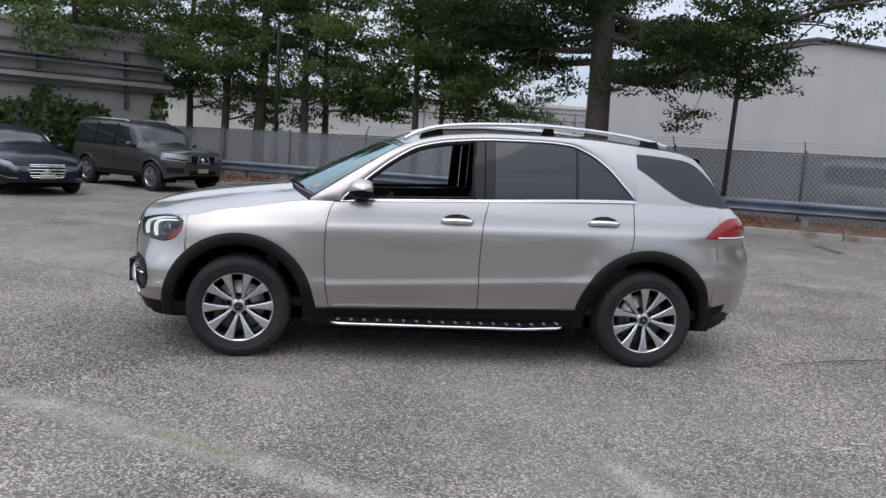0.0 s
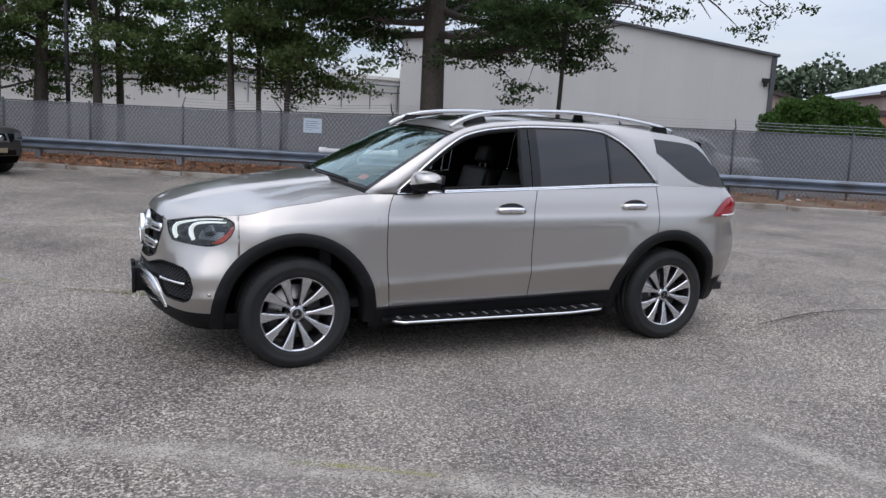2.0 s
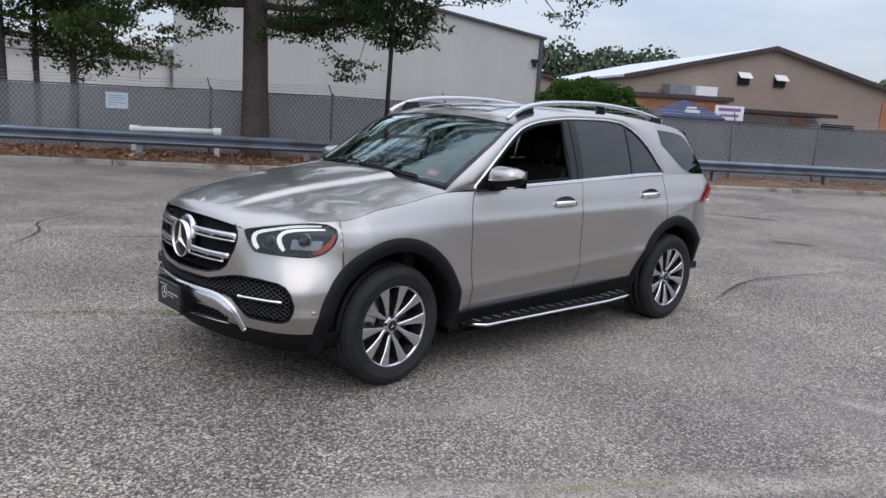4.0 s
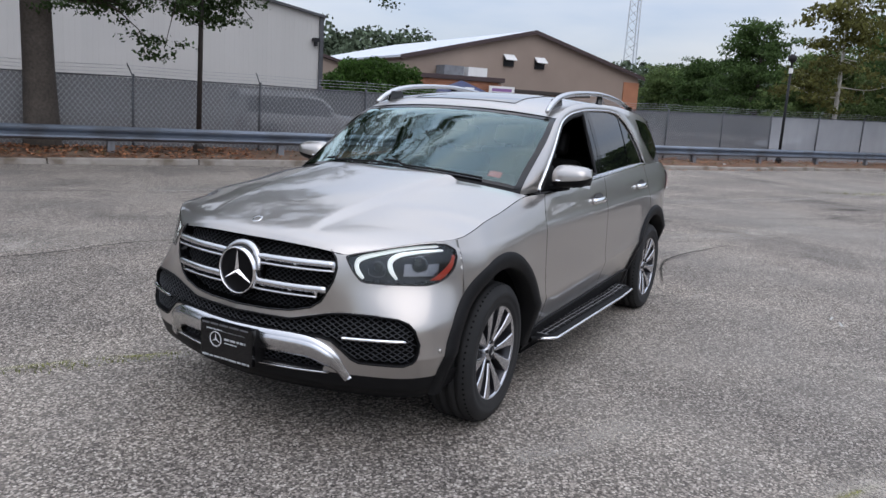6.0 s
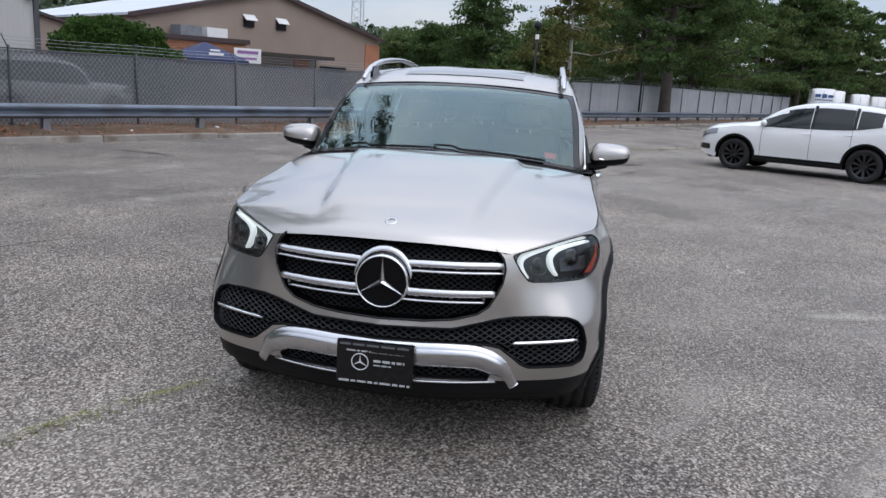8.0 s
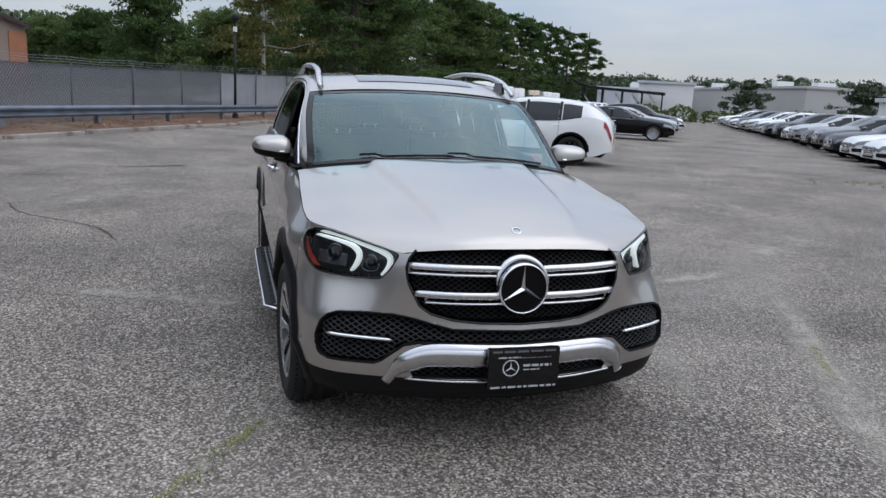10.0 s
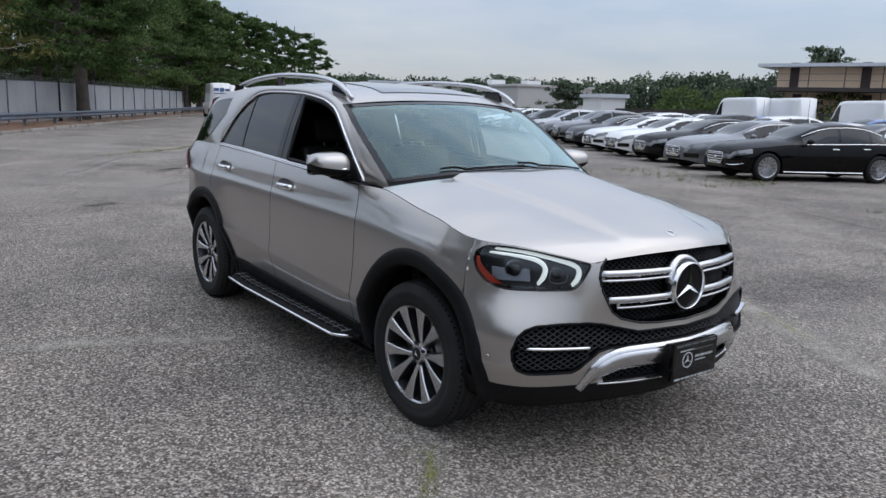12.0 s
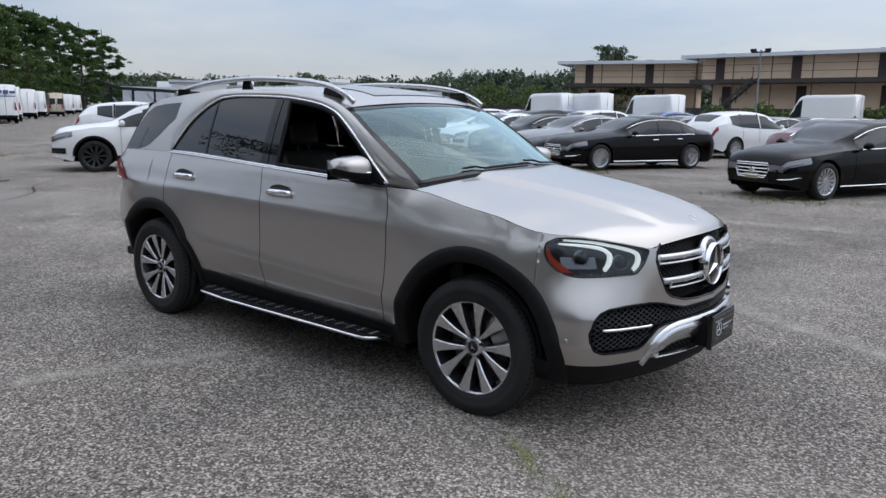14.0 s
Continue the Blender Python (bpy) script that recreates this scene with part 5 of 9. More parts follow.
def rim_strip(name, poly, material, depth, label="", proud=0.002, closed=True):
    """Returns the opening's edge inwards so that the skin has thickness."""
    n = len(poly)
    fine = []
    for i in range(n if closed else n - 1):
        (x1, y1), (x2, y2) = poly[i], poly[(i + 1) % n]
        m = max(1, int(math.hypot(x2 - x1, y2 - y1) / 0.02))
        fine += [(x1 + (x2 - x1) * t / m, y1 + (y2 - y1) * t / m) for t in range(m)]
    fine.append(fine[0] if closed else poly[-1])
    rows = [[nose_pt(s, z, off=o) for s, z in fine] for o in (proud, -depth)]
    return part(name, Geo().grid(rows).data(), material, suv, label, smooth=True)


def edge_bead(poly, r, material, closed=True, off=0.0):
    n = len(poly)
    fine = []
    for i in range(n if closed else n - 1):
        (x1, y1), (x2, y2) = poly[i], poly[(i + 1) % n]
        m = max(1, int(math.hypot(x2 - x1, y2 - y1) / 0.012))
        fine += [nose_pt(x1 + (x2 - x1) * t / m, y1 + (y2 - y1) * t / m, off=off) for t in range(m)]
    return part("edge_bead", Geo().tube(fine, r, 6, close=closed).data(), material, suv, smooth=True)


edge_bead([p for p in grille_poly if p[1] < 0.965], 0.0055, M["gloss_black"], False)
edge_bead(intake_poly, 0.0055, M["black_plastic"])
edge_bead(low_poly, 0.005, M["black_plastic"])
edge_bead(lamp_poly, 0.0035, M["gloss_black"])
edge_bead(lamp_l, 0.0035, M["gloss_black"])
rim_strip("grille_edge", [p for p in grille_poly if p[1] < 0.97], M["gloss_black"], 0.06, closed=False)
rim_strip("intake_edge", intake_poly, M["black_plastic"], 0.04)
rim_strip("intake_edge", low_poly, M["black_plastic"], 0.04)

# fine diamond mesh in the grille and intakes
def lattice(name, poly, off, pitch, r, material, slope=0.62, smin=-1.2, smax=1.2):
    g = Geo()
    z_lo, z_hi = min(p[1] for p in poly), max(p[1] for p in poly)
    for sgn in (1, -1):
        c = smin - 1.0
        while c < smax + 1.0:
            run = []
            z = z_lo
            while z <= z_hi:
                s = c + sgn * (z - z_lo) / slope
                if inside(poly, s, z) and z < nose_top(s) - 0.01:
                    run.append(nose_pt(s, z, off=off))
                else:
                    if len(run) > 1:
                        g.tube(run, r, 4, cap=False)
                    run = []
                z += 0.0125
            if len(run) > 1:
                g.tube(run, r, 4, cap=False)
            c += pitch
    return tagged(part(name, g.data(), material, suv, "black diamond-pattern mesh"), kind="stuff")


lattice("grille_mesh", grille_poly, -0.050, 0.036, 0.0022, M["mesh_black"])
lattice("intake_mesh", intake_poly, -0.020, 0.040, 0.0030, M["mesh_black"])
lattice("intake_mesh", low_poly, -0.022, 0.040, 0.0028, M["mesh_black"])

# black lower valance and the bright skid bar
rows = [[nose_pt(s, z, off=(0.0 if z > 0.30 else -0.02)) for z in (0.268, 0.275, 0.288, 0.302, 0.340, 0.388)] for s in span(-S_MAX + 0.02, S_MAX - 0.02, 90)]
part("front_valance", Geo().grid(rows).data(), M["black_plastic"], suv, smooth=True)


def bar_on_nose(name, path, half, off, material, label="", depth=0.02, parent=None, prof=None):
    """Rounded moulding that follows the front skin along (s, z, half width) points."""
    rows = []
    for i, (s, z) in enumerate(path):
        s0, z0 = path[max(0, i - 1)]
        s1, z1 = path[min(len(path) - 1, i + 1)]
        d = Vector((s1 - s0, z1 - z0)).normalized()
        n = Vector((-d.y, d.x))
        h = half[i] if isinstance(half, list) else half
        row = []
        for a, o in prof or ((-1.0, -depth), (-1.0, 0.0), (-0.8, 0.55), (-0.3, 0.95), (0.3, 1.0), (0.8, 0.6), (1.0, 0.0), (1.0, -depth)):
            row.append(nose_pt(s + n.x * a * h, z + n.y * a * h, off=(off[i] if isinstance(off, list) else off) * o if o > 0 else (o if o < 0 else 0.001)))
        rows.append(row)
    g = Geo().grid(rows)
    k = len(rows[0])
    g.f.append(tuple(range(k)))
    g.f.append(tuple(range(len(rows) * k - k, len(rows) * k)))
    return part(name, g.data(), material, parent or suv, label, smooth=True)


sp = half_outline([(0.156, 0.503), (0.30, 0.506), (0.405, 0.499), (0.475, 0.472), (0.527, 0.425), (0.566, 0.358)])
sp = [(-s, z) for s, z in reversed(sp)] + [(0, 0.503)] + sp
fine_sp = [(p.x, p.y) for p in spline([(a, b, 0) for a, b in sp], 72)]
bar_on_nose("skid_bar", fine_sp, [(0.053 - 0.008 * smooth01((abs(s) - 0.35) / 0.25)) * (1 - 0.52 * smooth01((abs(s) - 0.47) / 0.10)) for s, z in fine_sp], [0.030 - 0.020 * smooth01((abs(s) - 0.47) / 0.10) for s, z in fine_sp], M["satin"], "polished aluminium-look skid bar",
            prof=((-1.0, -0.02), (-1.0, 0.0), (-0.94, 0.55), (-0.5, 0.8), (0.05, 1.0), (0.30, 1.0), (0.48, 0.72), (0.55, 0.66), (0.93, 0.5), (1.0, 0.0), (1.0, -0.02)))
bar_on_nose("skid_lip", [(s, 0.376 + 0.008 * (abs(s) / 0.5) ** 2) for s in span(-0.50, 0.50, 30)], 0.0075, 0.014, M["satin"], "thin bright lower lip")
for sg in (-1, 1):
    bar_on_nose("fog_strip", [(sg * s, z) for s, z in zip(span(s_at_y(0.548, 0.56), s_at_y(0.812, 0.565), 14), span(0.560, 0.566, 14))], 0.0085, 0.010, M["chrome"], "bright strip across the side intake")

# grille louvres: two pairs, each with a slit, meeting the round emblem
for z0, zi, y_out, up, h_up, down in ((0.876, 0.870, 0.486, 0.0100, 0.0145, -0.0205), (0.757, 0.754, 0.462, 0.0120, 0.0165, -0.0235)):
    for sg in (-1, 1):
        s_out = s_at_y(y_out, z0)
        path = [(sg * s, interp([(0.0, zi), (0.10, zi), (0.14, z0 - 0.004), (0.5, z0)], s)) for s in span(0.06, s_out, 18)]
        bar_on_nose("louvre", [(s, z + up) for s, z in path], h_up, 0.012, M["satin"], "satin silver grille louvre")
        low = path if z0 > 0.8 else path[:-2]
        bar_on_nose("louvre", [(s, z + down) for s, z in low], 0.0065, 0.010, M["satin"], "satin silver grille louvre")
        e = low[-1][0]
        bar_on_nose("louvre_end", [(e - sg * 0.008, z0 - 0.002), (e + sg * 0.003, z0 - 0.002)], 0.022, 0.010, M["satin"])
        for q in (0.30, 0.62):
            e = s_out * q
            bar_on_nose("louvre_pin", [(sg * (e - 0.006), z0 - 0.006), (sg * (e + 0.006), z0 - 0.006)], 0.006, 0.006, M["satin"])
cz, cx = 0.80, nose_x(0.8)
emblem = part("emblem", Geo().lathe([(0.0, 0.024), (0.06, 0.023), (0.104, 0.02), (0.104, 0.0)], 40, pose(cx + 0.006, 0, cz, 0, 0, 90)).data(), M["disc_black"], suv, "round black emblem with a bright ring and three bars", smooth=False)
g = Geo().lathe([(0.1035, 0.0), (0.1035, 0.030), (0.107, 0.034), (0.112, 0.030), (0.113, 0.0)], 48, pose(cx + 0.006, 0, cz, 0, 0, 90))
part("ring", g.data(), M["chrome"], emblem, "chrome ring", smooth=True)
# shroud behind the emblem
g = Geo().lathe([(0.112, -0.045), (0.120, -0.02), (0.117, 0.008), (0.112, 0.012)], 48, pose(cx + 0.010, 0, cz, 0, 0, 90))
part("emblem_shroud", g.data(), M["gloss_black"], suv, smooth=True)
# silver collar that carries the upper louvres over the emblem
rows = []
for i in range(37):
    w = radians(8 + 164 * i / 36)
    wide = 0.003 + 0.021 * math.sin(math.pi * i / 36) ** 0.7
    rows.append([(nose_x(cz + r * math.sin(w)) + dx, r * math.cos(w), cz + r * math.sin(w)) for r, dx in ((0.117, 0.01), (0.118, -0.010), (0.121, -0.014), (0.119 + wide * 0.7, -0.011), (0.121 + wide, 0.0), (0.121 + wide, 0.02))])
part("emblem_collar", Geo().grid(rows).data(), M["satin"], suv, "satin silver collar over the emblem", smooth=True)


def three_bars(x, y, z, r, m, material, parent, name="bar"):
    for k in range(3):
        w = math.pi / 2 + 2 * math.pi * k / 3
        t = Vector((0, math.cos(w), math.sin(w)))
        q = Vector((0, math.cos(w + 1.0472), math.sin(w + 1.0472)))
        q2 = Vector((0, math.cos(w - 1.0472), math.sin(w - 1.0472)))
        a, b, c, tip, top = Vector((0, 0, 0)), q * r * 0.125, q2 * r * 0.125, t * r, Vector((-r * 0.16, 0, 0))
        part(name, Geo().add([m @ p for p in (b, tip, c, top)], [(0, 1, 3), (1, 2, 3)]).data(), material, parent)


three_bars(0, 0, 0, 0.104, pose(cx - 0.019, 0, cz), M["chrome"], emblem)
# small badge on the bonnet
badge = part("bonnet_badge", Geo().lathe([(0.016, 0.002), (0.018, 0.003), (0.024, 0.003), (0.026, 0.0)], 24, pose(-2.268, 0, 1.031, 62, 0, 90)).data(), M["satin"], suv, "small round bonnet badge", smooth=True)

# dealer plate
plate = part("plate", bevelled(Geo().box(-2.470, -2.442, -0.163, 0.163, 0.374, 0.556), 0.006, 2), M["gloss_black"], suv, "black dealer plate with pale text bars")
INK, DIM = mat("plate_ink", (0.42, 0.43, 0.44), 0.5), mat("plate_dim_ink", (0.11, 0.11, 0.115), 0.5)
rp = random.Random(5)


def text_row(y0, y1, z0, z1, ink, letter):
    """A line of writing too small to read, as short bars."""
    y = y1
    while y > y0:
        w = letter * rp.uniform(1.5, 5.0)
        part("text_bar", Geo().box(-2.4722, -2.4703, max(y0, y - w), y, z0, z1).data(), ink, plate)
        y -= w + letter * 0.8


text_row(-0.148, 0.148, 0.539, 0.547, DIM, 0.012)
text_row(0.02, 0.12, 0.514, 0.520, INK, 0.008)
text_row(-0.12, 0.02, 0.512, 0.516, DIM, 0.008)
text_row(-0.125, 0.005, 0.474, 0.484, INK, 0.009)
text_row(-0.075, 0.005, 0.458, 0.463, INK, 0.006)
text_row(-0.150, 0.150, 0.380, 0.388, INK, 0.010)
SILVER = mat("plate_silver", (0.6, 0.6, 0.62), 0.4)
g = Geo().lathe([(0.033, 0.0), (0.033, 0.002), (0.037, 0.002), (0.037, 0.0)], 28, pose(-2.4702, 0.062, 0.470, 0, 0, 90))
part("plate_ring", g.data(), SILVER, plate)
three_bars(0, 0, 0, 0.033, pose(-2.4705, 0.062, 0.470), SILVER, plate, "plate_bar")
part("plate_bracket", Geo().box(-2.445, -2.36, -0.15, 0.15, 0.385, 0.545).data(), M["black_plastic"], suv)

# --- headlamps ---
def span_at(poly, z):
    """Left and right ends of an outline at one height."""
    hits = []
    for (a, b), (p, q) in zip(poly, poly[1:] + poly[:1]):
        if (b - z) * (q - z) < 0:
            hits.append(a + (p - a) * (z - b) / (q - b))
    return min(hits), max(hits)


for key, sg in (("lamp_r", 1), ("lamp_l", -1)):
    lamp = part("headlamp", compact(removed[key], lambda j: nose_pt(*verts2[j], off=-0.045)), M["lamp_inner"], suv, "clear headlamp with lit white light guides", smooth=True)
    part("lens_cover", outward(compact(removed[key], lambda j: nose_pt(*verts2[j], off=0.0)), (-1.2, 0, 0.6)), M["lamp_glass"], lamp, smooth=True).visible_shadow = False
    poly = lamp_poly if sg > 0 else lamp_l
    rows = [[nose_pt(s, z, off=o) for s, z in poly + poly[:1]] for o in (0.001, -0.05)]
    part("lamp_edge", Geo().grid(rows).data(), M["gloss_black"], lamp, smooth=True)
    # two hooked light guides, one inside the other
    for pts, half in (([(0.835, 0.970), (0.77, 0.965), (0.707, 0.953), (0.640, 0.934), (0.594, 0.919), (0.572, 0.902), (0.570, 0.878), (0.581, 0.850), (0.600, 0.826)], (0.003, 0.0045, 0.0058, 0.007, 0.009, 0.0105, 0.0108, 0.010, 0.006)),
                      ([(0.852, 0.952), (0.80, 0.948), (0.745, 0.939), (0.712, 0.928), (0.693, 0.908), (0.691, 0.885), (0.702, 0.855), (0.721, 0.826)], (0.003, 0.0045, 0.0065, 0.0085, 0.0108, 0.0115, 0.0108, 0.006))):
        ctr = spline([(s_at_y(y, z), z, 0) for y, z in pts], 40)
        rows = []
        for i, p in enumerate(ctr):
            d = (ctr[min(40, i + 1)] - ctr[max(0, i - 1)]).normalized()
            f = i / 40 * (len(half) - 1)
            k = min(len(half) - 2, int(f))
            h = half[k] + (half[k + 1] - half[k]) * (f - k)
            rows.append([nose_pt(sg * (p.x - d.y * h * a), p.y + d.x * h * a, off=o) for a, o in ((-1.0, -0.040), (-1.0, -0.022), (-0.6, -0.016), (0.6, -0.016), (1.0, -0.022), (1.0, -0.040))])
        part("light_guide", Geo().grid(rows).data(), M["drl"], lamp, "lit white light guide", smooth=True)
    # silver trim inside the outer corner and along the top
    tray = [[nose_pt(sg * s, z, off=-0.034 - 0.004 * k) for s in span(s_at_y(0.745, z), s_at_y(0.862, z), 8)] for k, z in enumerate(span(0.835, 0.934, 5))]
    part("reflector_tray", Geo().grid(tray).data(), M["lamp_grey"], lamp, "grey reflector tray", smooth=True)
    cell = spline([(s_at_y(y, z), z, 0) for y, z in ((0.612, 0.872), (0.622, 0.842), (0.655, 0.832), (0.678, 0.845), (0.672, 0.885))], 20)
    part("reflector_rim", Geo().tube([nose_pt(sg * p.x, p.y, off=-0.030) for p in cell], 0.0028, 6).data(), M["lamp_silver"], lamp, smooth=True)
    # projectors
    for yy, zz, rr in ((0.648, 0.872, 0.024), (0.792, 0.884, 0.034)):
        c = nose_pt(sg * s_at_y(yy, zz), zz, off=-0.036)
        g = Geo().lathe([(0.0, 0.026), (rr * 0.5, 0.021), (rr * 0.85, 0.008), (rr, -0.008), (rr * 1.12, -0.01), (rr * 1.15, -0.03)], 24, pose(c.x, c.y, c.z, 0, 0, 90 - sg * 30))
        part("projector", g.data(), M["tint_glass"], lamp, "dark projector lens", smooth=True)
        g = Geo().lathe([(rr * 1.05, -0.012), (rr * 1.2, -0.004), (rr * 1.28, -0.02)], 24, pose(c.x, c.y, c.z, 0, 0, 90 - sg * 30))
        part("lens_bezel", g.data(), M["lamp_silver"], lamp, smooth=True)
    # orange reflector along the outer lower edge, behind the lens
    rows = []
    for z in span(0.822, 0.932, 12):
        hi_s = span_at(lamp_poly, z)[1]
        w = 0.020 + 0.035 * smooth01((0.925 - z) / 0.09)
        rows.append([nose_pt(sg * s, z, off=-0.010) for s in span(hi_s - 0.006 - w, hi_s - 0.006, 5)])
    part("side_reflector", Geo().grid(rows).data(), M["amber"], lamp, "orange-red side reflector", smooth=True)
for sg in (-1, 1):
    c = nose_pt(sg * s_at_x(-2.045, 0.51), 0.51, off=0.002)
    part("parking_sensor", Geo().lathe([(0.0, 0.003), (0.009, 0.003), (0.012, 0.0)], 14, pose(c.x, c.y, c.z, 0, 0, 90 - sg * 70)).data(), paint, suv, smooth=True)

# --- bonnet ---
def hood_c(v):
    x = interp([(0, -2.348), (0.04, -2.328), (0.10, -2.285), (0.2, -2.20), (0.5, -1.83), (1.0, -1.235)], v)
    z = interp([(-2.348, 0.964), (-2.328, 0.992), (-2.285, 1.022), (-2.20, 1.05), (-2.06, 1.088), (-1.86, 1.132), (-1.65, 1.168), (-1.4, 1.208), (-1.235, 1.232)], x)
    return x, z


def hood_e(v):
    x = interp([(0, -2.262), (0.04, -2.245), (0.10, -2.205), (0.2, -2.10), (0.35, -1.90), (0.6, -1.55), (1.0, -1.03)], v)
    z = max(fender_top(x) if x > -1.862 else NOSE_TOP_X(x), 0.9) + 0.0008
    y = side_w(x, z) - 0.003 if x > -1.862 else HOOD_Y(x)
    return x, y, z


_tab = [(nose_pt(s, nose_top(s)).x, nose_pt(s, nose_top(s)).y, nose_top(s)) for s in span(0.30, S_MAX, 60)]


def NOSE_TOP_X(x):
    return interp([(t[0], t[2]) for t in _tab], x)


def HOOD_Y(x):
    return interp([(t[0], t[1]) for t in _tab], x) - 0.002


rows = []
for i in range(61):
    v = (i / 60) ** 1.4
    (cx0, cz0), (ex, ey, ez) = hood_c(v), hood_e(v)
    row = []
    for j in range(-44, 45):
        u = abs(j) / 44
        y = ey * j / 44
        x = cx0 + (ex - cx0) * u ** 2.2
        z = cz0 + (ez - cz0) * u ** 2.7
        fade = smooth01((v - 0.06) / 0.3)
        yr = 0.30 + 0.16 * v
        z += 0.026 * fade * (smooth01((yr + 0.03 - abs(y)) / 0.06) - 0.5) * (1 - u ** 4)
        row.append((x, y, z))
    rows.append(row)
part("bonnet", Geo().grid(rows).data(), paint, suv, smooth=True)
# turned-under front lip of the bonnet
lip = [[(p[0], p[1], p[2]) for p in rows[0]], [(p[0] + 0.012, p[1], p[2] - 0.012) for p in rows[0]], [(p[0] + 0.05, p[1], p[2] - 0.014) for p in rows[0]]]
part("bonnet_lip", Geo().grid(lip).data(), M["gloss_black"], suv)

# --- windscreen, cowl, roof ---
rows, frit = [], []
vs = span(-1.0, -0.345, 30)
WS = []
for x in vs:
    z, y = roof_edge(x), green_w(x, roof_edge(x))
    k = (x + 1.0) / 0.655
    bx, bz = 0.235 - 0.145 * k, 0.075 - 0.035 * k
    WS.append([(x - bx * (1 - (j / 24) ** 2) + 0.004, y * j / 24 * 0.995, z + bz * (1 - (j / 24) ** 2) - 0.002) for j in range(-24, 25)])
part("windscreen", outward(Geo().grid([r[1:-1] for r in WS[1:]]).data(), (0, 0, 0.6)), M["windscreen"], suv, "sky-reflecting windscreen glass", smooth=True).visible_shadow = False
for lo_j, hi_j in ((0, 1), (47, 48)):
    part("screen_border", Geo().grid([[Vector(p) + Vector((-0.002, 0, 0.002)) for p in r[lo_j:hi_j + 1]] for r in WS]).data(), M["gloss_black"], suv, smooth=True)
part("screen_border", Geo().grid([[Vector(p) + Vector((-0.002, 0, 0.002)) for p in r] for r in WS[:2]]).data(), M["gloss_black"], suv, smooth=True)
part("screen_border", Geo().grid([[Vector(p) + Vector((-0.0015, 0, 0.0015)) for p in r] for r in WS[-3:]]).data(), M["gloss_black"], suv, smooth=True)
part("sensor_patch", Geo().grid([[Vector(WS[-k][24 + round(j * w)]) + Vector((0.010, 0, -0.012)) for j in range(-3, 4)] for k, w in ((3, 1.35), (5, 1.3), (7, 1.2), (8, 1.0), (9, 0.7))]).data(), M["gloss_black"], suv, "black sensor housing at the top of the screen", smooth=True)
cowl = [[(p[0] - o, p[1] * (1.0 + 0.02 * (o > 0)), p[2] - d) for p in WS[0]] for o, d in ((0.0, 0.0), (0.02, 0.028), (0.10, 0.05), (0.13, 0.05))]
part("cowl_panel", Geo().grid(cowl).data(), M["black_plastic"], suv, smooth=True)
for y0, y1 in ((-0.60, 0.02), (0.0, 0.52)):
    g = Geo()
    pts = []
    for i in range(13):
        y = y0 + (y1 - y0) * i / 12
        j = (y / 0.80 + 1) * 24
        a, b = WS[1 + int(1.2 * i / 12)], WS[2 + int(1.2 * i / 12)]
        jj = min(47, max(0, int(j)))
        p = Vector(a[jj]).lerp(Vector(a[jj + 1]), j - int(j))
        pts.append(p + Vector((-0.012, 0, 0.010)))
    g.tube(pts, 0.0065, 6)
    part("wiper", g.data(), M["black_plastic"], suv)

rows, liner = [], []
for x in span(-0.345, 1.87, 70):
    z, y = roof_edge(x), green_w(x, roof_edge(x))
    crown = 0.045 * smooth01((x + 1.2) / 1.0)
    bx = 0.09 * smooth01((0.6 - x) / 0.9)
    rows.append([(x - bx * (1 - (j / 16) ** 2), y * j / 16, z + crown * (1 - (abs(j) / 16) ** 2.4)) for j in range(-16, 17)])
    liner.append([(x - bx * (1 - (j / 16) ** 2), y * j / 16 * 0.97, z + crown * (1 - (abs(j) / 16) ** 2.4) - 0.045) for j in range(-16, 17)])
part("roof", Geo().grid(rows).data(), paint, suv, smooth=True)
part("headlining", Geo().grid(liner).data(), M["headliner"], suv, "pale grey cloth headlining", smooth=True)
part("sunroof", Geo().grid([[Vector(p) + Vector((0, 0, 0.0035)) for p in r[7:26]] for r in rows[4:42]]).data(), M["roof_glass"], suv, "dark panoramic glass roof panel", smooth=True)
# rear spoiler, rear window, tailgate
sp_rows = [[(x + 0.03 * (1 - (j / 12) ** 2), green_w(1.87, 1.57) * j / 12, z + 0.03 * (1 - (abs(j) / 12) ** 2.4)) for j in range(-12, 13)] for x, z in ((1.79, 1.606), (1.885, 1.592), (1.91, 1.575), (1.895, 1.55), (1.82, 1.55))]
part("spoiler", Geo().grid(sp_rows).data(), paint, suv, smooth=True)
rw = []
for x in span(1.87, 2.155, 12):
    z, y = roof_edge(x), green_w(x, roof_edge(x))
    rw.append([(x + 0.06 * (1 - (j / 12) ** 2), y * j / 12, z + 0.01) for j in range(-12, 13)])
part("rear_window", Geo().grid(rw).data(), M["tint_glass"], suv, smooth=True)
tr = []
for i in range(61):
    ph = math.pi * i / 60 - math.pi / 2
    col = []
    for z in span(0.40, 1.225, 26):
        x = 1.62 + (tail_x(z) - 1.62) * max(0.0, math.cos(ph)) ** (2 / 2.2)
        x = max(x, WB + ARCH - 0.004)
        col.append((x, math.copysign(side_w(x, z), ph) if abs(ph) < 1.5 and x < tail_x(z) - 1e-6 else math.copysign(side_w(x, z), ph), z))
    tr.append(col)
part("tailgate", Geo().grid(tr).data(), paint, suv, smooth=True)
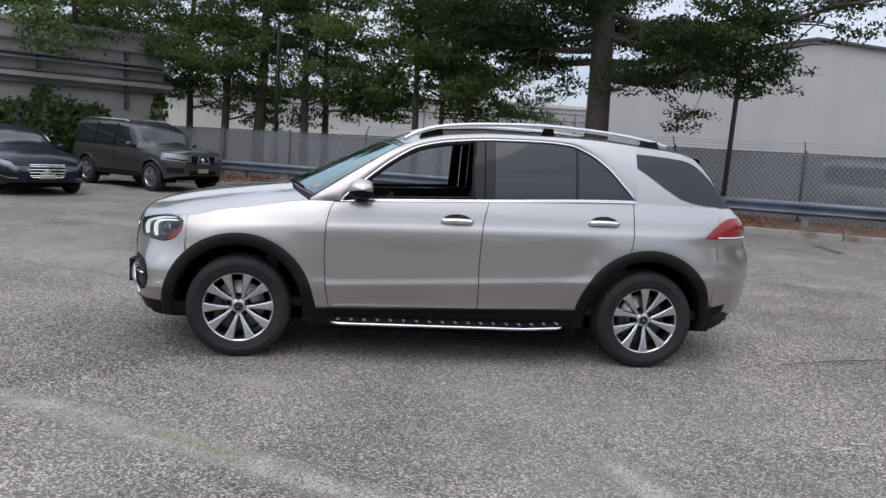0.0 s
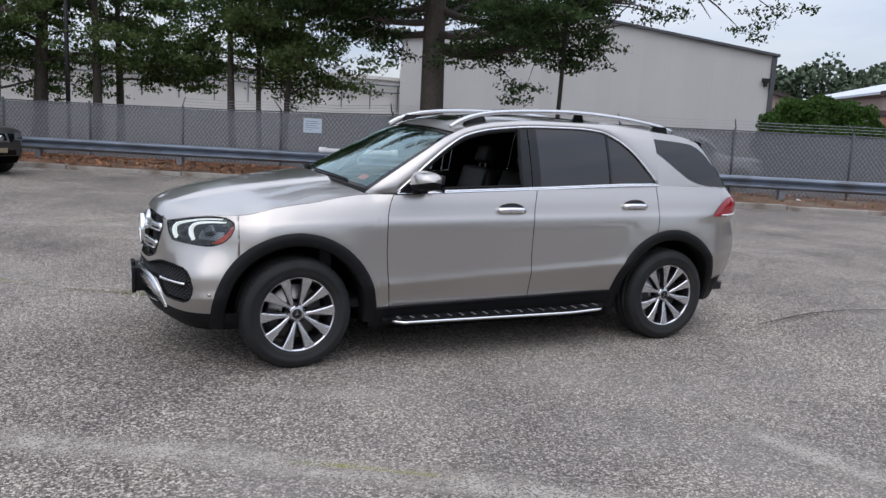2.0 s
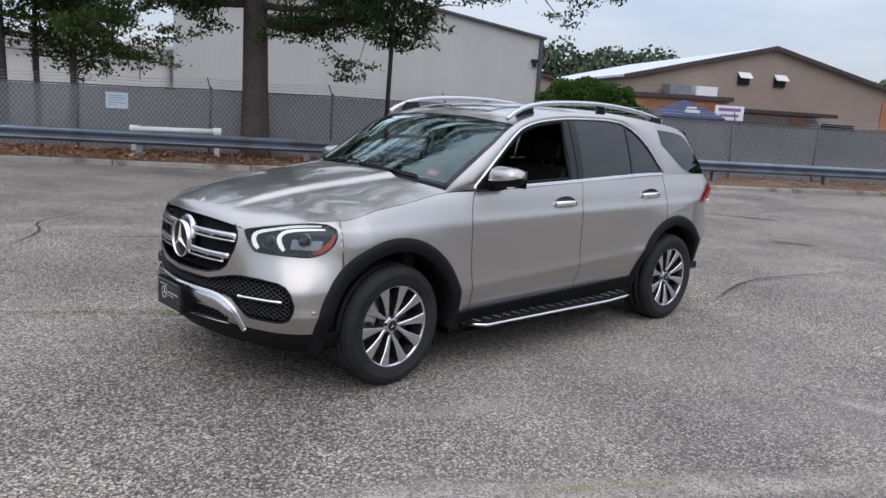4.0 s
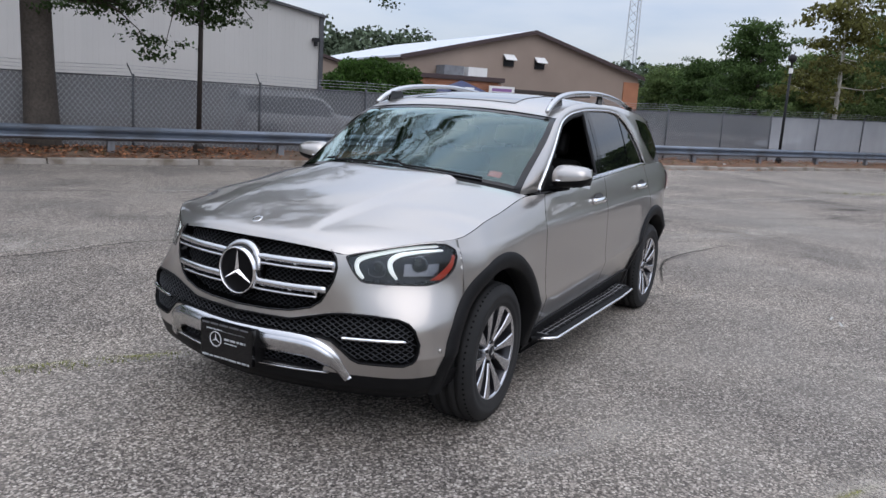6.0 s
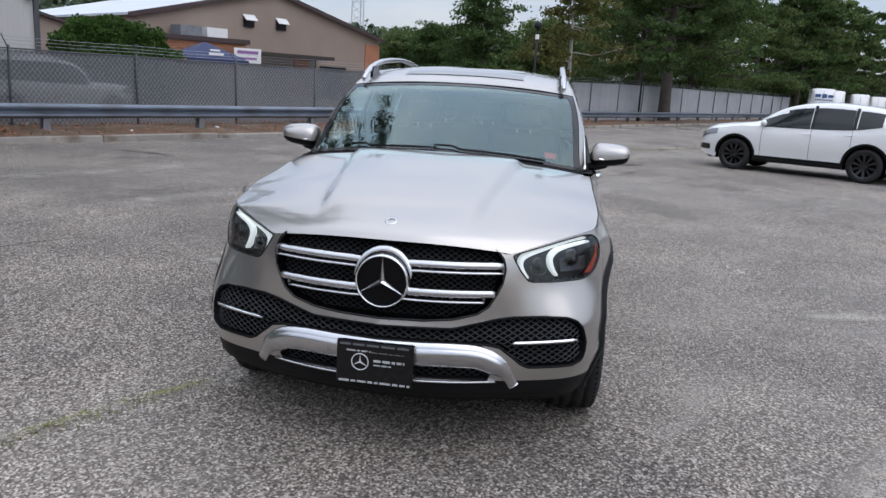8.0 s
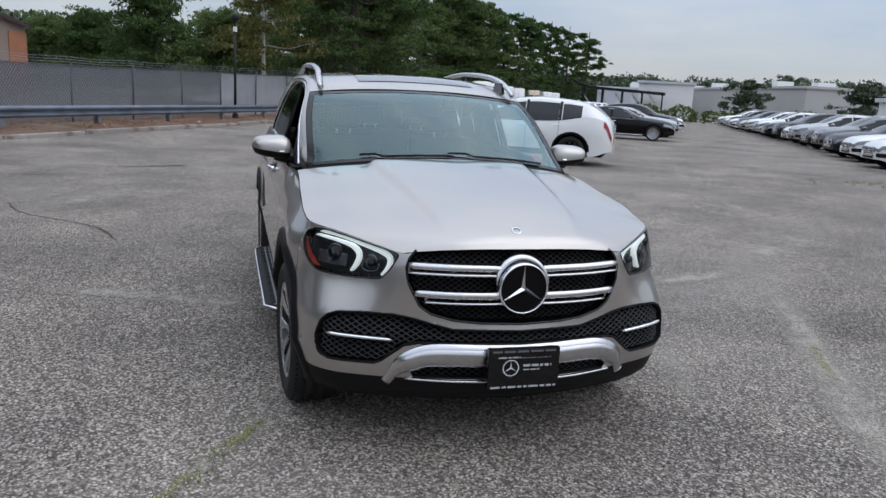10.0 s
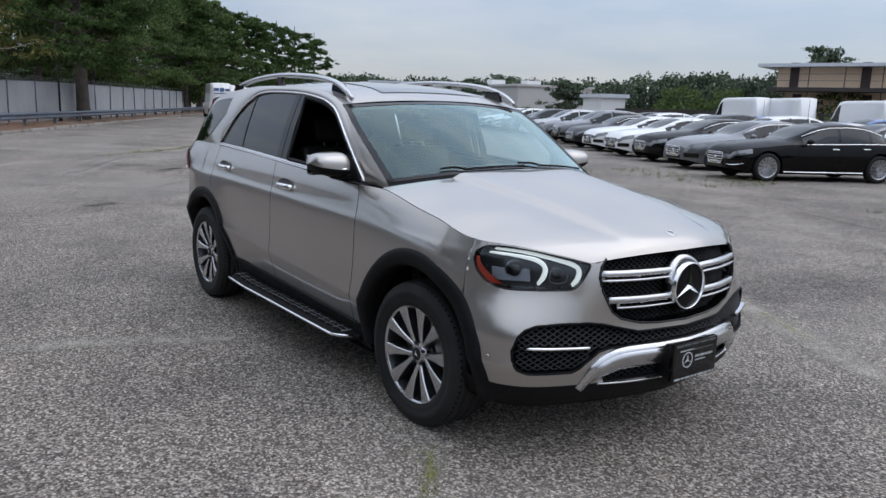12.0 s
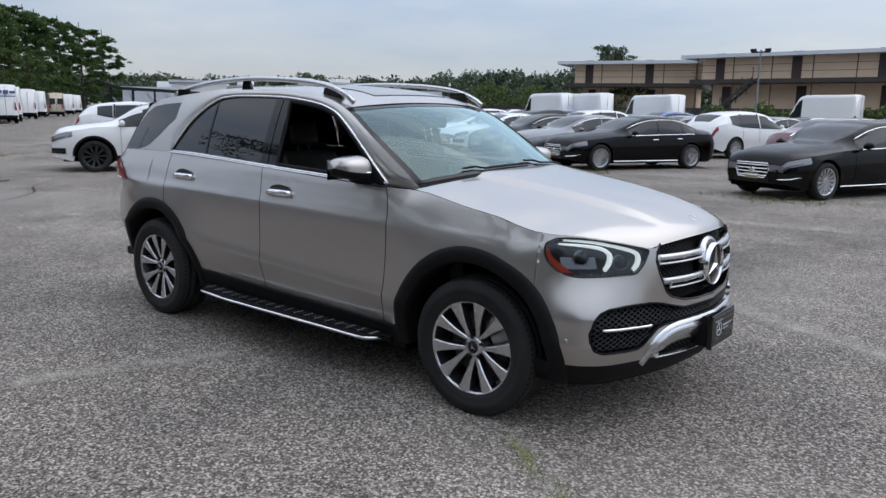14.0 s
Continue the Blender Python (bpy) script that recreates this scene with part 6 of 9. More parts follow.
# shoulder between the body and the glasshouse, round the tail
ring = [(x, y) for x, y, z in (col[-1] for col in tr)]
ring = [(x, -side_w(x, 1.225)) for x in span(1.39, ring[0][0], 10)[:-1]] + ring + [(x, side_w(x, 1.225)) for x in span(ring[-1][0], 1.39, 10)[1:]]
shoulder = []
for x, y in ring:
    xi = min(x, 2.162)
    gi = green_w(min(x, 2.155), belt(min(x, 2.155)))
    yi = max(-gi, min(gi, y * 0.98))
    if x < 2.1:
        yi = math.copysign(min(gi, abs(y)), y)
    shoulder.append([(x, y, min(1.225, belt(x) - 0.004) if x < 2.03 else 1.225), ((x + xi) / 2, (y + yi) / 2, 1.231), (xi, yi * 0.995, 1.236)])
part("shoulder", Geo().grid(shoulder).data(), paint, suv, smooth=True)
rv = []
for i in range(61):
    ph = (math.pi * i / 60 - math.pi / 2)
    col = []
    for z in (0.27, 0.30, 0.36, 0.42, 0.465):
        x = 1.62 + (tail_x(z) - 1.62) * max(0.0, math.cos(ph)) ** (2 / 2.2)
        x = max(x, WB + ARCH - 0.03)
        col.append((x + 0.004, math.copysign(side_w(x, z) + 0.006, ph), z + 0.05 * smooth01((x - 2.0) / 0.35)))
    rv.append(col)
part("rear_valance", Geo().grid(rv).data(), M["black_plastic"], suv, smooth=True)
for sg in (-1, 1):
    tl = []
    for t in span(0, 1, 10):
        x = 1.915 + 0.42 * t
        zl, zh = 1.0 + 0.0 * t, interp([(1.915, 1.005), (2.0, 1.09), (2.12, 1.160), (2.335, 1.165)], x)
        tl.append([(x, sg * (side_w(x, z) + 0.006), z) for z in span(zl, zh, 5)])
    tail = part("tail_lamp", Geo().grid(tl).data(), M["red_lens"], suv, "red wrap-round tail lamp", smooth=True)
    part("lamp_strip", Geo().tube([(x, sg * (side_w(x, 1.012) + 0.008), 1.012) for x in span(2.02, 2.32, 8)], 0.006, 6).data(), M["white"], tail)
part("fuel_flap", columns(span(1.60, 1.80, 8), lambda x: 1.02, lambda x: 1.17, side_w, 1, 6, 0.0025).data(), paint, suv, smooth=True)

# --- roof rails ---
for sg in (-1, 1):
    path = spline([(-0.36, sg * 0.655, 1.612), (-0.27, sg * 0.65, 1.665), (-0.10, sg * 0.64, 1.718), (0.20, sg * 0.632, 1.752), (0.68, sg * 0.628, 1.768), (1.12, sg * 0.622, 1.748), (1.48, sg * 0.61, 1.706), (1.68, sg * 0.60, 1.662)], 40)
    rail = part("roof_rail", Geo().tube(path, [0.013 + 0.008 * math.sin(math.pi * min(1, max(0, i / 40))) ** 0.4 for i in range(41)], 10, r2=0.018).data(), M["satin"], suv, "satin silver raised roof rail", smooth=True)
    for x0, x1, zt in ((-0.26, -0.06, 1.70), (0.66, 0.78, 1.765), (1.42, 1.60, 1.70)):
        g = Geo().extrude([(x0, sg * 0.632 - 0.009, roof_edge(x0) - 0.01), (x1, sg * 0.632 - 0.009, roof_edge(x1) - 0.01), (x1 - 0.02, sg * 0.632 - 0.009, zt), (x0 + 0.04, sg * 0.632 - 0.009, zt)], (0, 0.018, 0))
        part("rail_foot", g.data(), M["gloss_black"], rail)

# --- door mirrors ---
for sg in (-1, 1):
    def shell(w0, w1, grow=0.0):
        rows = []
        for i in range(15):
            c = -1 + 2 * i / 14
            row = []
            for j in range(17):
                w = w0 + (w1 - w0) * j / 16
                cy, sy = math.cos(w), math.sin(w)
                rad = max(0.0, 1 - abs(c) ** 3.3) ** (1 / 2.8)
                x = -0.648 + (0.098 + grow) * math.copysign(abs(cy) ** 0.8, cy) * rad
                if x > -0.585:
                    x = -0.585 + (x + 0.585) * 0.35
                y = 0.968 + (0.120 + grow) * c
                z = 1.235 + ((0.100 - 0.042 * (c + 1) / 2 if sy > 0 else 0.058) + grow) * math.copysign(abs(sy) ** 0.75, sy) * rad + 0.015 * c
                row.append((x, sg * y, z))
            rows.append(row)
        return Geo().grid(rows)
    mirror = part("door_mirror", shell(-0.12, math.pi + 0.12).data(), paint, suv, "silver door mirror with a black lower shell", smooth=True)
    part("lower_shell", shell(-math.pi, 0.0, -0.002).data(), M["black_plastic"], mirror, "black lower mirror shell", smooth=True)
    part("mirror_glass", Geo().grid([[(-0.549, sg * y, z) for z in span(1.175, 1.29, 3)] for y in span(0.885, 1.05, 3)]).data(), M["chrome"], mirror)
    part("indicator", Geo().tube([(-0.742 + 0.10 * t * t, sg * (0.90 + 0.17 * t), 1.222) for t in span(0, 1, 8)], 0.006, 6).data(), M["chrome"], mirror)
    part("mirror_arm", Geo().tube([(-0.66, sg * 0.84, 1.165), (-0.655, sg * 0.90, 1.172), (-0.65, sg * 0.95, 1.185)], [0.045, 0.032, 0.03], 10, r2=0.022).data(), M["black_plastic"], mirror, smooth=True)
    part("mirror_sail", Geo().extrude([(-0.79, sg * 0.842, 1.157), (-0.60, sg * 0.842, 1.165), (-0.60, sg * 0.82, 1.30), (-0.66, sg * 0.822, 1.27)], (0, -sg * 0.02, 0)).data(), M["black_plastic"], suv)

# --- running boards ---
for sg in (-1, 1):
    pr = [(0.86, 0.300), (0.975, 0.300), (1.007, 0.292), (1.007, 0.275), (0.975, 0.262), (0.86, 0.262)]
    rows = []
    for x in span(-0.90, 0.93, 30):
        e = smooth01((x + 0.90) / 0.12) * smooth01((0.93 - x) / 0.12)
        rows.append([(x, sg * (0.86 + (y - 0.86) * (0.25 + 0.75 * e)), z + 0.016 * (x > 0.5) * smooth01((x - 0.5) / 0.4)) for y, z in pr + pr[:1]])
    board = part("running_board", Geo().grid(rows).data(), M["black_plastic"], suv, "black running board with bright edge and studs", smooth=False)
    part("board_edge", Geo().tube([(x, sg * (0.86 + 0.150 * (0.25 + 0.75 * smooth01((x + 0.90) / 0.12) * smooth01((0.93 - x) / 0.12))), 0.288 + 0.016 * smooth01((x - 0.5) / 0.4)) for x in span(-0.87, 0.90, 40)], 0.010, 8).data(), M["chrome"], board, "bright aluminium edge", smooth=True)
    lift = lambda x: 0.016 * smooth01((x - 0.5) / 0.4)
    part("tread_plate", Geo().grid([[(x, sg * y, 0.3015 + lift(x)) for y in (0.874, 0.956)] for x in span(-0.80, 0.84, 24)]).data(), M["tread"], board, "bright tread plate")
    for k in range(17):
        x = -0.74 + k * 0.095
        for q in range(3):
            y0, dz = 0.882 + q * 0.030, lift(x)
            part("rubber_pad", Geo().box(x - 0.036, x + 0.036, min(sg * y0, sg * (y0 + 0.018)), max(sg * y0, sg * (y0 + 0.018)), 0.301 + dz - 0.003, 0.306 + dz).data(), M["black_plastic"], board)

# --- wheels ---
tyre_prof = [(0.236, -0.105), (0.246, -0.118), (0.275, -0.126), (0.315, -0.127), (0.345, -0.120), (0.360, -0.104), (0.367, -0.085), (0.368, -0.062), (0.360, -0.060), (0.360, -0.050), (0.369, -0.048), (0.370, -0.012), (0.361, -0.010), (0.361, 0.010), (0.370, 0.012), (0.369, 0.048), (0.360, 0.050), (0.360, 0.060), (0.368, 0.062), (0.367, 0.085), (0.360, 0.104), (0.345, 0.120), (0.322, 0.1265), (0.320, 0.128), (0.300, 0.1285), (0.298, 0.127), (0.275, 0.126), (0.262, 0.124), (0.256, 0.119), (0.246, 0.118), (0.236, 0.105)]
tyre_me = mesh_of("tyre", *Geo().lathe(tyre_prof, 72).data(), M["rubber"], True)
g = Geo()
for k in range(72):
    w = 2 * math.pi * (k + 0.5) / 72
    for s in (-1, 1):
        g.box(0.352, 0.3635, min(s * 0.090, s * 0.106), max(s * 0.090, s * 0.106), -0.0045, 0.0045, pose(0, 0, 0, 0, math.degrees(w), 0) @ pose(-0.0015, 0, 0))
tread_me = mesh_of("tread_pattern", g.v, g.f, M["liner"])
barrel = [(0.250, 0.112), (0.249, 0.118), (0.2445, 0.118), (0.237, 0.108), (0.228, 0.085), (0.222, 0.04), (0.220, -0.05), (0.235, -0.10), (0.245, -0.118)]
barrel_me = mesh_of("rim", *Geo().lathe(barrel[3:], 60).data(), M["rim_dark"], True)
lip_me = mesh_of("rim_lip", *Geo().lathe(barrel[:4], 60).data(), M["rim_face"], True)


def spoke(rim_mat, w0, w1, d0, d1, base, side):
    """One of a pair of blades that run together at the hub and spread evenly at the rim."""
    g = Geo()
    rows = []
    for t in span(0, 1, 12):
        r = 0.045 + 0.1985 * t
        h = w0 + (w1 - w0) * (0.30 * t + 0.70 * t ** 2.2)
        q = side * 0.0105 * (1 - t) ** 1.2
        y = 0.082 + 0.030 * t ** 1.3 + 0.006 * math.sin(math.pi * t)
        rows.append([(r, y - base, q - h - 0.005), (r, y + d0, q - h), (r, y + d1, q - h * 0.6), (r, y + d1, q + h * 0.6), (r, y + d0, q + h), (r, y - base, q + h + 0.005)])
    g.grid(rows)
    return mesh_of("spoke", g.v, g.f, rim_mat)


spoke_dark = [spoke(M["rim_dark"], 0.0085, 0.0370, -0.004, -0.003, 0.050, q) for q in (-1, 1)]
spoke_face = [spoke(M["rim_face"], 0.0060, 0.0335, 0.002, 0.003, 0.003, q) for q in (-1, 1)]
hub_me = mesh_of("hub", *Geo().lathe([(0.0, 0.094), (0.036, 0.094), (0.042, 0.090), (0.046, 0.091), (0.052, 0.086), (0.060, 0.066), (0.066, 0.02)], 30).data(), M["rim_face"], True)
cap_me = mesh_of("hub_cap", *Geo().lathe([(0.0, 0.101), (0.020, 0.1005), (0.030, 0.098), (0.0345, 0.092)], 24).data(), M["dark_metal"], True)
disc_me = mesh_of("brake_disc", *Geo().lathe([(0.085, 0.032), (0.09, 0.022), (0.178, 0.022), (0.180, 0.018), (0.180, -0.01), (0.09, -0.01)], 48).data(), M["steel"], True)
bolt_me = mesh_of("lug_bolt", *Geo().lathe([(0.0, 0.012), (0.009, 0.012), (0.0105, 0.0)], 8).data(), M["dark_metal"])
g = Geo().grid([[(r * math.cos(w), y, -r * math.sin(w)) for r, y in ((0.115, -0.02), (0.115, 0.04), (0.128, 0.048), (0.180, 0.048), (0.192, 0.04), (0.192, -0.02), (0.115, -0.02))] for w in span(-0.55, 0.55, 14)])
k = len(g.v)
g.f += [tuple(range(7)), tuple(range(k - 7, k))]
caliper_me = mesh_of("caliper", g.v, g.f, M["rim_dark"])
for sx, sy, turn in ((-1, -1, 3), (1, -1, 21), (-1, 1, 8), (1, 1, 30)):
    m = pose(sx * WB, sy * TRACK, HUBZ + 0.003, 0, 0, 180 if sy < 0 else 0) @ pose(0, 0, 0, 0, turn, 0)
    if sx < 0:
        m = pose(sx * WB, sy * TRACK, HUBZ + 0.003, 0, 0, (180 if sy < 0 else 0) + 2.5) @ pose(0, 0, 0, 0, turn, 0)
    wheel = new("wheel", tyre_me)
    wheel.matrix_basis = m
    wheel.parent = suv
    wheel["label"] = "black tyre on a ten-spoke bi-colour alloy rim"
    tagged(part("tread_pattern", tread_me, parent=wheel), kind="stuff")
    part("rim", barrel_me, parent=wheel)
    part("rim_lip", lip_me, parent=wheel)
    part("brake_disc", disc_me, parent=wheel)
    part("caliper", caliper_me, parent=wheel, m=pose(0, 0, 0, 0, -turn + (20 if sy < 0 else 160), 0))
    part("hub", hub_me, parent=wheel)
    part("hub_cap", cap_me, parent=wheel)
    for k in range(10):
        part("spoke", spoke_dark[k % 2], parent=wheel, m=pose(0, 0, 0, 0, 36 * k, 0))
        part("spoke", spoke_face[k % 2], parent=wheel, m=pose(0, 0.0, 0, 0, 36 * k, 0))
    for k in range(5):
        a = 2 * math.pi * (k + 0.75) / 5
        part("lug_bolt", bolt_me, parent=wheel, m=pose(0.055 * math.cos(a), 0.087, -0.055 * math.sin(a)))
    three_bars(0, 0, 0, 0.026, pose(0, 0.1005, 0, 0, 0, -90), M["steel"], wheel, "cap_bar")

# --- underbody and cabin ---
part("underbody", Geo().box(-1.95, 2.2, -0.52, 0.52, 0.20, 0.36).box(-0.98, 0.98, -0.86, 0.86, 0.21, 0.34).data(), M["liner"], suv)
part("cabin_floor", Geo().box(-1.3, 2.2, -0.80, 0.80, 0.36, 0.42).box(-1.32, -1.24, -0.78, 0.78, 0.4, 1.1).box(2.14, 2.2, -0.6, 0.6, 0.4, 1.2).data(), M["cabin"], suv)
for sg in (-1, 1):
    part("door_card", Geo().grid([[(x, sg * (side_w(x, z) - 0.085 - 0.02 * smooth01((1.0 - z) / 0.3)), z) for z in span(0.42, belt(x) - 0.01, 8)] for x in span(-0.86, 1.35, 20)]).data(), M["cabin"], suv, smooth=True)
    part("window_ledge", Geo().grid([[(x, sg * (side_w(x, belt(x)) - o), belt(x) - 0.006) for o in (0.012, 0.085)] for x in span(-0.86, 1.35, 20)]).data(), M["cabin"], suv)
dash = []
for y in span(-0.76, 0.76, 24):
    hump = 0.05 * math.exp(-((y + 0.38) / 0.2) ** 2)
    dash.append([(-1.16 - 0.06 * (1 - (y / 0.76) ** 2), y, 1.10), (-0.98, y, 1.135), (-0.80, y, 1.13 + hump * 0.4), (-0.68, y, 1.10 + hump * 0.3), (-0.64, y, 1.03), (-0.72, y, 0.92), (-0.80, y, 0.70), (-0.95, y, 0.42)])
part("dashboard", Geo().grid(dash).data(), M["cabin"], suv, smooth=True)
part("screen", bevelled(Geo().box(-0.70, -0.68, -0.62, 0.12, 1.10, 1.225, pose(0, 0, 0, 0, 0, 0)), 0.005), M["gloss_black"], suv, "wide dark display on the dashboard")
wm = pose(-0.50, -0.38, 1.02, 0, -66, 0)
ringp = [wm @ Vector((0.185 * math.cos(w), 0.185 * math.sin(w), 0)) for w in [2 * math.pi * i / 36 for i in range(36)]]
steer = part("steering_wheel", Geo().tube(ringp, 0.016, 8, close=True).data(), M["leather"], suv, smooth=True)
g = Geo()
for w in (0, math.pi, -math.pi / 2):
    w2 = w + math.pi / 2
    g.tube([wm @ Vector((0.03 * math.cos(w2), 0.03 * math.sin(w2), -0.02)), wm @ Vector((0.18 * math.cos(w2), 0.18 * math.sin(w2), 0))], 0.018, 6)
g.tube([wm @ Vector((0, 0, 0.01)), wm @ Vector((0, 0, -0.28))], [0.07, 0.04], 12)
part("spokes", g.data(), M["leather"], steer)
part("centre_console", bevelled(Geo().box(-0.75, 0.35, -0.13, 0.13, 0.4, 0.74), 0.03, 2), M["cabin"], suv)


def seat_parts(x, y, wide, nm):
    st = bevelled(Geo().box(x - 0.27, x + 0.27, y - wide, y + wide, 0.56, 0.74), 0.05, 3)
    seat = part(nm, st, M["leather"], suv, "black leather seat", smooth=True)
    m = pose(x + 0.27, y, 0.68, 0, 17, 0)
    part("backrest", bevelled(Geo().box(-0.07, 0.07, -wide, wide, 0.0, 0.62, m), 0.05, 3), M["leather"], seat, smooth=True)
    part("seat_base", Geo().box(x - 0.2, x + 0.2, y - wide * 0.8, y + wide * 0.8, 0.41, 0.57).data(), M["cabin"], seat)
    hs = (0,) if wide < 0.3 else (-0.42, 0.0, 0.42)
    for h in hs:
        part("headrest", bevelled(Geo().box(-0.05, 0.05, h - 0.13, h + 0.13, 0.66, 0.83, m), 0.04, 3), M["leather"], seat, smooth=True)
        part("headrest_posts", Geo().tube([m @ Vector((0, h - 0.05, 0.6)), m @ Vector((0, h - 0.05, 0.7))], 0.007, 6).tube([m @ Vector((0, h + 0.05, 0.6)), m @ Vector((0, h + 0.05, 0.7))], 0.007, 6).data(), M["steel"], seat)


seat_parts(-0.02, -0.38, 0.26, "front_seat")
seat_parts(-0.02, 0.38, 0.26, "front_seat")
seat_parts(0.95, 0.0, 0.66, "rear_bench")
cam_z = 1.565
part("rear_view_mirror", bevelled(Geo().box(-0.46, -0.42, -0.13, 0.13, 1.455, 1.53), 0.015, 2), M["gloss_black"], suv, smooth=True)
part("sensor_cover", bevelled(Geo().box(-0.42, -0.31, -0.10, 0.10, 1.535, 1.59), 0.02, 2), M["cabin"], suv)
# registration sticker low in the screen corner (driver's side)
a, b, c, d = (Vector(WS[r][q]) for r, q in ((3, 4), (3, 6), (5, 6), (5, 4)))
part("sticker", ([tuple(p + Vector((0.008, 0, -0.008))) for p in (a, b, c, d)], [(0, 1, 2, 3)]), mat("sticker_red", (0.6, 0.10, 0.09), 0.6), suv, "small red and white windscreen sticker")

# ---- trees and hedges ----
def leaf_quads(centres, size, rng, flat=0.35, jitter=0.4):
    """Small folded leaf shapes about the given centres, as arrays."""
    n = len(centres)
    d = rng.normal(size=(n, 3))
    d[:, 2] -= 0.25
    d /= np.linalg.norm(d, axis=1)[:, None]
    e = rng.normal(size=(n, 3))
    e -= (e * d).sum(1)[:, None] * d
    e /= np.linalg.norm(e, axis=1)[:, None]
    s = size * rng.uniform(1 - jitter, 1 + jitter, n)[:, None]
    up = np.cross(d, e)
    c = centres
    a, b = c - d * s * 0.6, c + d * s * 0.6
    l, r = c - e * s * flat + up * s * 0.12, c + e * s * flat + up * s * 0.12
    v = np.stack([a, l, b, r], 1).reshape(-1, 3)
    return v


def quads_mesh(name, v, material):
    n = len(v) // 4
    me = bpy.data.meshes.new(name)
    me.vertices.add(len(v))
    me.vertices.foreach_set("co", v.astype(np.float32).ravel())
    me.loops.add(n * 4)
    me.loops.foreach_set("vertex_index", np.arange(n * 4, dtype=np.int32))
    me.polygons.add(n)
    me.polygons.foreach_set("loop_start", np.arange(0, n * 4, 4, dtype=np.int32))
    me.polygons.foreach_set("loop_total", np.full(n, 4, dtype=np.int32))
    me.update(calc_edges=True)
    me.materials.append(material)
    return me


def build_tree(name, label, category, base, height, r0, limbs, leaves, leaf_size, leaf_mat, bark, seed, spread=0.55, lean=(0.0, 0.0), group="", lump=3):
    """Tapered trunk, curved limbs with twigs, and a crown of separate leaves round the twigs.
    limbs: (height on the trunk, direction in degrees, length, rise)."""
    rng = np.random.default_rng(seed)
    ob = thing(name, label, category, pose(*base), group)
    g = Geo()
    tr = []
    for i in range(13):
        t = i / 12
        tr.append((lean[0] * t * height + 0.10 * math.sin(3.1 * t + seed), lean[1] * t * height + 0.10 * math.sin(2.3 * t + 2 * seed), height * t))
    off = Vector(tr[0])
    tr = [Vector(p) - Vector((off.x, off.y, 0)) for p in tr]
    g.tube([tr[0] + Vector((0, 0, -0.1))] + [tr[0] + Vector((0, 0, 0.25))] + tr[1:], [r0 * 1.45, r0 * 1.1] + [r0 * (1 - 0.80 * i / 12) for i in range(1, 13)], 12)
    anchors = []
    for hz, deg, ln, rise in limbs:
        k = min(11, int(hz / height * 12))
        f = hz / height * 12 - k
        p0 = tr[k].lerp(tr[k + 1], f)
        w = radians(deg)
        out = Vector((math.cos(w), math.sin(w), 0))
        side = Vector((-out.y, out.x, 0))
        pts = []
        bend = rng.uniform(-0.25, 0.25)
        for i in range(8):
            t = i / 7
            pts.append(p0 + out * ln * t + side * bend * ln * t * t + Vector((0, 0, rise * ln * (t - 0.35 * t * t) + 0.06 * ln * math.sin(5 * t + seed))))
        rr = max(0.02, r0 * 0.34 * (1 - 0.5 * hz / height) * min(1.0, ln / 3.0))
        g.tube(pts, [rr * (1 - 0.85 * i / 7) for i in range(8)], 7)
        for i in range(2, 8):
            for q in range(3):
                d = (out * rng.uniform(-0.2, 0.9) + side * rng.uniform(-1, 1) + Vector((0, 0, rng.uniform(-0.35, 0.5)))).normalized()
                tl = ln * rng.uniform(0.14, 0.34)
                e = pts[i] + d * tl
                g.tube([pts[i], pts[i] + d * tl * 0.5 + Vector((0, 0, 0.05)), e], [rr * 0.28, rr * 0.18, rr * 0.08], 5, cap=False)
                anchors.append((pts[i] + d * tl * 0.55, 0.7))
                anchors.append((e, 1.0))
    part("trunk", g.data(), bark, ob, smooth=True)
    A = np.array([tuple(a) for a, _ in anchors])
    # leaves gather in flat boughs round some of the twigs, which leaves gaps between them
    boughs = A[rng.choice(len(A), max(8, len(A) // lump), replace=False)]
    idx = rng.integers(0, len(boughs), leaves // 45)
    cl = boughs[idx] + rng.normal(size=(len(idx), 3)) * np.array([spread, spread, spread * 0.40])
    cc = np.repeat(cl, 45, axis=0) + rng.normal(size=(len(cl) * 45, 3)) * np.array([0.24, 0.24, 0.09]) * (spread / 0.55)
    me = quads_mesh("crown", leaf_quads(cc, leaf_size, rng), leaf_mat)
    part("crown", me, parent=ob)
    return ob


def limb_set(rng, z0, z1, n, l0, l1, rise=0.25):
    """Limbs evenly up a trunk, turning by the golden angle, longest low down."""
    return [(z0 + (z1 - z0) * i / max(1, n - 1), 137.5 * i + rng.uniform(-25, 25), (l0 + (l1 - l0) * i / max(1, n - 1)) * rng.uniform(0.8, 1.2), rise * rng.uniform(0.2, 1.5)) for i in range(n)]


rt = random.Random(11)
